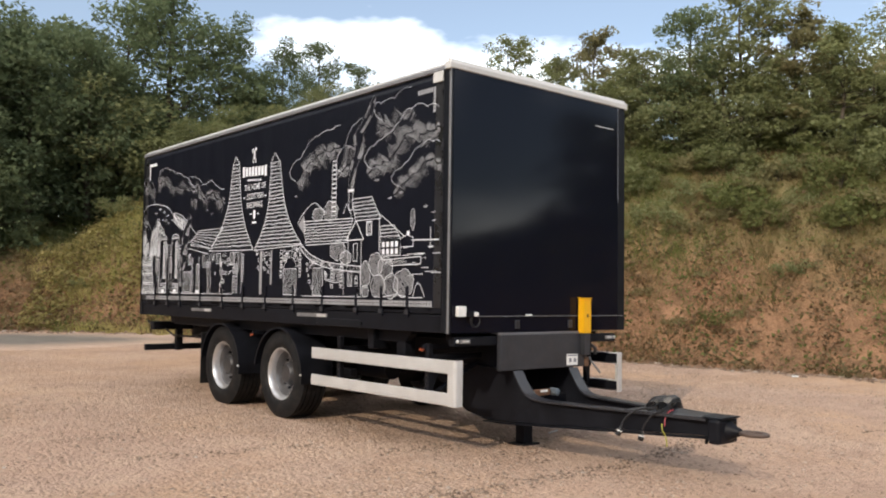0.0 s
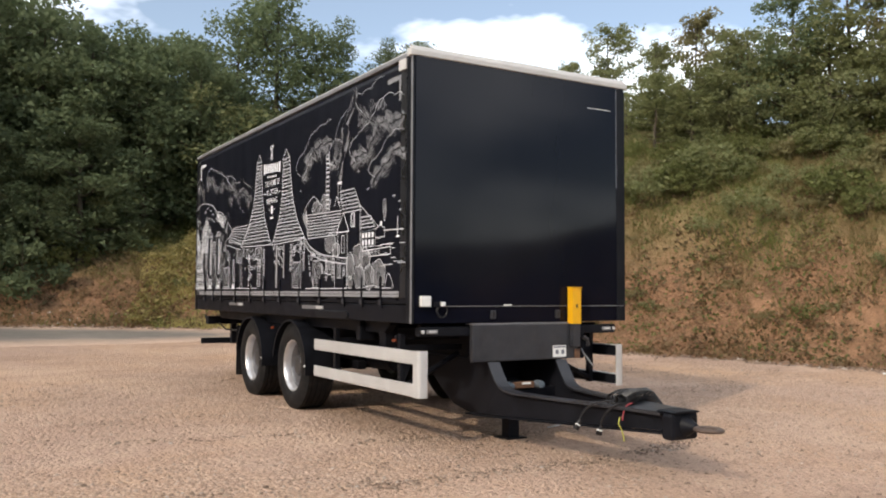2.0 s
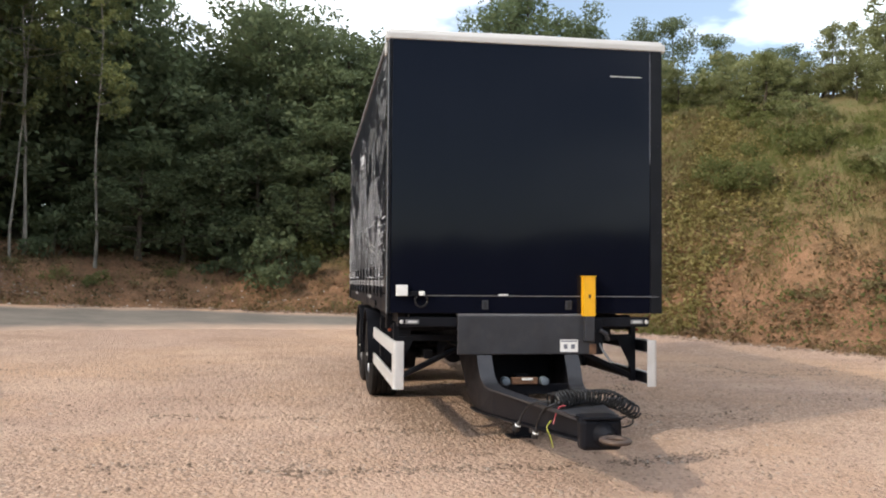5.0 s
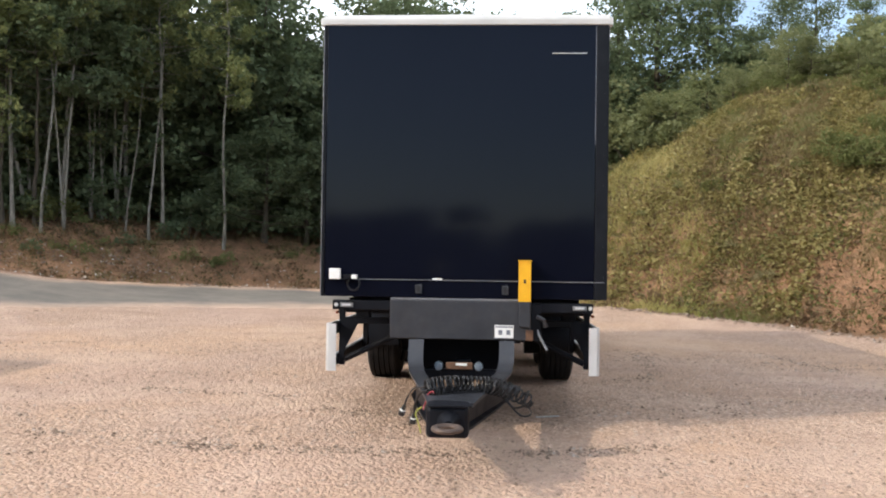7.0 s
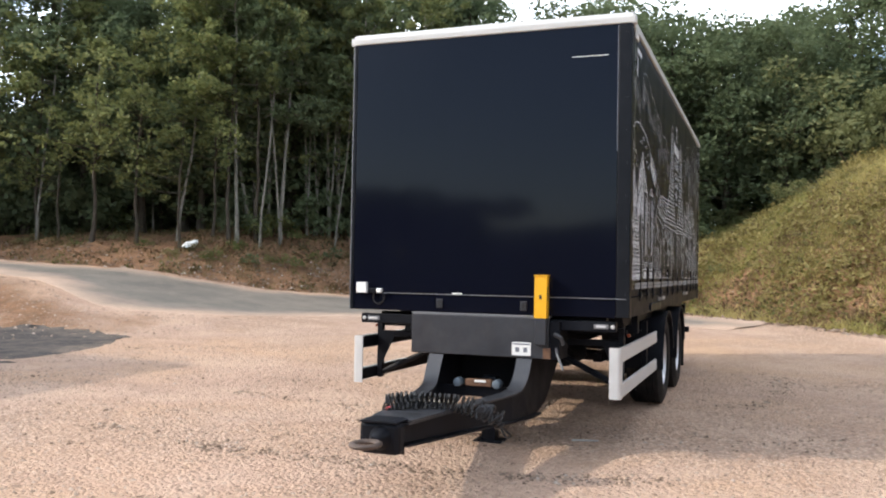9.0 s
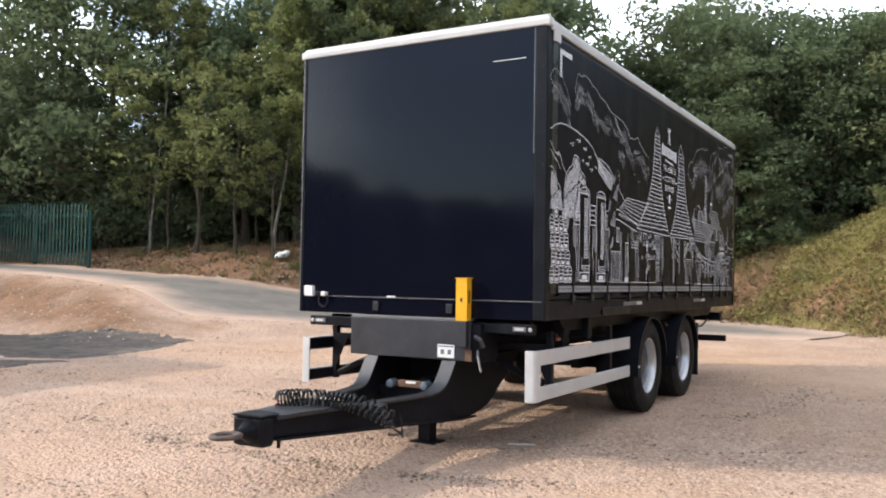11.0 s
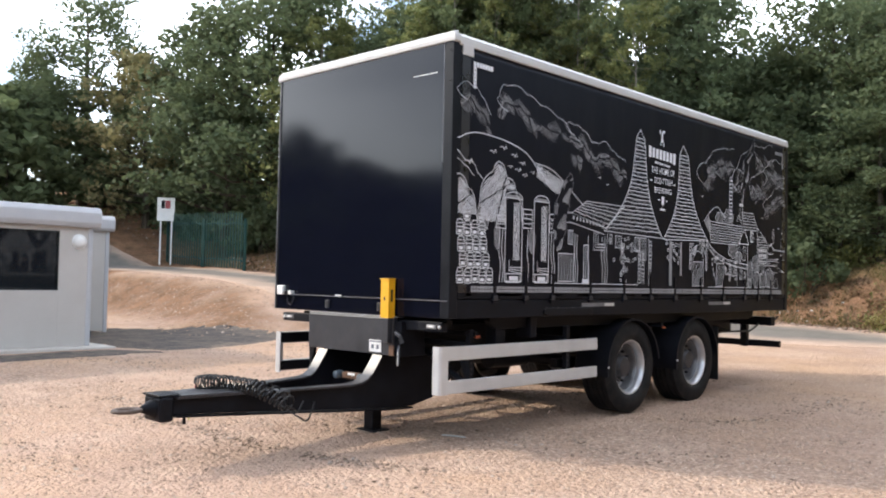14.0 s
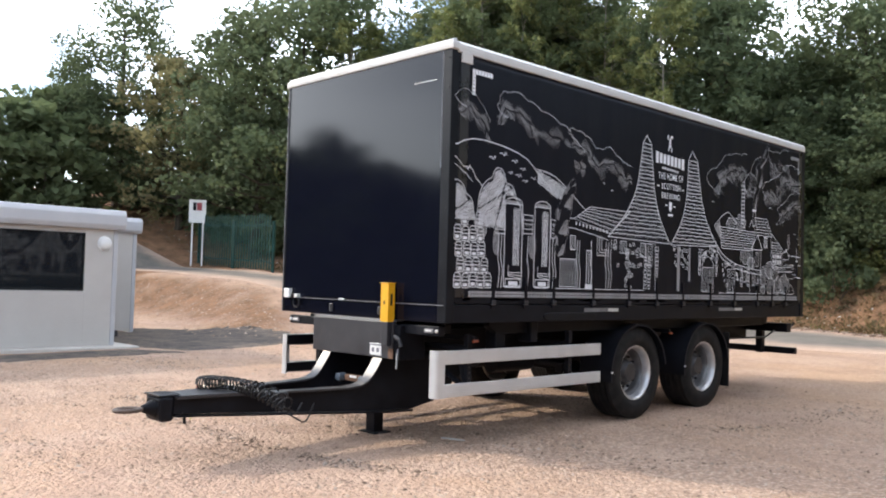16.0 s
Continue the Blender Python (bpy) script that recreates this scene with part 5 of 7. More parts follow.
    for y in (0.25, 1.4, 2.5, 4.0, 5.6, 6.6):
        part("cross_member", a_box(-1.05, 1.05, y - 0.04, y + 0.04, 1.068, 1.15), M_CHASSIS, tr)
    bm = bmesh.new()
    tube(bm, [(-0.33, 2.05, 0.66), (-0.33, 2.62, 0.66)], 0.12, 18)
    part("air_tank", bm, M_CHASSIS, tr, "black air tank", True)
    bm = bmesh.new()
    tube(bm, [(0.40, 1.55, 0.68), (0.40, 2.15, 0.68)], 0.10, 18)
    part("air_tank", bm, M_CHASSIS, tr, "black air tank", True)
    # side guards
    for s in (-1, 1):
        # folded front post: a flat face and a short return along the side, rounded where they meet
        n, r = 6, 0.035
        arc = [(1.215 - r + r * math.sin(k * math.pi / 2 / n), -0.035 + r - r * math.cos(k * math.pi / 2 / n)) for k in range(n + 1)]
        inner = [(x - 0.012 * (x - 1.12) / 0.095, y + 0.012 * (1 - (y + 0.035) / 0.1)) for x, y in arc]
        sec = [(1.12, -0.035)] + arc + [(1.215, 0.065), (1.203, 0.065)] + inner[::-1] + [(1.12, -0.023)]
        bm = bmesh.new()
        prism(bm, [(s * x, y) for x, y in sec], 0.505, 0.925, "z")
        guard = part("side_guard", bm, M_ALU, tr, "silver aluminium side guard", True)
        for z0, z1 in ((0.80, 0.922), (0.508, 0.624)):
            lo, hi = sorted((s * 1.186, s * 1.212))
            rail = part("guard_rail", a_box(lo, hi, 0.063, 2.40, z0, z1, bevel=0.006), M_ALU, guard)
            lo, hi = sorted((s * 1.2115, s * 1.2145))
            part("rail_rib", a_box(lo, hi, 0.07, 2.40, z0 + 0.03, z0 + 0.045, bevel=0.0), M_ALU, rail)
            lo, hi = sorted((s * 1.172, s * 1.186))
            part("rail_channel", a_box(lo, hi, -0.02, 2.39, z0 + 0.012, z1 - 0.012, bevel=0.0), M_CHASSIS, rail, "dark inner channel of the rail")
        for y in (0.42, 1.92):
            lo, hi = sorted((s * 1.118, s * 1.171))
            up = part("guard_upright", a_box(lo, hi, y - 0.03, y + 0.03, 0.51, 1.06), M_CHASSIS, guard, "dark perforated upright")
            for k in range(8):
                lo, hi = sorted((s * 1.1705, s * 1.1718))
                part("hole", a_box(lo, hi, y - 0.008, y + 0.008, 0.55 + k * 0.05, 0.566 + k * 0.05, bevel=0.0), M_CABLE, up)
            lo, hi = sorted((s * 0.49, s * 1.125))
            part("guard_arm", a_box(lo, hi, y - 0.03, y + 0.03, 0.90, 0.955), M_CHASSIS, guard)
        bm = bmesh.new()
        tube(bm, [(s * 1.12, 0.42, 0.56), (s * 0.49, 0.46, 0.86)], 0.028, 8)
        part("guard_stay", bm, M_CHASSIS, guard)
        bm = bmesh.new()
        prism(bm, [(1.125, 0.94), (0.99, 0.94), (0.99, 0.90), (1.08, 0.72), (1.125, 0.62)], 0.385, 0.393, "y")
        if s < 0:
            for v in bm.verts:
                v.co.x = -v.co.x
            bmesh.ops.reverse_faces(bm, faces=bm.faces)
        part("gusset", bm, M_CHASSIS, guard)
    # rear end
    part("rear_beam", a_box(-1.08, 1.08, 7.22, 7.36, 0.93, 1.06, bevel=0.008), M_CHASSIS, tr)
    bar = part("underrun_bar", a_box(-1.13, 1.13, 7.38, 7.46, 0.605, 0.70, bevel=0.008), M_CHASSIS, tr, "black rear underrun bar")
    for x in (-0.62, 0.62):
        part("bar_hanger", a_box(x - 0.05, x + 0.05, 7.28, 7.38, 0.60, 0.93, bevel=0.008), M_CHASSIS, bar)
    for s in (-1, 1):
        bm = bmesh.new()
        tube(bm, [(s * 1.0, 7.36, 1.02), (s * 1.02, 7.52, 1.02), (s * 1.05, 7.53, 1.07)], 0.016, 8)
        part("hook", bm, M_STEEL, tr)
        part("tail_lamp", a_box(*sorted((s * 0.72, s * 1.02)), 7.361, 7.39, 0.955, 1.035, bevel=0.006), M_RED, tr, "dark red tail lamp")
        bm = bmesh.new()
        tube(bm, [(s * 0.9, 7.2, 0.95), (s * 0.85, 7.0, 0.85), (s * 0.7, 6.7, 0.84), (s * 0.5, 6.5, 0.92)], 0.014, 8)
        part("hanging_cable", bm, M_CABLE, tr)


# ---- drawbar ----
def bar_x(y):
    """Half spacing of the drawbar arms, closing towards the coupling."""
    return 0.40 if y > -0.12 else 0.40 + (0.085 - 0.40) * min(1.0, (-0.12 - y) / 1.75)


def build_drawbar(tr):
    # wide grey end plate
    head = part("end_plate", a_box(-0.64, 0.61, -0.035, 0.02, 0.805, 1.148, bevel=0.008), M_STEEL, tr, "dark grey steel end plate")
    part("plate_ledge", a_box(-0.64, 0.61, -0.028, 0.10, 1.150, 1.164, bevel=0.003), M_TRIM, head)
    part("plate_side", a_box(0.612, 0.70, -0.02, 0.30, 0.80, 1.12, bevel=0.006), M_CHASSIS, head)
    part("rusty_bracket", a_box(0.565, 0.63, -0.045, -0.036, 0.805, 0.90, bevel=0.003), M_RUST, head, "rust-stained bracket")
    tag = part("label_plate", a_box(0.292, 0.458, -0.042, -0.036, 0.825, 0.937, bevel=0.002), M_WHITE, head, "white plate with dark bars")
    for x in (0.325, 0.395):
        part("label_bar", a_box(x, x + 0.034, -0.0445, -0.0415, 0.855, 0.895, bevel=0.0), M_GREYBAR, tag)
    part("label_bar", a_box(0.30, 0.45, -0.0445, -0.0415, 0.917, 0.929, bevel=0.0), M_GREYBAR, tag)
    cross = part("front_bar", a_box(-1.17, 1.16, 0.03, 0.11, 1.048, 1.135, bevel=0.008), M_CHASSIS, tr, "black front crossbar with position lamps")
    for s in (-1, 1):
        lo, hi = sorted((s * 0.98, s * 1.10))
        lamp = part("position_lamp", a_box(lo, hi, 0.016, 0.031, 1.072, 1.112, bevel=0.005), M_FADED, cross, "small clouded grey position lamp")
        part("lens", a_box(lo + 0.02, hi - 0.02, 0.011, 0.017, 1.084, 1.102, bevel=0.003), M_ALU, lamp, "pale lens of the lamp")
        bm = bmesh.new()
        lathe(bm, [(0.014, 0.010), (0.020, 0.017), (0.032, 0.018)], 12, "y")
        bmesh.ops.translate(bm, verts=bm.verts, vec=(s * 1.135, 0, 1.092))
        part("bolt", bm, M_ALU, cross)
    # side webs of the neck
    web = [(1.42, 1.05), (1.42, 0.82), (0.86, 0.44), (0.70, 0.345), (0.42, 0.29), (0.10, 0.30), (-1.0, 0.355), (-1.92, 0.395),
           (-1.92, 0.525), (-1.0, 0.53), (-0.36, 0.536), (-0.25, 0.550), (-0.185, 0.582), (-0.136, 0.630), (-0.078, 0.708), (-0.022, 0.79), (0.02, 1.05)]
    for s in (-1, 1):
        bm = bmesh.new()
        prism(bm, web, -0.008, 0.008, "x")
        bmesh.ops.triangulate(bm, faces=[f for f in bm.faces if len(f.verts) > 4])
        cuts = list(np.arange(-1.8, 0.0, 0.3))
        for c in cuts:
            bmesh.ops.bisect_plane(bm, geom=bm.verts[:] + bm.edges[:] + bm.faces[:], plane_co=(0, float(c), 0), plane_no=(0, 1, 0))
        for v in bm.verts:
            v.co.x += s * bar_x(v.co.y)
        part("neck_web", bm, M_CHASSIS, tr)
        # broad top flange that sweeps down from the plate and runs to the coupling
        bm = bmesh.new()
        path = [(-0.030, 0.80), (-0.085, 0.716), (-0.140, 0.640), (-0.185, 0.594), (-0.25, 0.562), (-0.36, 0.546), (-0.8, 0.541), (-1.2, 0.539), (-1.6, 0.537), (-1.92, 0.535)]
        rows = []
        for y, z in path:
            c, h = s * bar_x(y), 0.066 if y > -0.5 else 0.062
            rows.append([bm.verts.new(p) for p in ((c - h, y, z), (c + h, y, z), (c + h, y + 0.004, z - 0.016), (c - h, y + 0.004, z - 0.016))])
        for p, q in zip(rows, rows[1:]):
            for i in range(4):
                bm.faces.new((p[i], p[(i + 1) % 4], q[(i + 1) % 4], q[i]))
        bm.faces.new(rows[0])
        bm.faces.new(rows[-1][::-1])
        bmesh.ops.recalc_face_normals(bm, faces=bm.faces)
        part("neck_flange", bm, M_STEEL, tr, "grey painted top flange", True)
        bm = bmesh.new()
        rows = []
        for y, z in ((0.40, 0.285), (0.10, 0.292), (-1.0, 0.347), (-1.92, 0.387)):
            c = s * bar_x(y)
            rows.append([bm.verts.new(p) for p in ((c - 0.05, y, z), (c + 0.05, y, z), (c + 0.05, y, z - 0.014), (c - 0.05, y, z - 0.014))])
        for p, q in zip(rows, rows[1:]):
            for i in range(4):
                bm.faces.new((p[i], p[(i + 1) % 4], q[(i + 1) % 4], q[i]))
        bmesh.ops.recalc_face_normals(bm, faces=bm.faces)
        part("lower_flange", bm, M_CHASSIS, tr)
    bm = bmesh.new()
    prism(bm, [(-0.155, -1.90), (0.155, -1.90), (0.26, -1.18), (-0.26, -1.18)], 0.540, 0.548, "z")
    part("top_plate", bm, M_STEEL, tr, "grey top plate of the drawbar")
    part("neck_cross", a_box(-0.39, 0.39, 0.05, 0.12, 0.44, 0.53), M_CHASSIS, tr)
    part("neck_back", a_box(-0.39, 0.39, 0.62, 0.64, 0.42, 0.80), M_CHASSIS, tr)
    valve = part("valve_block", a_box(-0.14, 0.10, 0.0, 0.06, 0.535, 0.595, bevel=0.008), M_RUST, tr, "rusty brown valve block")
    part("valve_tag", a_box(-0.05, 0.05, -0.006, 0.0, 0.572, 0.592, bevel=0.0), M_WHITE, valve)
    for x in (-0.20, 0.155):
        bm = bmesh.new()
        lathe(bm, [(-0.045, 0.022), (-0.040, 0.036), (0.02, 0.040), (0.05, 0.038)], 16, "y")
        bmesh.ops.translate(bm, verts=bm.verts, vec=(x, 0.0, 0.565))
        part("hose_coupling", bm, M_BLUE, valve, "blue-grey hose coupling", True)
    # coupling head and eye
    bm = a_box(-0.155, 0.130, -2.05, -1.93, 0.338, 0.548, bevel=0.030)
    head2 = part("coupling_head", bm, M_CHASSIS, tr, "worn black coupling head")
    bm = bmesh.new()
    prism(bm, [(-0.135, 0.543), (-0.150, 0.554), (-0.11, 0.562), (0.09, 0.562), (0.128, 0.554), (0.113, 0.543)], -2.07, -1.88, "y", 0.004)
    part("head_cap", bm, M_CHASSIS, head2)
    bm = bmesh.new()
    lathe(bm, [(-2.15, 0.028), (-2.12, 0.040), (-2.085, 0.060), (-2.04, 0.085)], 18, "y")
    bmesh.ops.translate(bm, verts=bm.verts, vec=(0, 0, 0.445))
    part("eye_boss", bm, M_CHASSIS, head2, "", True)
    bm = bmesh.new()
    n, big, small = 24, 0.080, 0.023
    rows = [[bm.verts.new(((big + small * math.cos(b)) * math.cos(a), -2.265 + 1.2 * (big + small * math.cos(b)) * math.sin(a), 0.445 + small * 0.75 * math.sin(b))) for b in (2 * math.pi * j / 10 for j in range(10))] for a in (2 * math.pi * i / n for i in range(n))]
    for i in range(n):
        for j in range(10):
            bm.faces.new((rows[i][j], rows[(i + 1) % n][j], rows[(i + 1) % n][(j + 1) % 10], rows[i][(j + 1) % 10]))
    bmesh.ops.recalc_face_normals(bm, faces=bm.faces)
    part("towing_eye", bm, M_EYE, head2, "rust-worn towing eye", True)
    bm = bmesh.new()
    tube(bm, [(0.05, -1.80, 0.39), (0.05, -1.80, 0.30)], 0.014, 8)
    part("drain_pin", bm, M_CHASSIS, head2)
    # parking leg
    leg = part("support_leg", a_box(-0.055, 0.075, 0.22, 0.34, 0.03, 0.60, bevel=0.008), M_CHASSIS, tr, "square black support leg")
    part("foot_plate", a_box(-0.12, 0.14, 0.18, 0.39, 0.010, 0.034, bevel=0.004), M_CHASSIS, leg)
    # yellow bracket post
    bm = bmesh.new()
    prism(bm, [(0.497, -0.095), (0.603, -0.095), (0.603, -0.015), (0.597, -0.015), (0.597, -0.089), (0.503, -0.089), (0.503, -0.015), (0.497, -0.015)], 1.150, 1.505, "z")
    post = part("bracket_post", bm, M_YELLOW, tr, "yellow folded steel bracket post")
    part("post_cap", a_box(0.490, 0.612, -0.105, -0.012, 1.505, 1.513, bevel=0.002), M_YELLOW, post)
    part("post_base", a_box(0.505, 0.598, -0.092, -0.036, 0.925, 1.149, bevel=0.006), M_STEEL, post)
    part("post_slot", a_box(0.540, 0.560, -0.0975, -0.0945, 1.31, 1.345, bevel=0.0), M_CABLE, post)
    part("post_slot", a_box(0.6025, 0.6045, -0.068, -0.042, 1.30, 1.41, bevel=0.0), M_CABLE, post)
    bm = bmesh.new()
    tube(bm, [(0.665, 0.0, 0.93), (0.68, -0.03, 0.86), (0.75, -0.10, 0.73)], 0.010, 8)
    part("lever", bm, M_FADED, tr, "thin bare metal lever")
    bm = bmesh.new()
    tube(bm, [(0.66, -0.05, 1.02), (0.72, -0.05, 0.99), (0.74, -0.04, 0.93)], 0.020, 8)
    part("handle", bm, M_STEEL, tr)
    # small fittings on the front wall
    jb = part("junction_box", a_box(-1.192, -1.09, -0.045, -0.004, 1.322, 1.418, bevel=0.006), M_WHITE, tr, "white junction box on the front wall")
    part("connector", a_box(-0.99, -0.94, -0.05, -0.002, 1.325, 1.365, bevel=0.006), M_WHITE, jb)
    part("connector_base", a_box(-1.06, -0.99, -0.045, -0.002, 1.32, 1.365, bevel=0.006), M_CHASSIS, jb)
    for k in range(2):
        bm = bmesh.new()
        tube(bm, [(-1.04 + 0.07 + math.cos(a) * (0.060 - k * 0.010), -0.03 - k * 0.008, 1.285 + math.sin(a) * (0.065 - k * 0.01)) for a in (math.pi * (0.55 + 1.75 * i / 14) for i in range(15))], 0.0032, 6)
        part("cable", bm, M_CABLE, jb)
    for x in (-0.39, 0.38):
        slot = part("recessed_handle", a_box(x - 0.028, x + 0.028, -0.012, 0.006, 1.205, 1.285, bevel=0.004), M_STEEL, tr)
        part("handle_gap", a_box(x - 0.014, x + 0.014, -0.0145, -0.0115, 1.218, 1.272, bevel=0.0), M_CABLE, slot)
    build_hoses(tr)


def build_hoses(tr):
    """Coiled brake and electric lines lying across the drawbar, ends hanging down."""
    for k, (dy, dz, turns) in enumerate(((0.0, 0.0, 25), (0.10, -0.012, 14))):
        base = [(-0.19, -1.54 + dy, 0.592 + dz), (-0.03, -1.47 + dy, 0.612 + dz), (0.16, -1.38 + dy, 0.605 + dz), (0.34, -1.29 + dy, 0.565), (0.56, -1.18 + dy * 0.6, 0.455)]
        pts = []
        n = turns * 9
        for i in range(n + 1):
            p = Vector(lerp(base, i / n))
            q = Vector(lerp(base, min(1.0, i / n + 0.01))) - Vector(lerp(base, max(0.0, i / n - 0.01)))
            q.normalize()
            s = q.cross(Vector((0, 0, 1))).normalized()
            t = s.cross(q)
            a = 2 * math.pi * i / 9
            pts.append(p + (s * math.cos(a) + t * math.sin(a)) * (0.056 + 0.006 * math.sin(i * 0.05 + k)))
        bm = bmesh.new()
        tube(bm, pts, 0.0076, 5)
        part("coiled_hose", bm, M_CABLE, tr, "coiled black rubber hose", True)
    ends = (((-0.19, -1.46, 0.585), (-0.29, -1.34, 0.56), (-0.35, -1.26, 0.48), (-0.38, -1.24, 0.40), M_CABLE),
            ((-0.18, -1.54, 0.575), (-0.24, -1.48, 0.54), (-0.28, -1.42, 0.45), (-0.29, -1.40, 0.37), M_CABLE),
            ((-0.13, -1.60, 0.575), (-0.17, -1.58, 0.56), (-0.19, -1.56, 0.50), (-0.21, -1.57, 0.44), M_RED),
            ((-0.22, -1.55, 0.46), (-0.26, -1.58, 0.42), (-0.24, -1.60, 0.36), (-0.22, -1.60, 0.28), M_YCABLE),
            ((0.56, -1.17, 0.45), (0.52, -1.05, 0.40), (0.44, -0.96, 0.37), (0.38, -0.86, 0.44), M_CABLE),
            ((0.50, -1.20, 0.46), (0.58, -1.06, 0.35), (0.50, -0.90, 0.30), (0.36, -0.72, 0.42), M_CABLE))
    for a, b, c, d, mat in ends:
        bm = bmesh.new()
        tube(bm, [lerp([a, b, c, d], i / 12) for i in range(13)], 0.008 if mat == M_CABLE else 0.0055, 6)
        hose = part("hose_end", bm, mat, tr, "", True)
        if mat == M_CABLE and a[0] < 0:
            bm = bmesh.new()
            e, f = Vector(d), Vector(d) - Vector(c)
            tube(bm, [e - f * 0.2, e + f * 0.35, e + f * 0.4, e + f * 0.75], [0.013, 0.020, 0.027, 0.025], 10)
            plug = part("connector", bm, M_CABLE, hose)
            bm = bmesh.new()
            tube(bm, [e + f * 0.20, e + f * 0.30], [0.0225, 0.0245], 10)
            part("band", bm, M_WHITE, plug, "white band round the connector")
    bm = bmesh.new()
    box(bm, 0.36, 0.47, -1.16, -1.06, 0.50, 0.56, 0.012)
    part("hose_clamp", bm, M_STEEL, tr)


build_running_gear(TRAILER)
build_drawbar(TRAILER)

# ---- site cabin, fence and sign ----
def build_cabin():
    """Pale grey modular office; its long wall faces the yard. Local x runs along that wall, -y faces out."""
    cab = thing("site_cabin", "pale grey flat-roofed site cabin with a dark window", "cabin", pose(-9.19, 1.56, at(-9.0, 1.2) - 0.02, 0, 0, 90) @ Matrix.Diagonal((1, 1, 1.035, 1)))
    L, D = 6.2, 3.0
    part("base_plinth", a_box(-L, 0.34, -0.34, D, -0.12, 0.055, bevel=0.01), M_CONCRETE, cab, "white-edged concrete base")
    # the long wall, with the window opening left free
    wins = [(-2.65, -0.60), (-5.4, -3.6)]
    edge = -L
    for a, b in sorted(wins):
        for u0, u1, v0, v1 in ((edge, a, 0.06, 2.14), (a, b, 0.06, 1.03), (a, b, 2.06, 2.14)):
            part("wall_panel", a_box(u0, u1, 0.0, 0.08, v0, v1, bevel=0.002), M_CABIN, cab)
        edge = b
    part("wall_panel", a_box(edge, -0.02, 0.0, 0.08, 0.06, 2.14, bevel=0.002), M_CABIN, cab)
    part("corner_trim", a_box(-0.09, 0.0, -0.012, 0.10, 0.06, 2.14, bevel=0.012), M_CABTRIM, cab)
    part("end_wall", a_box(-0.085, -0.01, 0.10, D, 0.06, 2.14), M_CABIN, cab)
    part("back_wall", a_box(-L, -0.085, D - 0.08, D, 0.06, 2.14), M_CABIN, cab)
    part("far_wall", a_box(-L, -L + 0.08, 0.08, D - 0.08, 0.06, 2.14), M_CABIN, cab)
    bm = bmesh.new()
    prism(bm, [(-0.10, 2.14), (-0.14, 2.22), (-0.14, 2.40), (-0.08, 2.49), (0.3, 2.52), (D - 0.3, 2.52), (D + 0.1, 2.44), (D + 0.1, 2.14)], -L - 0.05, 0.10, "x", 0.012)
    part("roof", bm, M_CABTRIM, cab, "grey roof with a deep rounded fascia")
    for a, b in wins:
        win = part("window", a_box(a + 0.03, b - 0.03, 0.045, 0.055, 1.06, 2.03, bevel=0.0), M_GLASS, cab, "dark tinted window pane")
        bm = a_box(a, b, 0.02, 0.07, 1.03, 1.06)
        box(bm, a, b, 0.02, 0.07, 2.03, 2.06)
        box(bm, a, a + 0.03, 0.02, 0.07, 1.06, 2.03)
        box(bm, b - 0.03, b, 0.02, 0.07, 1.06, 2.03)
        part("window_frame", bm, M_GLASS, win, "dark window frame")
    bm = bmesh.new()
    lathe(bm, [(-0.085, 0.02), (-0.08, 0.07), (-0.06, 0.105), (-0.03, 0.122), (0.0, 0.125)], 24, "y")
    bmesh.ops.translate(bm, verts=bm.verts, vec=(-0.25, 0, 1.885))
    lamp = part("bulkhead_lamp", bm, M_WHITE, cab, "round white bulkhead lamp", True)
    bm = bmesh.new()
    lathe(bm, [(-0.012, 0.135), (0.0, 0.137)], 24, "y")
    bmesh.ops.translate(bm, verts=bm.verts, vec=(-0.25, -0.001, 1.885))
    part("lamp_base", bm, M_WHITE, lamp)
    # a second unit standing behind, showing past the end of the first
    sec = thing("rear_cabin", "pale grey flat-roofed cabin standing behind the first one", "cabin", pose(-12.42, 1.60, at(-12.2, 2.6), 0, 0, 90))
    part("wall", a_box(-4.0, 1.70, 0.0, 0.08, 0.06, 2.28), M_CABIN, sec)
    part("corner_trim", a_box(1.70, 1.79, -0.012, 0.10, 0.0, 2.28, bevel=0.012), M_CABTRIM, sec)
    part("side_wall", a_box(1.705, 1.78, 0.10, 2.4, 0.0, 2.28), M_CABIN, sec)
    bm = bmesh.new()
    prism(bm, [(-0.08, 2.28), (-0.12, 2.34), (-0.12, 2.54), (-0.06, 2.62), (0.3, 2.65), (2.5, 2.65), (2.5, 2.28)], -4.1, 1.87, "x", 0.012)
    part("roof", bm, M_CABTRIM, sec)
    part("step", a_box(0.55, 1.0, -1.0, -0.35, 0.0, 0.14, bevel=0.01), M_STEEL, sec)


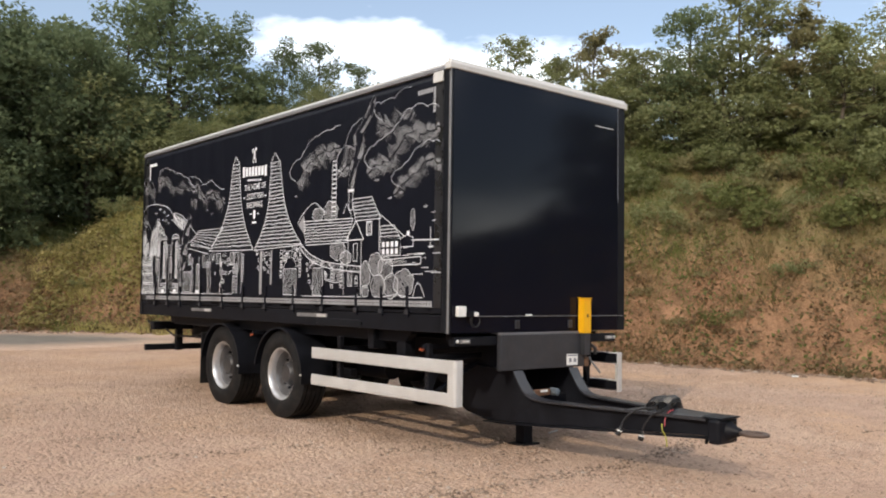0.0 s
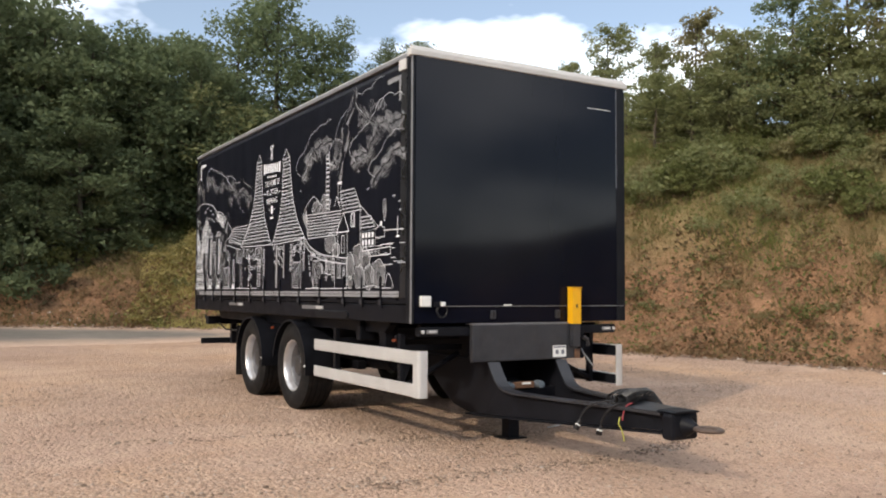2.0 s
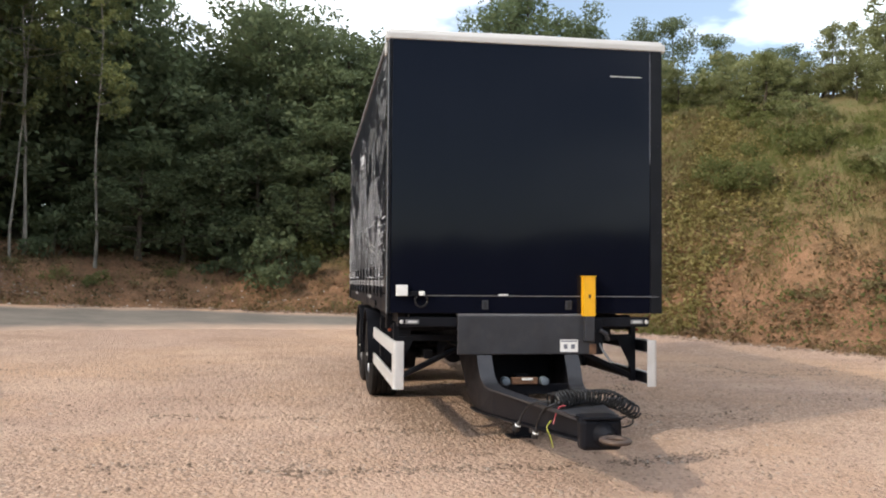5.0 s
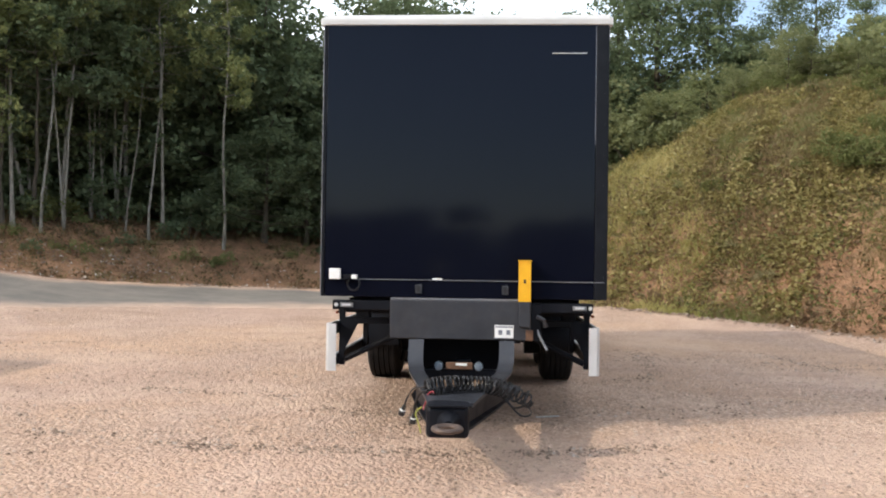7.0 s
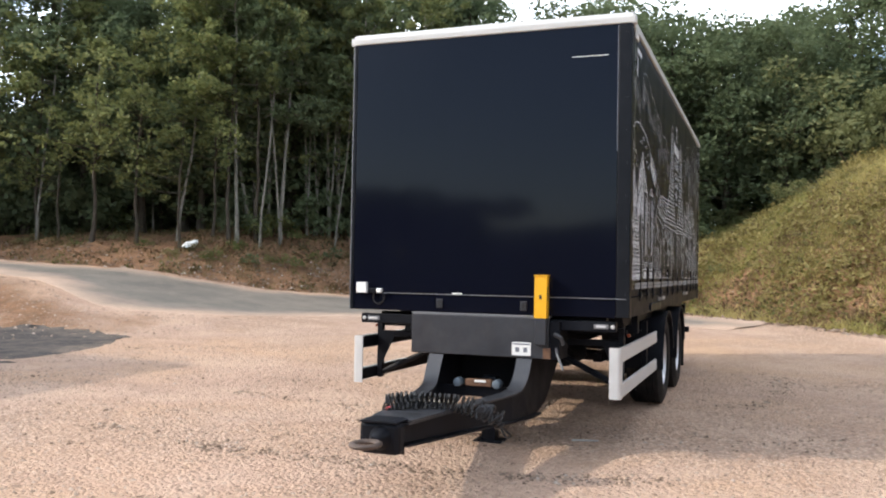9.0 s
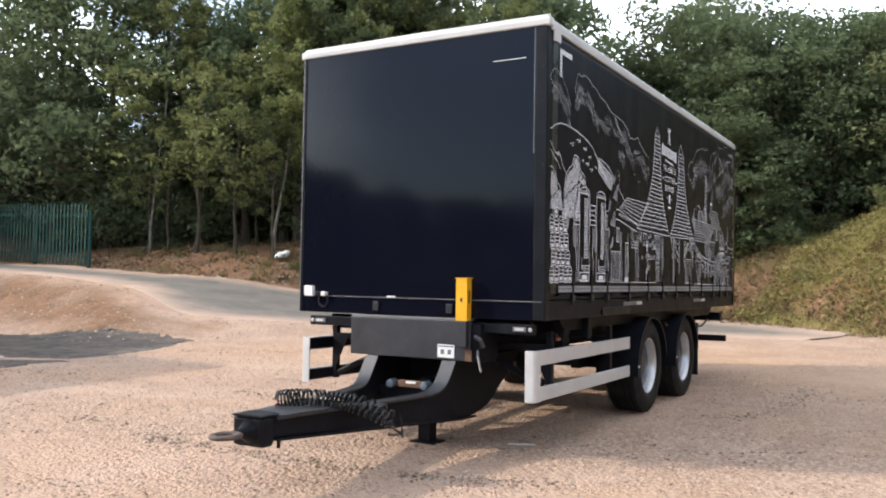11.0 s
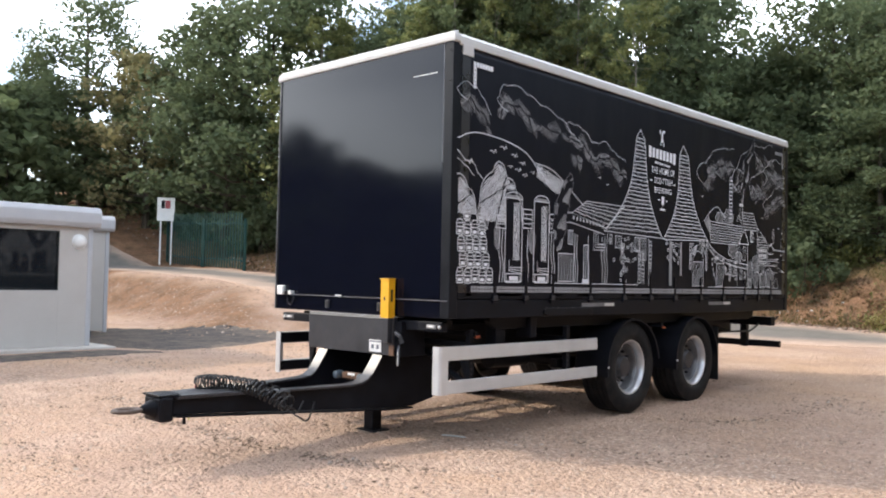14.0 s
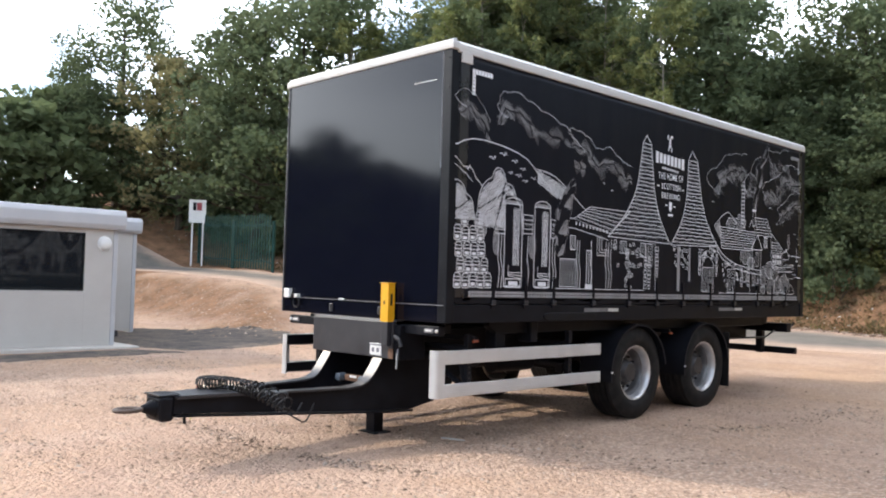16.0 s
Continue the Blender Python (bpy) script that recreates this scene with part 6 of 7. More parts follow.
def build_fence(name, p, q, tall, count, label):
    """A palisade run from p to q: posts, two rails and pointed pales."""
    p, q = Vector((*p, 0)), Vector((*q, 0))
    d = (q - p).normalized()
    ang = math.degrees(math.atan2(d.y, d.x))
    f = thing(name, label, "fence", pose(p.x, p.y, 0, 0, 0, ang))
    length = (q - p).length
    pale = None
    for k in range(count):
        u = length * (k + 0.5) / count
        w = p + d * u
        z = at(w.x, w.y)
        if pale is None:
            bm = bmesh.new()
            prism(bm, [(-0.034, 0.0), (-0.034, tall - 0.09), (-0.022, tall - 0.02), (0.0, tall), (0.022, tall - 0.02), (0.034, tall - 0.09), (0.034, 0.0), (0.0, 0.0)], -0.010, 0.006, "y")
            for v in bm.verts:
                if abs(v.co.x) < 0.01 and v.co.z < 0.01:
                    v.co.y -= 0.012
            pale = part("pale", bm, M_FENCE, f)
            ob = pale
        else:
            ob = new("pale", pale.data)
            ob.parent = f
        ob.matrix_basis = pose(u, 0, z + 0.05)
    step = max(1, int(length / 2.6))
    for k in range(step + 1):
        u = length * k / step
        w = p + d * u
        z = at(w.x, w.y)
        part("post", a_box(u - 0.05, u + 0.05, 0.045, 0.13, z - 0.1, z + tall - 0.15), M_FENCE, f)
    for h in (0.35, tall - 0.35):
        bm = bmesh.new()
        n = 10
        pts = []
        for k in range(n + 1):
            w = p + d * (length * k / n)
            pts.append((length * k / n, 0.028, at(w.x, w.y) + h))
        for a, b in zip(pts, pts[1:]):
            vs = [bm.verts.new((c[0], c[1] + dy, c[2] + dz)) for c in (a, b) for dy, dz in ((-0.02, -0.025), (0.02, -0.025), (0.02, 0.025), (-0.02, 0.025))]
            for i in range(4):
                bm.faces.new((vs[i], vs[(i + 1) % 4], vs[4 + (i + 1) % 4], vs[4 + i]))
        bmesh.ops.recalc_face_normals(bm, faces=bm.faces)
        part("rail", bm, M_FENCE, f)


def build_sign():
    x, y = -25.7, 11.95
    z = at(x, y)
    s = thing("sign_board", "white sign board with red and black shapes on a post", "sign", pose(x, y, z, 0, 0, 57))
    for px in (-0.22, 0.20):
        part("post", a_box(px, px + 0.06, -0.03, 0.04, -0.2, 2.4), M_WHITE, s)
    board = part("board", a_box(-0.34, 0.34, -0.06, -0.032, 1.78, 2.72, bevel=0.004), M_WHITE, s)
    part("red_shape", a_box(-0.03, 0.17, -0.066, -0.0605, 2.28, 2.60, bevel=0.0), M_RED, board, "plain red block")
    part("black_shape", a_box(-0.18, -0.05, -0.066, -0.0605, 2.28, 2.60, bevel=0.0), M_CHASSIS, board, "plain black block")


def build_litter():
    bm = bmesh.new()
    bmesh.ops.create_icosphere(bm, subdivisions=2, radius=1.0)
    for v in bm.verts:
        v.co = Vector((v.co.x * 0.26, v.co.y * 0.16, max(-0.02, v.co.z * 0.17 + 0.03 * math.sin(v.co.x * 9) + (0.12 if v.co.x > 0.5 else 0))))
    ob = part("litter_sack", bm, M_WHITE, None, "", True)
    ob.matrix_world = pose(-14.25, 14.75, at(-14.25, 14.75) + 0.02, 0, 0, 30)
    tagged(ob, "pale crumpled sack lying on the soil bank", "litter")
    bm = bmesh.new()
    bmesh.ops.create_grid(bm, x_segments=6, y_segments=4, size=0.5)
    for v in bm.verts:
        v.co = Vector((v.co.x * 0.22, v.co.y * 0.13, 0.012 + 0.02 * abs(math.sin(v.co.x * 9 + v.co.y * 5))))
    ob = part("paper_scrap", bm, M_WHITE, None, "", True)
    ob.matrix_world = pose(9.6, 2.35, at(9.6, 2.35) + 0.01, 0, 0, 25)
    ob.modifiers.new("thick", "SOLIDIFY").thickness = 0.003
    tagged(ob, "crumpled white paper scrap on the gravel", "litter")


def build_stick():
    """A thin split piece of pale wood, lying flat."""
    bm = bmesh.new()
    prism(bm, [(-0.12, -0.010), (0.02, -0.014), (0.11, -0.008), (0.13, 0.004), (0.0, 0.012), (-0.11, 0.009)], 0.0, 0.014, "z", 0.003)
    ob = part("wood_splinter", bm, M_CONCRETE, None, "")
    ob.matrix_world = pose(0.80, 0.60, at(0.80, 0.60) + 0.004, 0, 0, 19)
    tagged(ob, "pale flat splinter of wood lying on the gravel", "litter")


def build_shadow_strip(near, far):
    """A dark strip standing for the cabin's shadow, curving past its end to the track."""
    a, b = resample(near, 40), resample(far, 40)
    t = np.linspace(0, 1, 9)
    p = a[:, None] * (1 - t[None, :, None]) + b[:, None] * t[None, :, None]
    p += 0.10 * (np.abs(t - 0.5) > 0.45)[None, :, None] * np.random.default_rng(3).normal(0, 1, (40, 9, 2))
    x, y = p[..., 0], p[..., 1]
    z = height(x, y) + 0.012 - 0.02 * (np.abs(t[None] - 0.5) > 0.45)
    i = np.arange(40 * 9).reshape(40, 9)
    f = np.stack([i[:-1, :-1], i[1:, :-1], i[1:, 1:], i[:-1, 1:]], -1).reshape(-1, 4)
    ob = mesh_of("asphalt_apron", np.stack([x, y, z], -1), f, M_SHADOWED_GRAVEL, smooth=True)
    tagged(ob, "dark strip of ground painted for the cabin's shadow", "pavement", kind="structure")


# dark sheets painted where the cabin's shadow falls on the gravel
build_shadow_strip([(-14.0, 4.2), (-11.8, 5.3), (-10.0, 5.9), (-8.9, 5.9)], [(-11.0, 1.7), (-8.7, 1.8), (-7.7, 2.5), (-8.0, 4.2), (-8.85, 5.85)])
build_shadow_strip([(-8.72, -4.9), (-8.72, -2.0), (-8.72, 1.6)], [(-8.2, -5.0), (-7.45, -2.5), (-7.75, 2.3)])
build_cabin()
build_fence("palisade_fence", (-26.1, 12.2), (-20.0, 11.86), 2.02, 31, "green steel palisade fence beside the track")
build_fence("palisade_fence", (-24.5, 7.6), (-28.0, -6.0), 2.2, 84, "green steel palisade fence behind the cabin")
build_sign()
build_litter()
build_stick()

# ---- trees, shrubs, grass and stones ----
def leaf_blades(centres, size, rng, up=0.35):
    """A pointed blade at each centre, turned at random, slightly facing up."""
    n = len(centres)
    nrm = rng.normal(size=(n, 3))
    nrm[:, 2] += up * 2
    nrm /= np.linalg.norm(nrm, axis=1)[:, None]
    a = np.cross(nrm, rng.normal(size=(n, 3)))
    a /= np.linalg.norm(a, axis=1)[:, None] + 1e-9
    b = np.cross(nrm, a)
    s = (size * rng.uniform(0.6, 1.35, n))[:, None]
    v = np.stack([centres - a * s * 0.45 - b * s * 0.38, centres - a * s * 0.35 + b * s * 0.38, centres + a * s * 0.65], 1)
    f = np.arange(n * 3).reshape(n, 3)
    return v.reshape(-1, 3), f


def clumps(points, per, spread, rng, flat=0.7):
    """Leaf centres gathered in uneven shells round some points."""
    out = []
    for p in points:
        n = int(per * rng.uniform(0.5, 1.5))
        d = rng.normal(size=(n, 3))
        d /= np.linalg.norm(d, axis=1)[:, None] + 1e-9
        r = spread * rng.uniform(0.6, 1.3) * rng.uniform(0.25, 1.0, n) ** 0.5
        d *= r[:, None]
        d[:, 2] *= flat
        out.append(np.asarray(p) + d)
    return np.concatenate(out)


def build_tree(seed, tall, base, wide, leaves, size, leaf_mat, bark_mat, label, girth=0.13, limbs=22, lean=0.04, puff=0.40):
    rng = np.random.default_rng(seed)
    tree = thing("tree", label, "tree")
    bm = bmesh.new()
    k = 9
    off = np.cumsum(rng.normal(0, lean * tall / k, (k + 1, 2)), axis=0)
    off[0] = 0
    axis = [(off[i, 0], off[i, 1], tall * 0.97 * i / k - 0.15 * (i == 0)) for i in range(k + 1)]
    tube(bm, axis, [girth * (1 - 0.93 * (i / k)) + 0.012 + (girth * 0.5 if i == 0 else 0) for i in range(k + 1)], 8)
    tips = []
    for j in range(limbs):
        t = base / tall + (0.97 - base / tall) * (j + rng.uniform(0, 1)) / limbs
        z = t * tall
        p = np.array([np.interp(z, [q[2] for q in axis], [q[c] for q in axis]) for c in (0, 1)] + [z])
        rel = (z - base) / (tall - base)
        reach = wide * (0.35 + 1.05 * math.sin(math.pi * min(1, 0.22 + 0.78 * rel)) ** 0.8) * rng.uniform(0.65, 1.2)
        a = rng.uniform(0, 2 * math.pi)
        rise = rng.uniform(0.15, 0.75) * (0.4 + rel)
        q = p + np.array([math.cos(a) * reach, math.sin(a) * reach, rise * reach * 0.9])
        mid = (p + q) / 2 + np.array([0, 0, -0.06 * reach]) + rng.normal(0, 0.05 * reach, 3)
        g = girth * (1 - 0.9 * t) * 0.45 + 0.008
        tube(bm, [p, mid, q], [g, g * 0.6, 0.006], 5, False)
        for s in (0.45, 0.7, 0.9, 1.02) if puff > 0.35 else (0.38, 0.52, 0.66, 0.78, 0.90, 1.0):
            tips.append(p + (q - p) * s + rng.normal(0, 0.13 * reach, 3))
    tips.append(np.array([off[-1, 0], off[-1, 1], tall]))
    tips.append(np.array([off[-1, 0], off[-1, 1], tall * 0.94]))
    part("trunk", bm, bark_mat, tree, "pale slender trunk" if bark_mat == M_PALEBARK else "dark trunk", True)
    c = clumps(tips, 1.25 * leaves / len(tips), puff * wide, rng)
    v, f = leaf_blades(c, 0.92 * size, rng)
    mesh_of("crown", v, f, leaf_mat, tree)
    return tree


def build_shrub(seed, wide, tall, leaves, size, mat, label):
    rng = np.random.default_rng(seed)
    n = 22
    a, r = rng.uniform(0, 2 * np.pi, n), wide * np.sqrt(rng.uniform(0.02, 1, n))
    z = tall * rng.uniform(0.12, 1.0, n) * (1 - 0.55 * (r / wide) ** 2)
    c = clumps(np.stack([np.cos(a) * r, np.sin(a) * r, z], -1), 1.15 * leaves / n, 0.34 * wide, rng)
    c[:, 2] = np.abs(c[:, 2])
    v, f = leaf_blades(c, 1.05 * size, rng)
    ob = mesh_of("shrub", v, f, mat)
    bm = bmesh.new()
    for k in range(7):
        q = Vector((math.cos(a[k]) * r[k], math.sin(a[k]) * r[k], z[k]))
        tube(bm, [(q.x * 0.1, q.y * 0.1, -0.1), q * 0.55 + Vector((0, 0, 0.1)), q], [0.02, 0.012, 0.004], 5, False)
    part("branchwork", bm, M_BARK, ob)
    return tagged(ob, label, "shrub", "shrubs on the bank")


plot = random.Random(5)
DARK, LIGHT, BROWN = "dark green broadleaf tree with a full uneven crown", "light green ash tree with an airy crown", "browning broadleaf tree turning in autumn"
THIN = "slender pale-stemmed tree with a high leafy crown"
TALL = {"a": 8.6, "b": 7.4, "c": 6.0, "d": 5.6, "e": 11.0, "f": 9.6, "g": 4.5, "z": 9.0, "y": 6.0, "h": 6.5}
KINDS = {
    "a": build_tree(1, TALL["a"], 1.5, 1.9, 6800, 0.170, M_LEAF_E, M_BARK, DARK, 0.15, 30),
    "b": build_tree(2, TALL["b"], 1.0, 1.7, 6000, 0.165, M_LEAF_E, M_BARK, DARK, 0.13, 28),
    "c": build_tree(3, TALL["c"], 0.7, 1.35, 4300, 0.155, M_LEAF_B, M_BARK, LIGHT, 0.09, 30, puff=0.28),
    "d": build_tree(4, TALL["d"], 0.7, 1.25, 4600, 0.155, M_LEAF_C, M_BARK, BROWN, 0.08, 28, puff=0.28),
    "e": build_tree(5, TALL["e"], 5.2, 1.35, 3600, 0.16, M_LEAF_A, M_PALEBARK, THIN, 0.055, 24, 0.03, 0.26),
    "f": build_tree(6, TALL["f"], 4.8, 1.15, 2600, 0.15, M_LEAF_D, M_PALEBARK, THIN, 0.036, 18, 0.045, 0.24),
    "g": build_tree(7, TALL["g"], 0.2, 1.45, 4200, 0.125, M_LEAF_B, M_BARK, LIGHT, 0.07, 24),
    "h": build_tree(12, TALL["h"], 2.4, 1.5, 1500, 0.15, M_LEAF_D, M_BARK, "slender roadside tree with sunlit hanging sprays", 0.045, 12, 0.05, 0.22),
    "y": build_tree(9, TALL["y"], 0.0, 2.2, 1700, 0.55, M_LEAF_A, M_BARK, DARK, 0.10, 16),
    # filler tree: the wood's inner shade is put into its darker leaves
    "z": build_tree(8, TALL["z"], 0.2, 2.3, 3400, 0.36, M_LEAF_E, M_BARK, DARK, 0.12, 30),
}
STOOD = set()


def stand(x, y, kind, s, wide=1.0):
    tilt = 5.0 if kind in "ef" else 0.0
    m = pose(x, y, at(x, y, 0.05), plot.uniform(-tilt, tilt), plot.uniform(-tilt, tilt), plot.uniform(0, 360))
    ob = KINDS[kind]
    if kind in STOOD:
        ob = copy_thing(ob, m)
    else:
        STOOD.add(kind)
        ob.matrix_basis = m
    ob.scale = (s * wide * plot.uniform(0.92, 1.08), s * wide * plot.uniform(0.92, 1.08), s)


def crest(rows):
    """Trees of the skyline: x, y, height of the top above the yard, kind and breadth."""
    for x, y, top, kind, wide in rows:
        stand(x, y, kind, (top - 0.45 - at(x, y)) / TALL[kind], wide)


def foot_point(u, d):
    """Places u along the bank's foot and d past it, fanned evenly round its bends."""
    p = np.array([(a, b) for a, b, h, k in FOOT], float)
    seg = np.diff(p, axis=0)
    ln = np.hypot(seg[:, 0], seg[:, 1])
    s = np.array(STATION)
    t = seg / ln[:, None]
    t = np.concatenate([t[:1], (t[:-1] + t[1:]) / 2, t[-1:]])
    out = []
    for c in (0, 1):
        out.append(np.interp(u, s, p[:, c]) + d * np.interp(u, s, (t[:, 1], -t[:, 0])[c]))
    return out[0], out[1]


def along(u, d):
    """A place u metres along the bank's foot and d metres past it."""
    x, y = foot_point(np.array([u]), np.array([d]))
    return Vector((float(x[0]), float(y[0])))


# on the crest of the steep bank
crest([(17.4, 1.0, 9.2, "c", 1.2), (17.0, 2.8, 8.9, "d", 1.2), (16.3, 4.4, 9.2, "c", 1.2), (16.6, 5.9, 10.0, "d", 1.3), (16.0, 7.2, 10.7, "c", 1.3),
       (15.3, 8.5, 10.4, "b", 1.0), (14.9, 9.7, 9.5, "c", 1.2), (17.4, 12.1, 9.7, "c", 1.1), (16.7, 13.3, 11.2, "d", 1.1), (16.4, 14.9, 10.4, "c", 1.0),
       (15.6, 16.3, 11.4, "c", 1.1), (15.8, 18.6, 10.7, "c", 1.0), (13.9, 20.1, 10.1, "b", 0.9), (12.3, 21.3, 10.8, "b", 1.0)])
# behind the trailer
crest([(11.0, 22.0, 11.5, "b", 0.9), (10.4, 23.7, 11.5, "a", 1.1), (9.0, 23.3, 10.3, "b", 1.1), (7.9, 24.0, 11.9, "a", 1.0), (6.3, 24.6, 13.1, "a", 1.25),
       (4.9, 25.2, 12.1, "a", 1.1), (4.0, 28.5, 11.7, "b", 1.2), (2.6, 28.9, 11.3, "a", 1.1), (2.9, 26.2, 11.1, "b", 1.1), (1.4, 26.5, 10.7, "a", 1.1),
       (-0.1, 26.6, 11.2, "b", 1.1), (-1.8, 26.8, 12.0, "a", 1.1), (-3.6, 26.8, 12.4, "a", 1.1), (-5.3, 25.8, 9.7, "b", 1.3)])
crest([(-7.3, 25.6, 10.2, "b", 1.3), (1.1, 23.7, 10.2, "b", 1.0), (2.8, 22.8, 9.9, "b", 1.0),
       (-9.0, 28.4, 11.0, "a", 1.3), (-8.4, 31.6, 11.2, "b", 1.2), (-6.6, 32.2, 10.6, "a", 1.3), (-4.1, 30.8, 12.2, "a", 1.0)])
# far side, past the fence
crest([(-35.6, 7.1, 8.0, "b", 1.1), (-35.2, 8.4, 9.1, "a", 1.0), (-34.8, 9.8, 10.6, "a", 1.0), (-36.3, 11.2, 12.4, "a", 0.9), (-35.6, 12.8, 15.4, "a", 1.1),
       (-33.0, 13.9, 12.5, "b", 1.2), (-30.8, 13.7, 12.0, "d", 1.2), (-30.0, 15.2, 12.3, "a", 1.2), (-27.9, 15.2, 12.8, "a", 1.1), (-25.8, 14.8, 13.4, "b", 1.0),
       (-23.3, 15.2, 13.6, "a", 1.1), (-21.7, 16.4, 13.8, "a", 1.1), (-29.2, 16.2, 9.3, "d", 1.2), (-25.8, 16.0, 9.0, "b", 1.1), (-21.8, 15.6, 9.4, "b", 1.1)])
# across the yard, at the camera's back
crest([(-31.0, -15.0, 7.4, "z", 1.3), (-29.5, -18.0, 7.4, "z", 1.3), (-27.8, -20.6, 8.9, "z", 0.9), (-26.2, -22.2, 7.3, "z", 1.2), (-24.2, -24.0, 6.4, "z", 1.3), (-21.4, -25.4, 5.6, "z", 1.4)])
for k in range(22):      # a hedge below them, running on along the far side of the yard
    t = k / 21
    x, y = -32.5 + 15.5 * t ** 1.1, -13.5 - 13.0 * t ** 0.8
    crest([(x + plot.uniform(-0.5, 0.5), y + plot.uniform(-0.5, 0.5), float(np.interp(t, [0, 0.25, 0.45, 0.75, 1], [7.2, 7.7, 6.6, 5.8, 4.6])) + plot.uniform(-0.2, 0.2), "y", 1.25)])
for k in range(16):
    x = -17.0 + k * 2.0
    crest([(x + plot.uniform(-0.4, 0.4), -26.5 - 0.8 * (k % 2), (4.6 if x < -9 else 3.2) + plot.uniform(-0.4, 0.5), "y", 2.2)])


def fill(u, d, kinds, low, high, wide=1.0):
    """A tree u along the bank and d past its foot, its top between two heights above the yard."""
    w, kind = along(float(u), d), plot.choice(kinds)
    stand(w.x, w.y, kind, (plot.uniform(low, high) - 0.4 - at(w.x, w.y)) / TALL[kind], wide)


# low light growth along the steep bank's crest
for u in np.arange(18, 55, 1.5):
    fill(u, plot.uniform(7.0, 8.6) + (1.2 if 42 < u < 54 else 0.0), "ggc", 7.4, 8.6, 1.6)
for u in np.arange(20, 42, 1.5):
    fill(u, plot.uniform(5.8, 7.2), "gc", 5.8, 7.2, 1.6)
for u in np.arange(14, 56, 2.2):
    fill(u, plot.uniform(9.0, 11.5), "cgd" if u < 45 else "ab", 8.4, 10.2, 1.5)
for u in np.arange(33, 53, 0.8):      # close scrub under the crest trees
    fill(u, plot.uniform(6.4, 8.4), "ggc", 7.6, 9.0, 1.5)
for u in np.arange(37, 47, 1.7):
    fill(u, plot.uniform(8.4, 10.4), "ccd", 9.0, 10.6, 0.95)
# scrub closing the crest behind the trailer's flank
for u in np.arange(46, 60, 1.1):
    fill(u, plot.uniform(8.0, 10.0), "ggc" if u < 56 else "bbg", 7.4, 8.8, 1.5)
# dark full growth on the low bank behind the trailer
for u in np.arange(57.6, 65.6, 1.0):
    fill(u, plot.uniform(3.4, 4.6), "bba", 4.5, 7.0, 1.5)
    low = float(np.interp(u, [57.6, 58.6, 59.6, 60.4, 61.2, 61.6, 62.8, 63.9], [9.2, 9.7, 10.3, 11.0, 10.6, 9.2, 9.2, 12.2]))
    fill(u, plot.uniform(5.2, 7.2), "ab", low, low + 0.6, 1.2)
stand(-3.3, 21.6, "c", 0.62, 0.9)
stand(-1.2, 20.6, "g", 0.5, 0.8)
# the wood beyond the track: slender stems in front, leafy edges, depth coloured dark for shade
for k in range(26):      # most stand in close bunches, a few along the edge
    u = (67.5, 68.4, 69.7, 70.8, 71.8)[k % 5] + plot.gauss(0, 0.22) if k < 17 else (64.6, 66.0, 66.4, 73.0, 74.2, 74.9, 76.9, 78.1, 79.0)[k - 17]
    fill(u, plot.uniform(2.6, 5.6), "eeff", 10.6, 13.0, plot.uniform(0.7, 1.3))
for u in (67.0, 68.2, 69.4, 70.6, 71.6):
    fill(u, plot.uniform(5.6, 6.8), "ab", 11.0, 12.6, 1.1)
for u in np.arange(72.6, 80, 1.1):
    fill(u, plot.uniform(4.6, 6.2), "aab", 9.5, 12.4, 1.1)
for u in (70.9, 72.4, 73.4, 74.6, 75.8, 77.0, 78.2, 79.2):      # sunlit sprays along the wood's edge
    fill(u, plot.uniform(2.2, 3.2), "h", 6.4, 9.2, plot.uniform(1.0, 1.5))
for u in np.arange(60, 80, 1.9):
    fill(u, plot.uniform(5.8, 7.4), "z", 5.5, 7.5, 1.7)
    fill(u, plot.uniform(8.0, 10.0), "z", 7.8 if u < 65 else 9.8, 8.6 if u < 65 else 11.0, 1.1)
for u in np.arange(64.4, 70, 1.0):      # a closed dark wall of crowns behind
    fill(u, plot.uniform(7.0, 9.5), "ab", 11.5, 12.8, 1.1)
for u in np.arange(80, 100, 2.4):
    fill(u, plot.uniform(5.5, 8.5), "yb", 6.8, 8.6, 1.3)
for k in range(8):
    stand(-33.5 - 1.5 * (k % 2), -4.0 + k * 2.1, "y", plot.uniform(0.7, 0.9), 1.2)
for u in np.arange(54, 86, 2.2):
    fill(u, plot.uniform(12.0, 14.5), "z", 9.0, 10.5, 1.3)
    fill(u + 1.1, plot.uniform(15.5, 18.0), "z", 6.0, 8.0, 1.6)


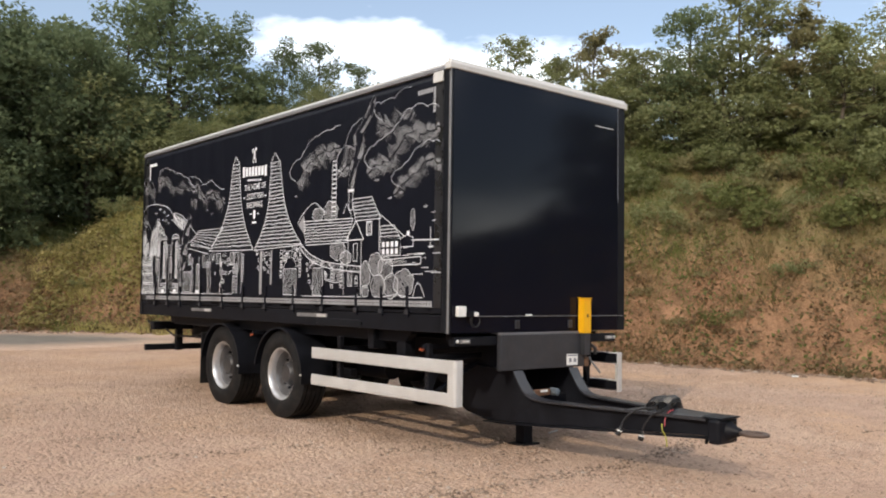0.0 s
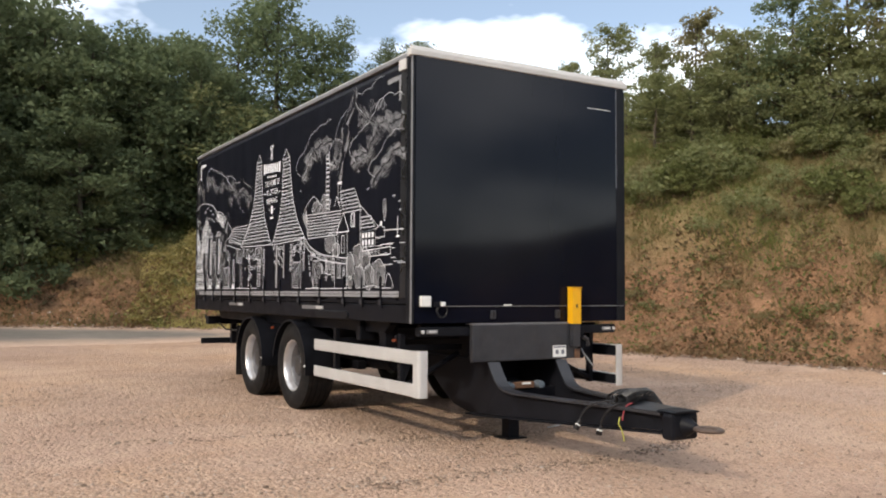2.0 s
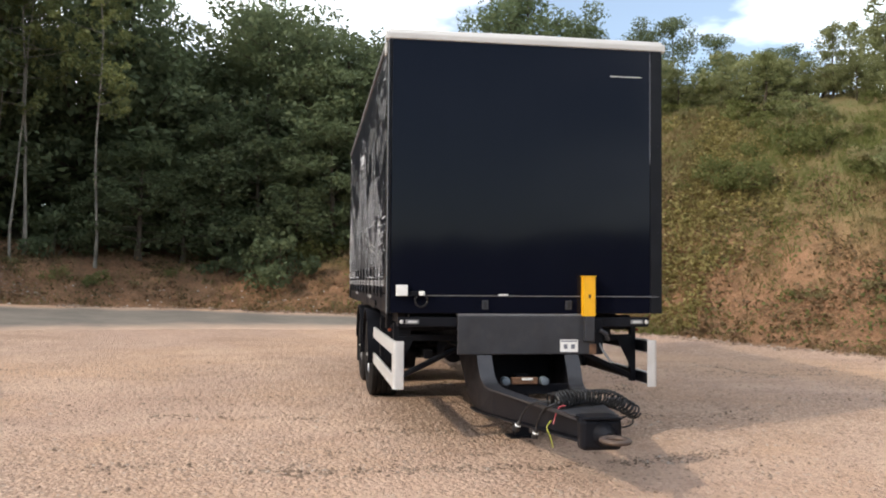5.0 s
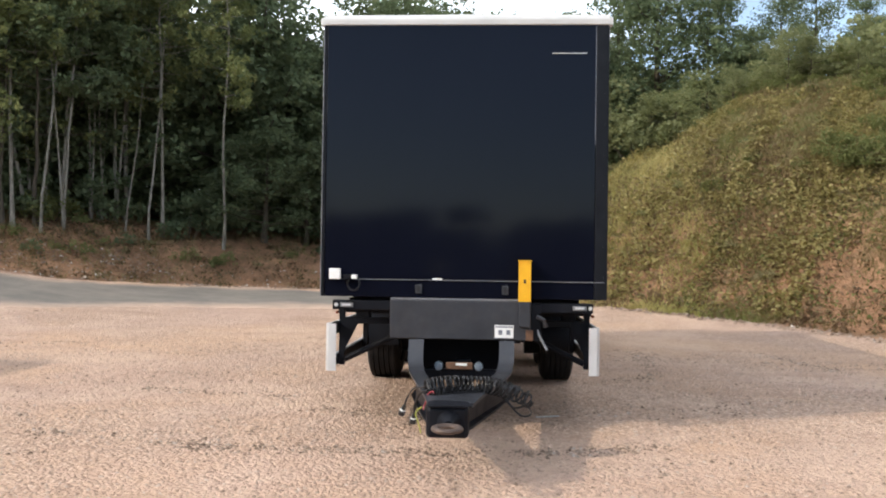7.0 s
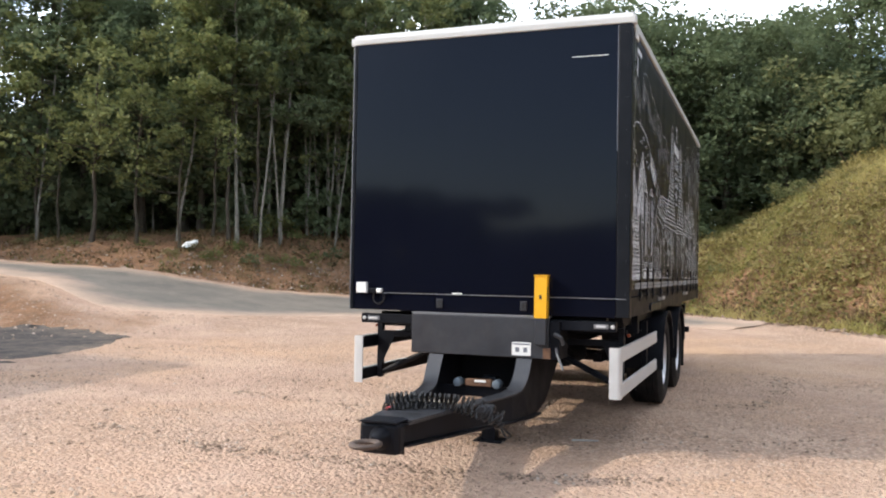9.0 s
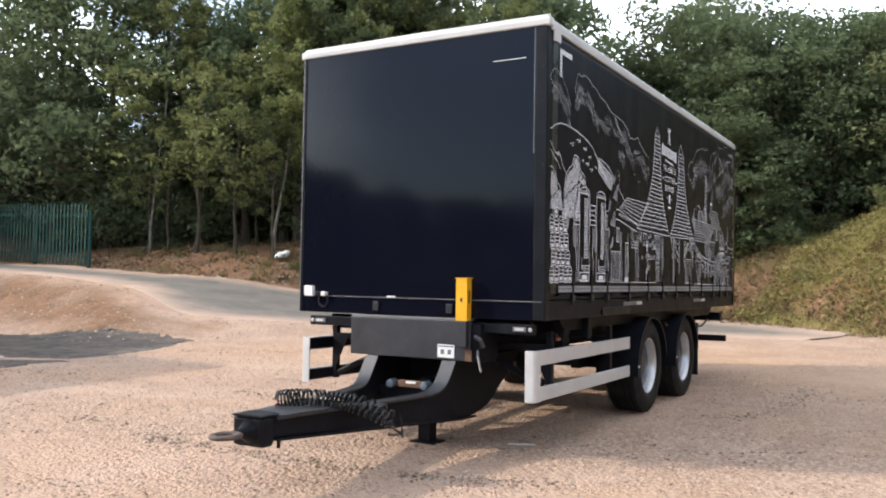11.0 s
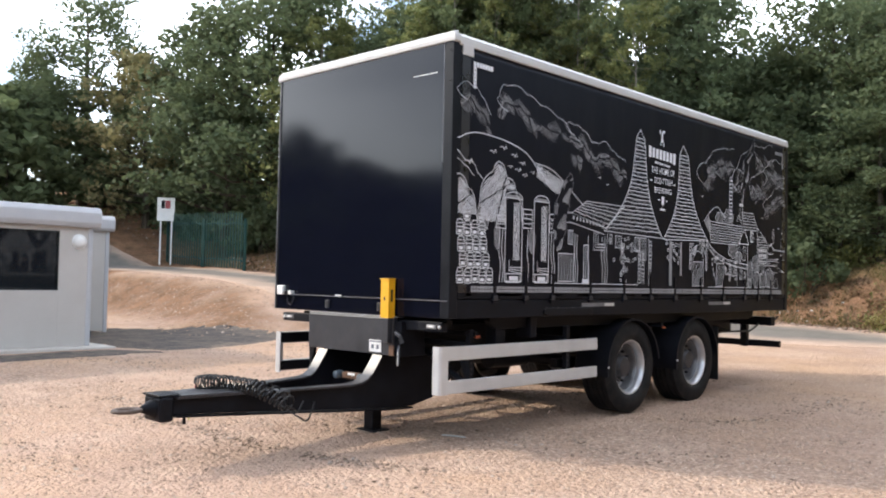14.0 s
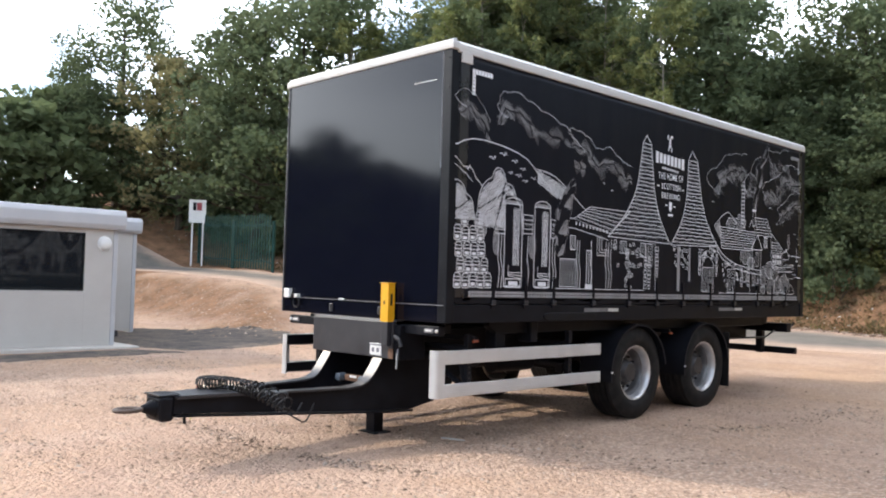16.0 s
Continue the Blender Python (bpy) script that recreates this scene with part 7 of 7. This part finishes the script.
def plant_shrubs():
    kinds = [build_shrub(21, 1.0, 1.1, 1300, 0.108, M_BUSH, "green bramble shrub on the bank"),
             build_shrub(22, 1.3, 1.5, 1900, 0.112, M_LEAF_B, "light green leafy shrub on the bank"),
             build_shrub(23, 0.8, 0.8, 850, 0.105, M_LEAF_C, "browning shrub on the bank"),
             build_shrub(25, 1.1, 1.3, 1000, 0.12, M_LEAF_D, "fresh yellow-green bush on the low soil bank"),
             # leaf colour darkened to stand for shade under the trees
             build_shrub(24, 1.2, 1.7, 1350, 0.14, M_LEAF_E, "green undergrowth shrub coloured darker for canopy shade")]
    spots = []
    for u in np.arange(14, 58, 0.85):
        for d0, d1, k in ((4.6, 6.2, 0.55), (6.4, 8.6, 1.0)):
            w = along(float(u), plot.uniform(d0, d1) + (1.5 if 42 < u < 54 else 0.0))
            spots.append((w.x, w.y, k * plot.uniform(0.65, 1.25), plot.choice((0, 0, 1, 1, 2))))
    for u in np.arange(27, 44, 0.36):      # brambles run together over the upper slope
        w = along(float(u), plot.uniform(3.6, 6.0))
        spots.append((w.x, w.y, plot.uniform(0.4, 0.9), plot.choice((0, 2, 2, 1))))
    for u in np.arange(15, 56, 0.45):
        w = along(float(u), plot.uniform(1.3, 4.4))
        spots.append((w.x, w.y, plot.uniform(0.12, 0.36), plot.choice((0, 1, 2, 2))))
    for u in np.arange(30, 47, 0.22):      # green bramble cover towards the crest
        w = along(float(u), plot.uniform(3.4, 7.0))
        spots.append((w.x, w.y, plot.uniform(0.3, 0.75), plot.choice((0, 0, 1, 2))))
    for u in np.arange(58.2, 90, 0.8):
        w = along(float(u), plot.uniform(1.6, 5.0) if u < 62 else plot.uniform(3.4, 8.0))
        spots.append((w.x, w.y, plot.uniform(0.6, 1.2) if u < 62 else plot.uniform(0.5, 1.1), plot.choice((4, 4, 0))))
    for u in np.arange(62, 80, 0.9):
        w = along(float(u), plot.uniform(1.6, 2.6))
        spots.append((w.x, w.y, plot.uniform(0.18, 0.4), plot.choice((0, 3, 4, 2))))
    used = set()
    mass = {k: [] for k in range(len(kinds))}
    for x, y, s, k in spots:
        m = pose(x, y, at(x, y, 0.04), 0, 0, plot.uniform(0, 360))
        ob = kinds[k]
        if k in used and s < 0.62:      # low growth that runs together
            co = np.empty(len(ob.data.vertices) * 3)
            ob.data.vertices.foreach_get("co", co)
            co = co.reshape(-1, 9)[::2].reshape(-1, 3) * s
            mass[k].append(co @ np.array(m.to_3x3()).T + np.array(m.translation))
            continue
        if k in used:
            ob = copy_thing(ob, m)
        else:
            used.add(k)
            ob.matrix_basis = m
        ob.scale = (s, s, s * plot.uniform(0.8, 1.15))
    for k, rows in ((k, r) for k, r in mass.items() if r):
        v = np.concatenate(rows)
        tagged(mesh_of("bramble_cover", v, np.arange(len(v)).reshape(-1, 3), kinds[k].data.materials[0]), "low brambles and weeds running together over the bank", "brambles", kind="stuff")
    return kinds[4]


def bank_points(n, u0, u1, d0, d1, rng):
    return foot_point(rng.uniform(u0, u1, n), rng.uniform(d0, d1, n))


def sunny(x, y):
    """The stretch of bank beyond the trailer, whose grass is coloured brighter for the sun on it."""
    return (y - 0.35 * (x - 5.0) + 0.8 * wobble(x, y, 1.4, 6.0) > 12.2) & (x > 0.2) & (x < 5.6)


def grow_grass():
    """Dry blades in tufts over the whole bank, thinner where red soil shows, and small-leaved weeds between."""
    rng = np.random.default_rng(31)
    x0, y0 = bank_points(58000, 10, 92, -0.1, 6.8, rng)
    d0 = bank_info(x0, y0)[0]
    bare = wobble(x0, y0, 0.9, 3.0) + wobble(x0, y0, 2.6) * 0.7 - 0.6 * np.clip(2.4 - d0, 0, 1)
    hb = bank_info(x0, y0)[1]
    keep = (bare - 0.75 * np.clip(3.2 - d0, 0, 1) * (y0 < 10.5) > rng.uniform(-1.1, -0.1, len(x0))) & (((hb > 1.7) & (x0 > 0.0)) | (rng.uniform(0, 1, len(x0)) < 0.12))
    x0, y0 = x0[keep], y0[keep]
    per = 8
    n = len(x0) * per
    x, y = np.repeat(x0, per) + rng.normal(0, 0.10, n), np.repeat(y0, per) + rng.normal(0, 0.10, n)
    z = height(x, y) - 0.02
    ln = rng.uniform(0.08, 0.30, n) * np.repeat(rng.uniform(0.4, 1.3, len(x0)), per)
    a = rng.uniform(0, 2 * np.pi, n)
    side = np.stack([np.cos(a), np.sin(a), np.zeros(n)], -1) * rng.uniform(0.006, 0.013, n)[:, None]
    lean = np.stack([rng.normal(0, 0.55, n), rng.normal(0, 0.55, n), np.ones(n)], -1) * ln[:, None]
    root = np.stack([x, y, z], -1)
    v = np.stack([root - side, root + side, root + lean], 1).reshape(-1, 3)
    # blades on the sunny stretch take the brightened colour
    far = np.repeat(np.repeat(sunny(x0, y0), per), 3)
    for name, pick, mat, label in (("bank_grass", ~far, M_GRASS, "dry brown and green grass tufts on the bank"), ("straw_grass", far, M_STRAW, "straw and green grass coloured brighter for the sun on this bank")):
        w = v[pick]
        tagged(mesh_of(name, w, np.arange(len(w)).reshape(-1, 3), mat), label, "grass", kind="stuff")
    x, y = bank_points(70000, 10, 92, 0.3, 7.0, rng)
    keep = (bank_info(x, y)[1] > 1.7) & (x > -1.0) & (wobble(x, y, 1.3, 7.0) + wobble(x, y, 3.1, 1.0) > rng.uniform(-0.7, 0.7, len(x)))
    x, y = x[keep], y[keep]
    c = np.stack([x, y, height(x, y) + np.abs(rng.normal(0, 0.10, len(x)))], -1)
    v, f = leaf_blades(c, 0.085, rng)
    tagged(mesh_of("bank_weeds", v, f, M_BUSH), "low green leafy weeds on the bank", "weeds", kind="stuff")


def grow_tufts():
    """Dead brown clumps and low ragged weeds over the red lower slope."""
    rng = np.random.default_rng(44)
    x, y = bank_points(6800, 14, 80, 0.05, 4.2, rng)
    keep = (wobble(x, y, 1.7, 4.0) + 0.5 * wobble(x, y, 4.4, 1.0) > rng.uniform(-0.8, 0.5, len(x))) & ((bank_info(x, y)[1] > 1.9) | (rng.uniform(0, 1, len(x)) < 0.35))
    x, y = x[keep], y[keep]
    per = 14
    n = len(x) * per
    wide = np.repeat(rng.uniform(0.06, 0.22, len(x)), per)
    px, py = np.repeat(x, per) + rng.normal(0, 1, n) * wide, np.repeat(y, per) + rng.normal(0, 1, n) * wide
    c = np.stack([px, py, height(px, py) + np.abs(rng.normal(0, 0.6, n)) * wide], -1)
    v, f = leaf_blades(c, 0.085, rng)
    tagged(mesh_of("dead_tufts", v, f, M_DEAD), "dead brown weed clumps on the red soil", "weeds", kind="stuff")


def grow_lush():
    """Green growth over the slope beyond the trailer, its sunlight put into a brighter colour."""
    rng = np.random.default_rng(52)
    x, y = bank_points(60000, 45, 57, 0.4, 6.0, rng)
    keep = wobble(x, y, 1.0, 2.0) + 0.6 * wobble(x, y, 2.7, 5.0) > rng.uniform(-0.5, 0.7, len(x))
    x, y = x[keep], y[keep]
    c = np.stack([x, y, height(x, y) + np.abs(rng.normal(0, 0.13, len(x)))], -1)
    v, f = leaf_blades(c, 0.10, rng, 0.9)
    tagged(mesh_of("lush_weeds", v, f, M_LUSH), "golden green weeds coloured brighter for the sun on the slope", "weeds", kind="stuff")


def scatter_stones(name, x, y, size, rng, mat, label):
    n = len(x)
    base = np.array([(1, 0, -0.3), (0.3, 0.95, -0.3), (-0.8, 0.6, -0.3), (-0.8, -0.6, -0.3), (0.3, -0.95, -0.3), (0.1, 0, 0.9)], float)
    tri = np.array([(0, 1, 5), (1, 2, 5), (2, 3, 5), (3, 4, 5), (4, 0, 5)])
    a = rng.uniform(0, 2 * np.pi, n)
    sx, sy, sz = size * rng.uniform(0.7, 1.3, n), size * rng.uniform(0.5, 1.0, n), size * rng.uniform(0.35, 0.7, n)
    b = base[None] + rng.normal(0, 0.22, (n, 6, 3))
    px, py, pz = b[..., 0] * sx[:, None], b[..., 1] * sy[:, None], b[..., 2] * sz[:, None]
    c, s = np.cos(a)[:, None], np.sin(a)[:, None]
    z = height(x, y) + sz * 0.35
    v = np.stack([px * c - py * s + x[:, None], px * s + py * c + y[:, None], pz + z[:, None]], -1).reshape(-1, 3)
    f = (tri[None] + (np.arange(n) * 6)[:, None, None]).reshape(-1, 3)
    tagged(mesh_of(name, v, f, mat), label, "stones", kind="stuff")


SHADE_SHRUB = plant_shrubs()
grow_grass()
grow_tufts()
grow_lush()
rng = np.random.default_rng(8)
n_st = 70000
gx = rng.uniform(-8.5, 9.0, n_st)
gy = -6.2 + 12.5 * rng.uniform(0, 1, n_st) ** 1.4
keep = wobble(gx * 0.6, gy * 1.3, 1.5, 3.0) + 0.7 * wobble(gx, gy, 3.7, 1.0) > rng.uniform(-1.0, 0.45, n_st)      # gathered in rough patches
gx, gy = gx[keep], gy[keep]
n_st = len(gx)
scatter_stones("loose_gravel", gx, gy, 0.008 + 0.014 * rng.uniform(0, 1, n_st) ** 2.4, rng, M_STONE, "loose pinkish gravel lying on the yard")
cx = rng.uniform(-8.0, 9.0, 26000)
cy = -6.0 + 13.0 * rng.uniform(0, 1, 26000) ** 1.3
keep = wobble(cx * 0.5 + 0.3 * cy, cy * 1.6, 1.3, 8.0) + 0.5 * wobble(cx, cy, 4.1, 2.0) > rng.uniform(0.25, 0.75, len(cx))      # scuffed ruts
cx, cy = cx[keep], cy[keep]
scatter_stones("scuffed_pebbles", cx, cy, 0.010 + 0.017 * rng.uniform(0, 1, len(cx)) ** 2, rng, M_RUBBLE, "darker coarse pebbles in scuffed patches of the yard")
wx, wy = [], []
for rut, n in (([(-3.5, -0.74), (-2.5, -0.85), (-1.7, -1.02), (-0.9, -0.96), (0.2, -0.98), (1.1, -0.81), (1.7, -0.48)], 900),      # wheel marks turned in the gravel
               ([(-3.5, 1.58), (-2.7, 1.45), (-1.8, 1.29)], 220), ([(-1.4, 0.66), (-1.0, 0.60), (-0.6, 0.55)], 120), ([(4.4, 6.4), (4.8, 5.2), (5.05, 4.3)], 190),
               ([(2.0, 3.2), (2.4, 3.9), (2.5, 5.2), (2.4, 6.5)], 260)):
    for k in range(n):
        t = rng.uniform(0, 1)
        if math.sin(t * 23.0 + n) + 0.6 * math.sin(t * 61.0) > -0.7:
            u, v = lerp(rut, t)
            wx.append(u + rng.normal(0, 0.09))
            wy.append(v + rng.normal(0, 0.085))
wx, wy = np.array(wx), np.array(wy)
scatter_stones("rut_pebbles", wx, wy, 0.010 + 0.016 * rng.uniform(0, 1, len(wx)) ** 2, rng, M_RUBBLE, "dark pebbles thrown up along the wheel marks")
rx, ry = bank_points(5200, 12, 66, -0.5, 0.25, rng)
scatter_stones("rubble_edge", rx, ry, 0.02 + 0.05 * rng.uniform(0, 1, 5200) ** 3, rng, M_RUBBLE, "raked rubble along the foot of the bank")
mx, my = bank_points(2600, 66, 92, 0.0, 2.2, rng)
scatter_stones("soil_clods", mx, my, 0.02 + 0.07 * rng.uniform(0, 1, 2600) ** 3, rng, M_RUBBLE, "loose clods and stones on the soil bank")
dx, dy = bank_points(170, 55, 74, 0.2, 1.7, rng)
scatter_stones("pale_debris", dx, dy, 0.02 + 0.035 * rng.uniform(0, 1, 170) ** 2, rng, M_CONCRETE, "small pale debris strewn on the low soil bank")
ex = rng.uniform(-21, -8.2, 2600)
ey = np.interp(ex, [p[0] for p in ROAD_NEAR], [p[1] for p in ROAD_NEAR]) - rng.uniform(0.1, 3.4, 2600)
scatter_stones("embankment_stones", ex, ey, 0.014 + 0.035 * rng.uniform(0, 1, 2600) ** 3, rng, M_STONE, "loose stones and clods on the track's embankment")
for k in range(12):      # and along the far side of the track
    x, y = -38.0 + k * 0.95, 14.6 + plot.uniform(-0.7, 1.2)
    ob = copy_thing(SHADE_SHRUB, pose(x, y, at(x, y, 0.05), 0, 0, plot.uniform(0, 360)))
    k = plot.uniform(0.9, 1.5)
    ob.scale = (k, k, k * plot.uniform(0.9, 1.2))
for k in range(16):      # undergrowth behind the fence, the canopy's shade put into its dark leaves
    x, y = -33.0 + k * 0.9, 15.6 + plot.uniform(-0.5, 1.4)
    ob = copy_thing(SHADE_SHRUB, pose(x, y, at(x, y, 0.05), 0, 0, plot.uniform(0, 360)))
    k = plot.uniform(1.1, 1.9)
    ob.scale = (k, k, k * plot.uniform(0.9, 1.2))

# deep growth closing the gap behind the crest
crest([(3.2, 31.0, 9.2, "z", 1.2), (5.4, 30.0, 9.2, "z", 1.2), (7.6, 28.8, 9.2, "z", 1.2), (9.6, 27.4, 9.0, "z", 1.2)])
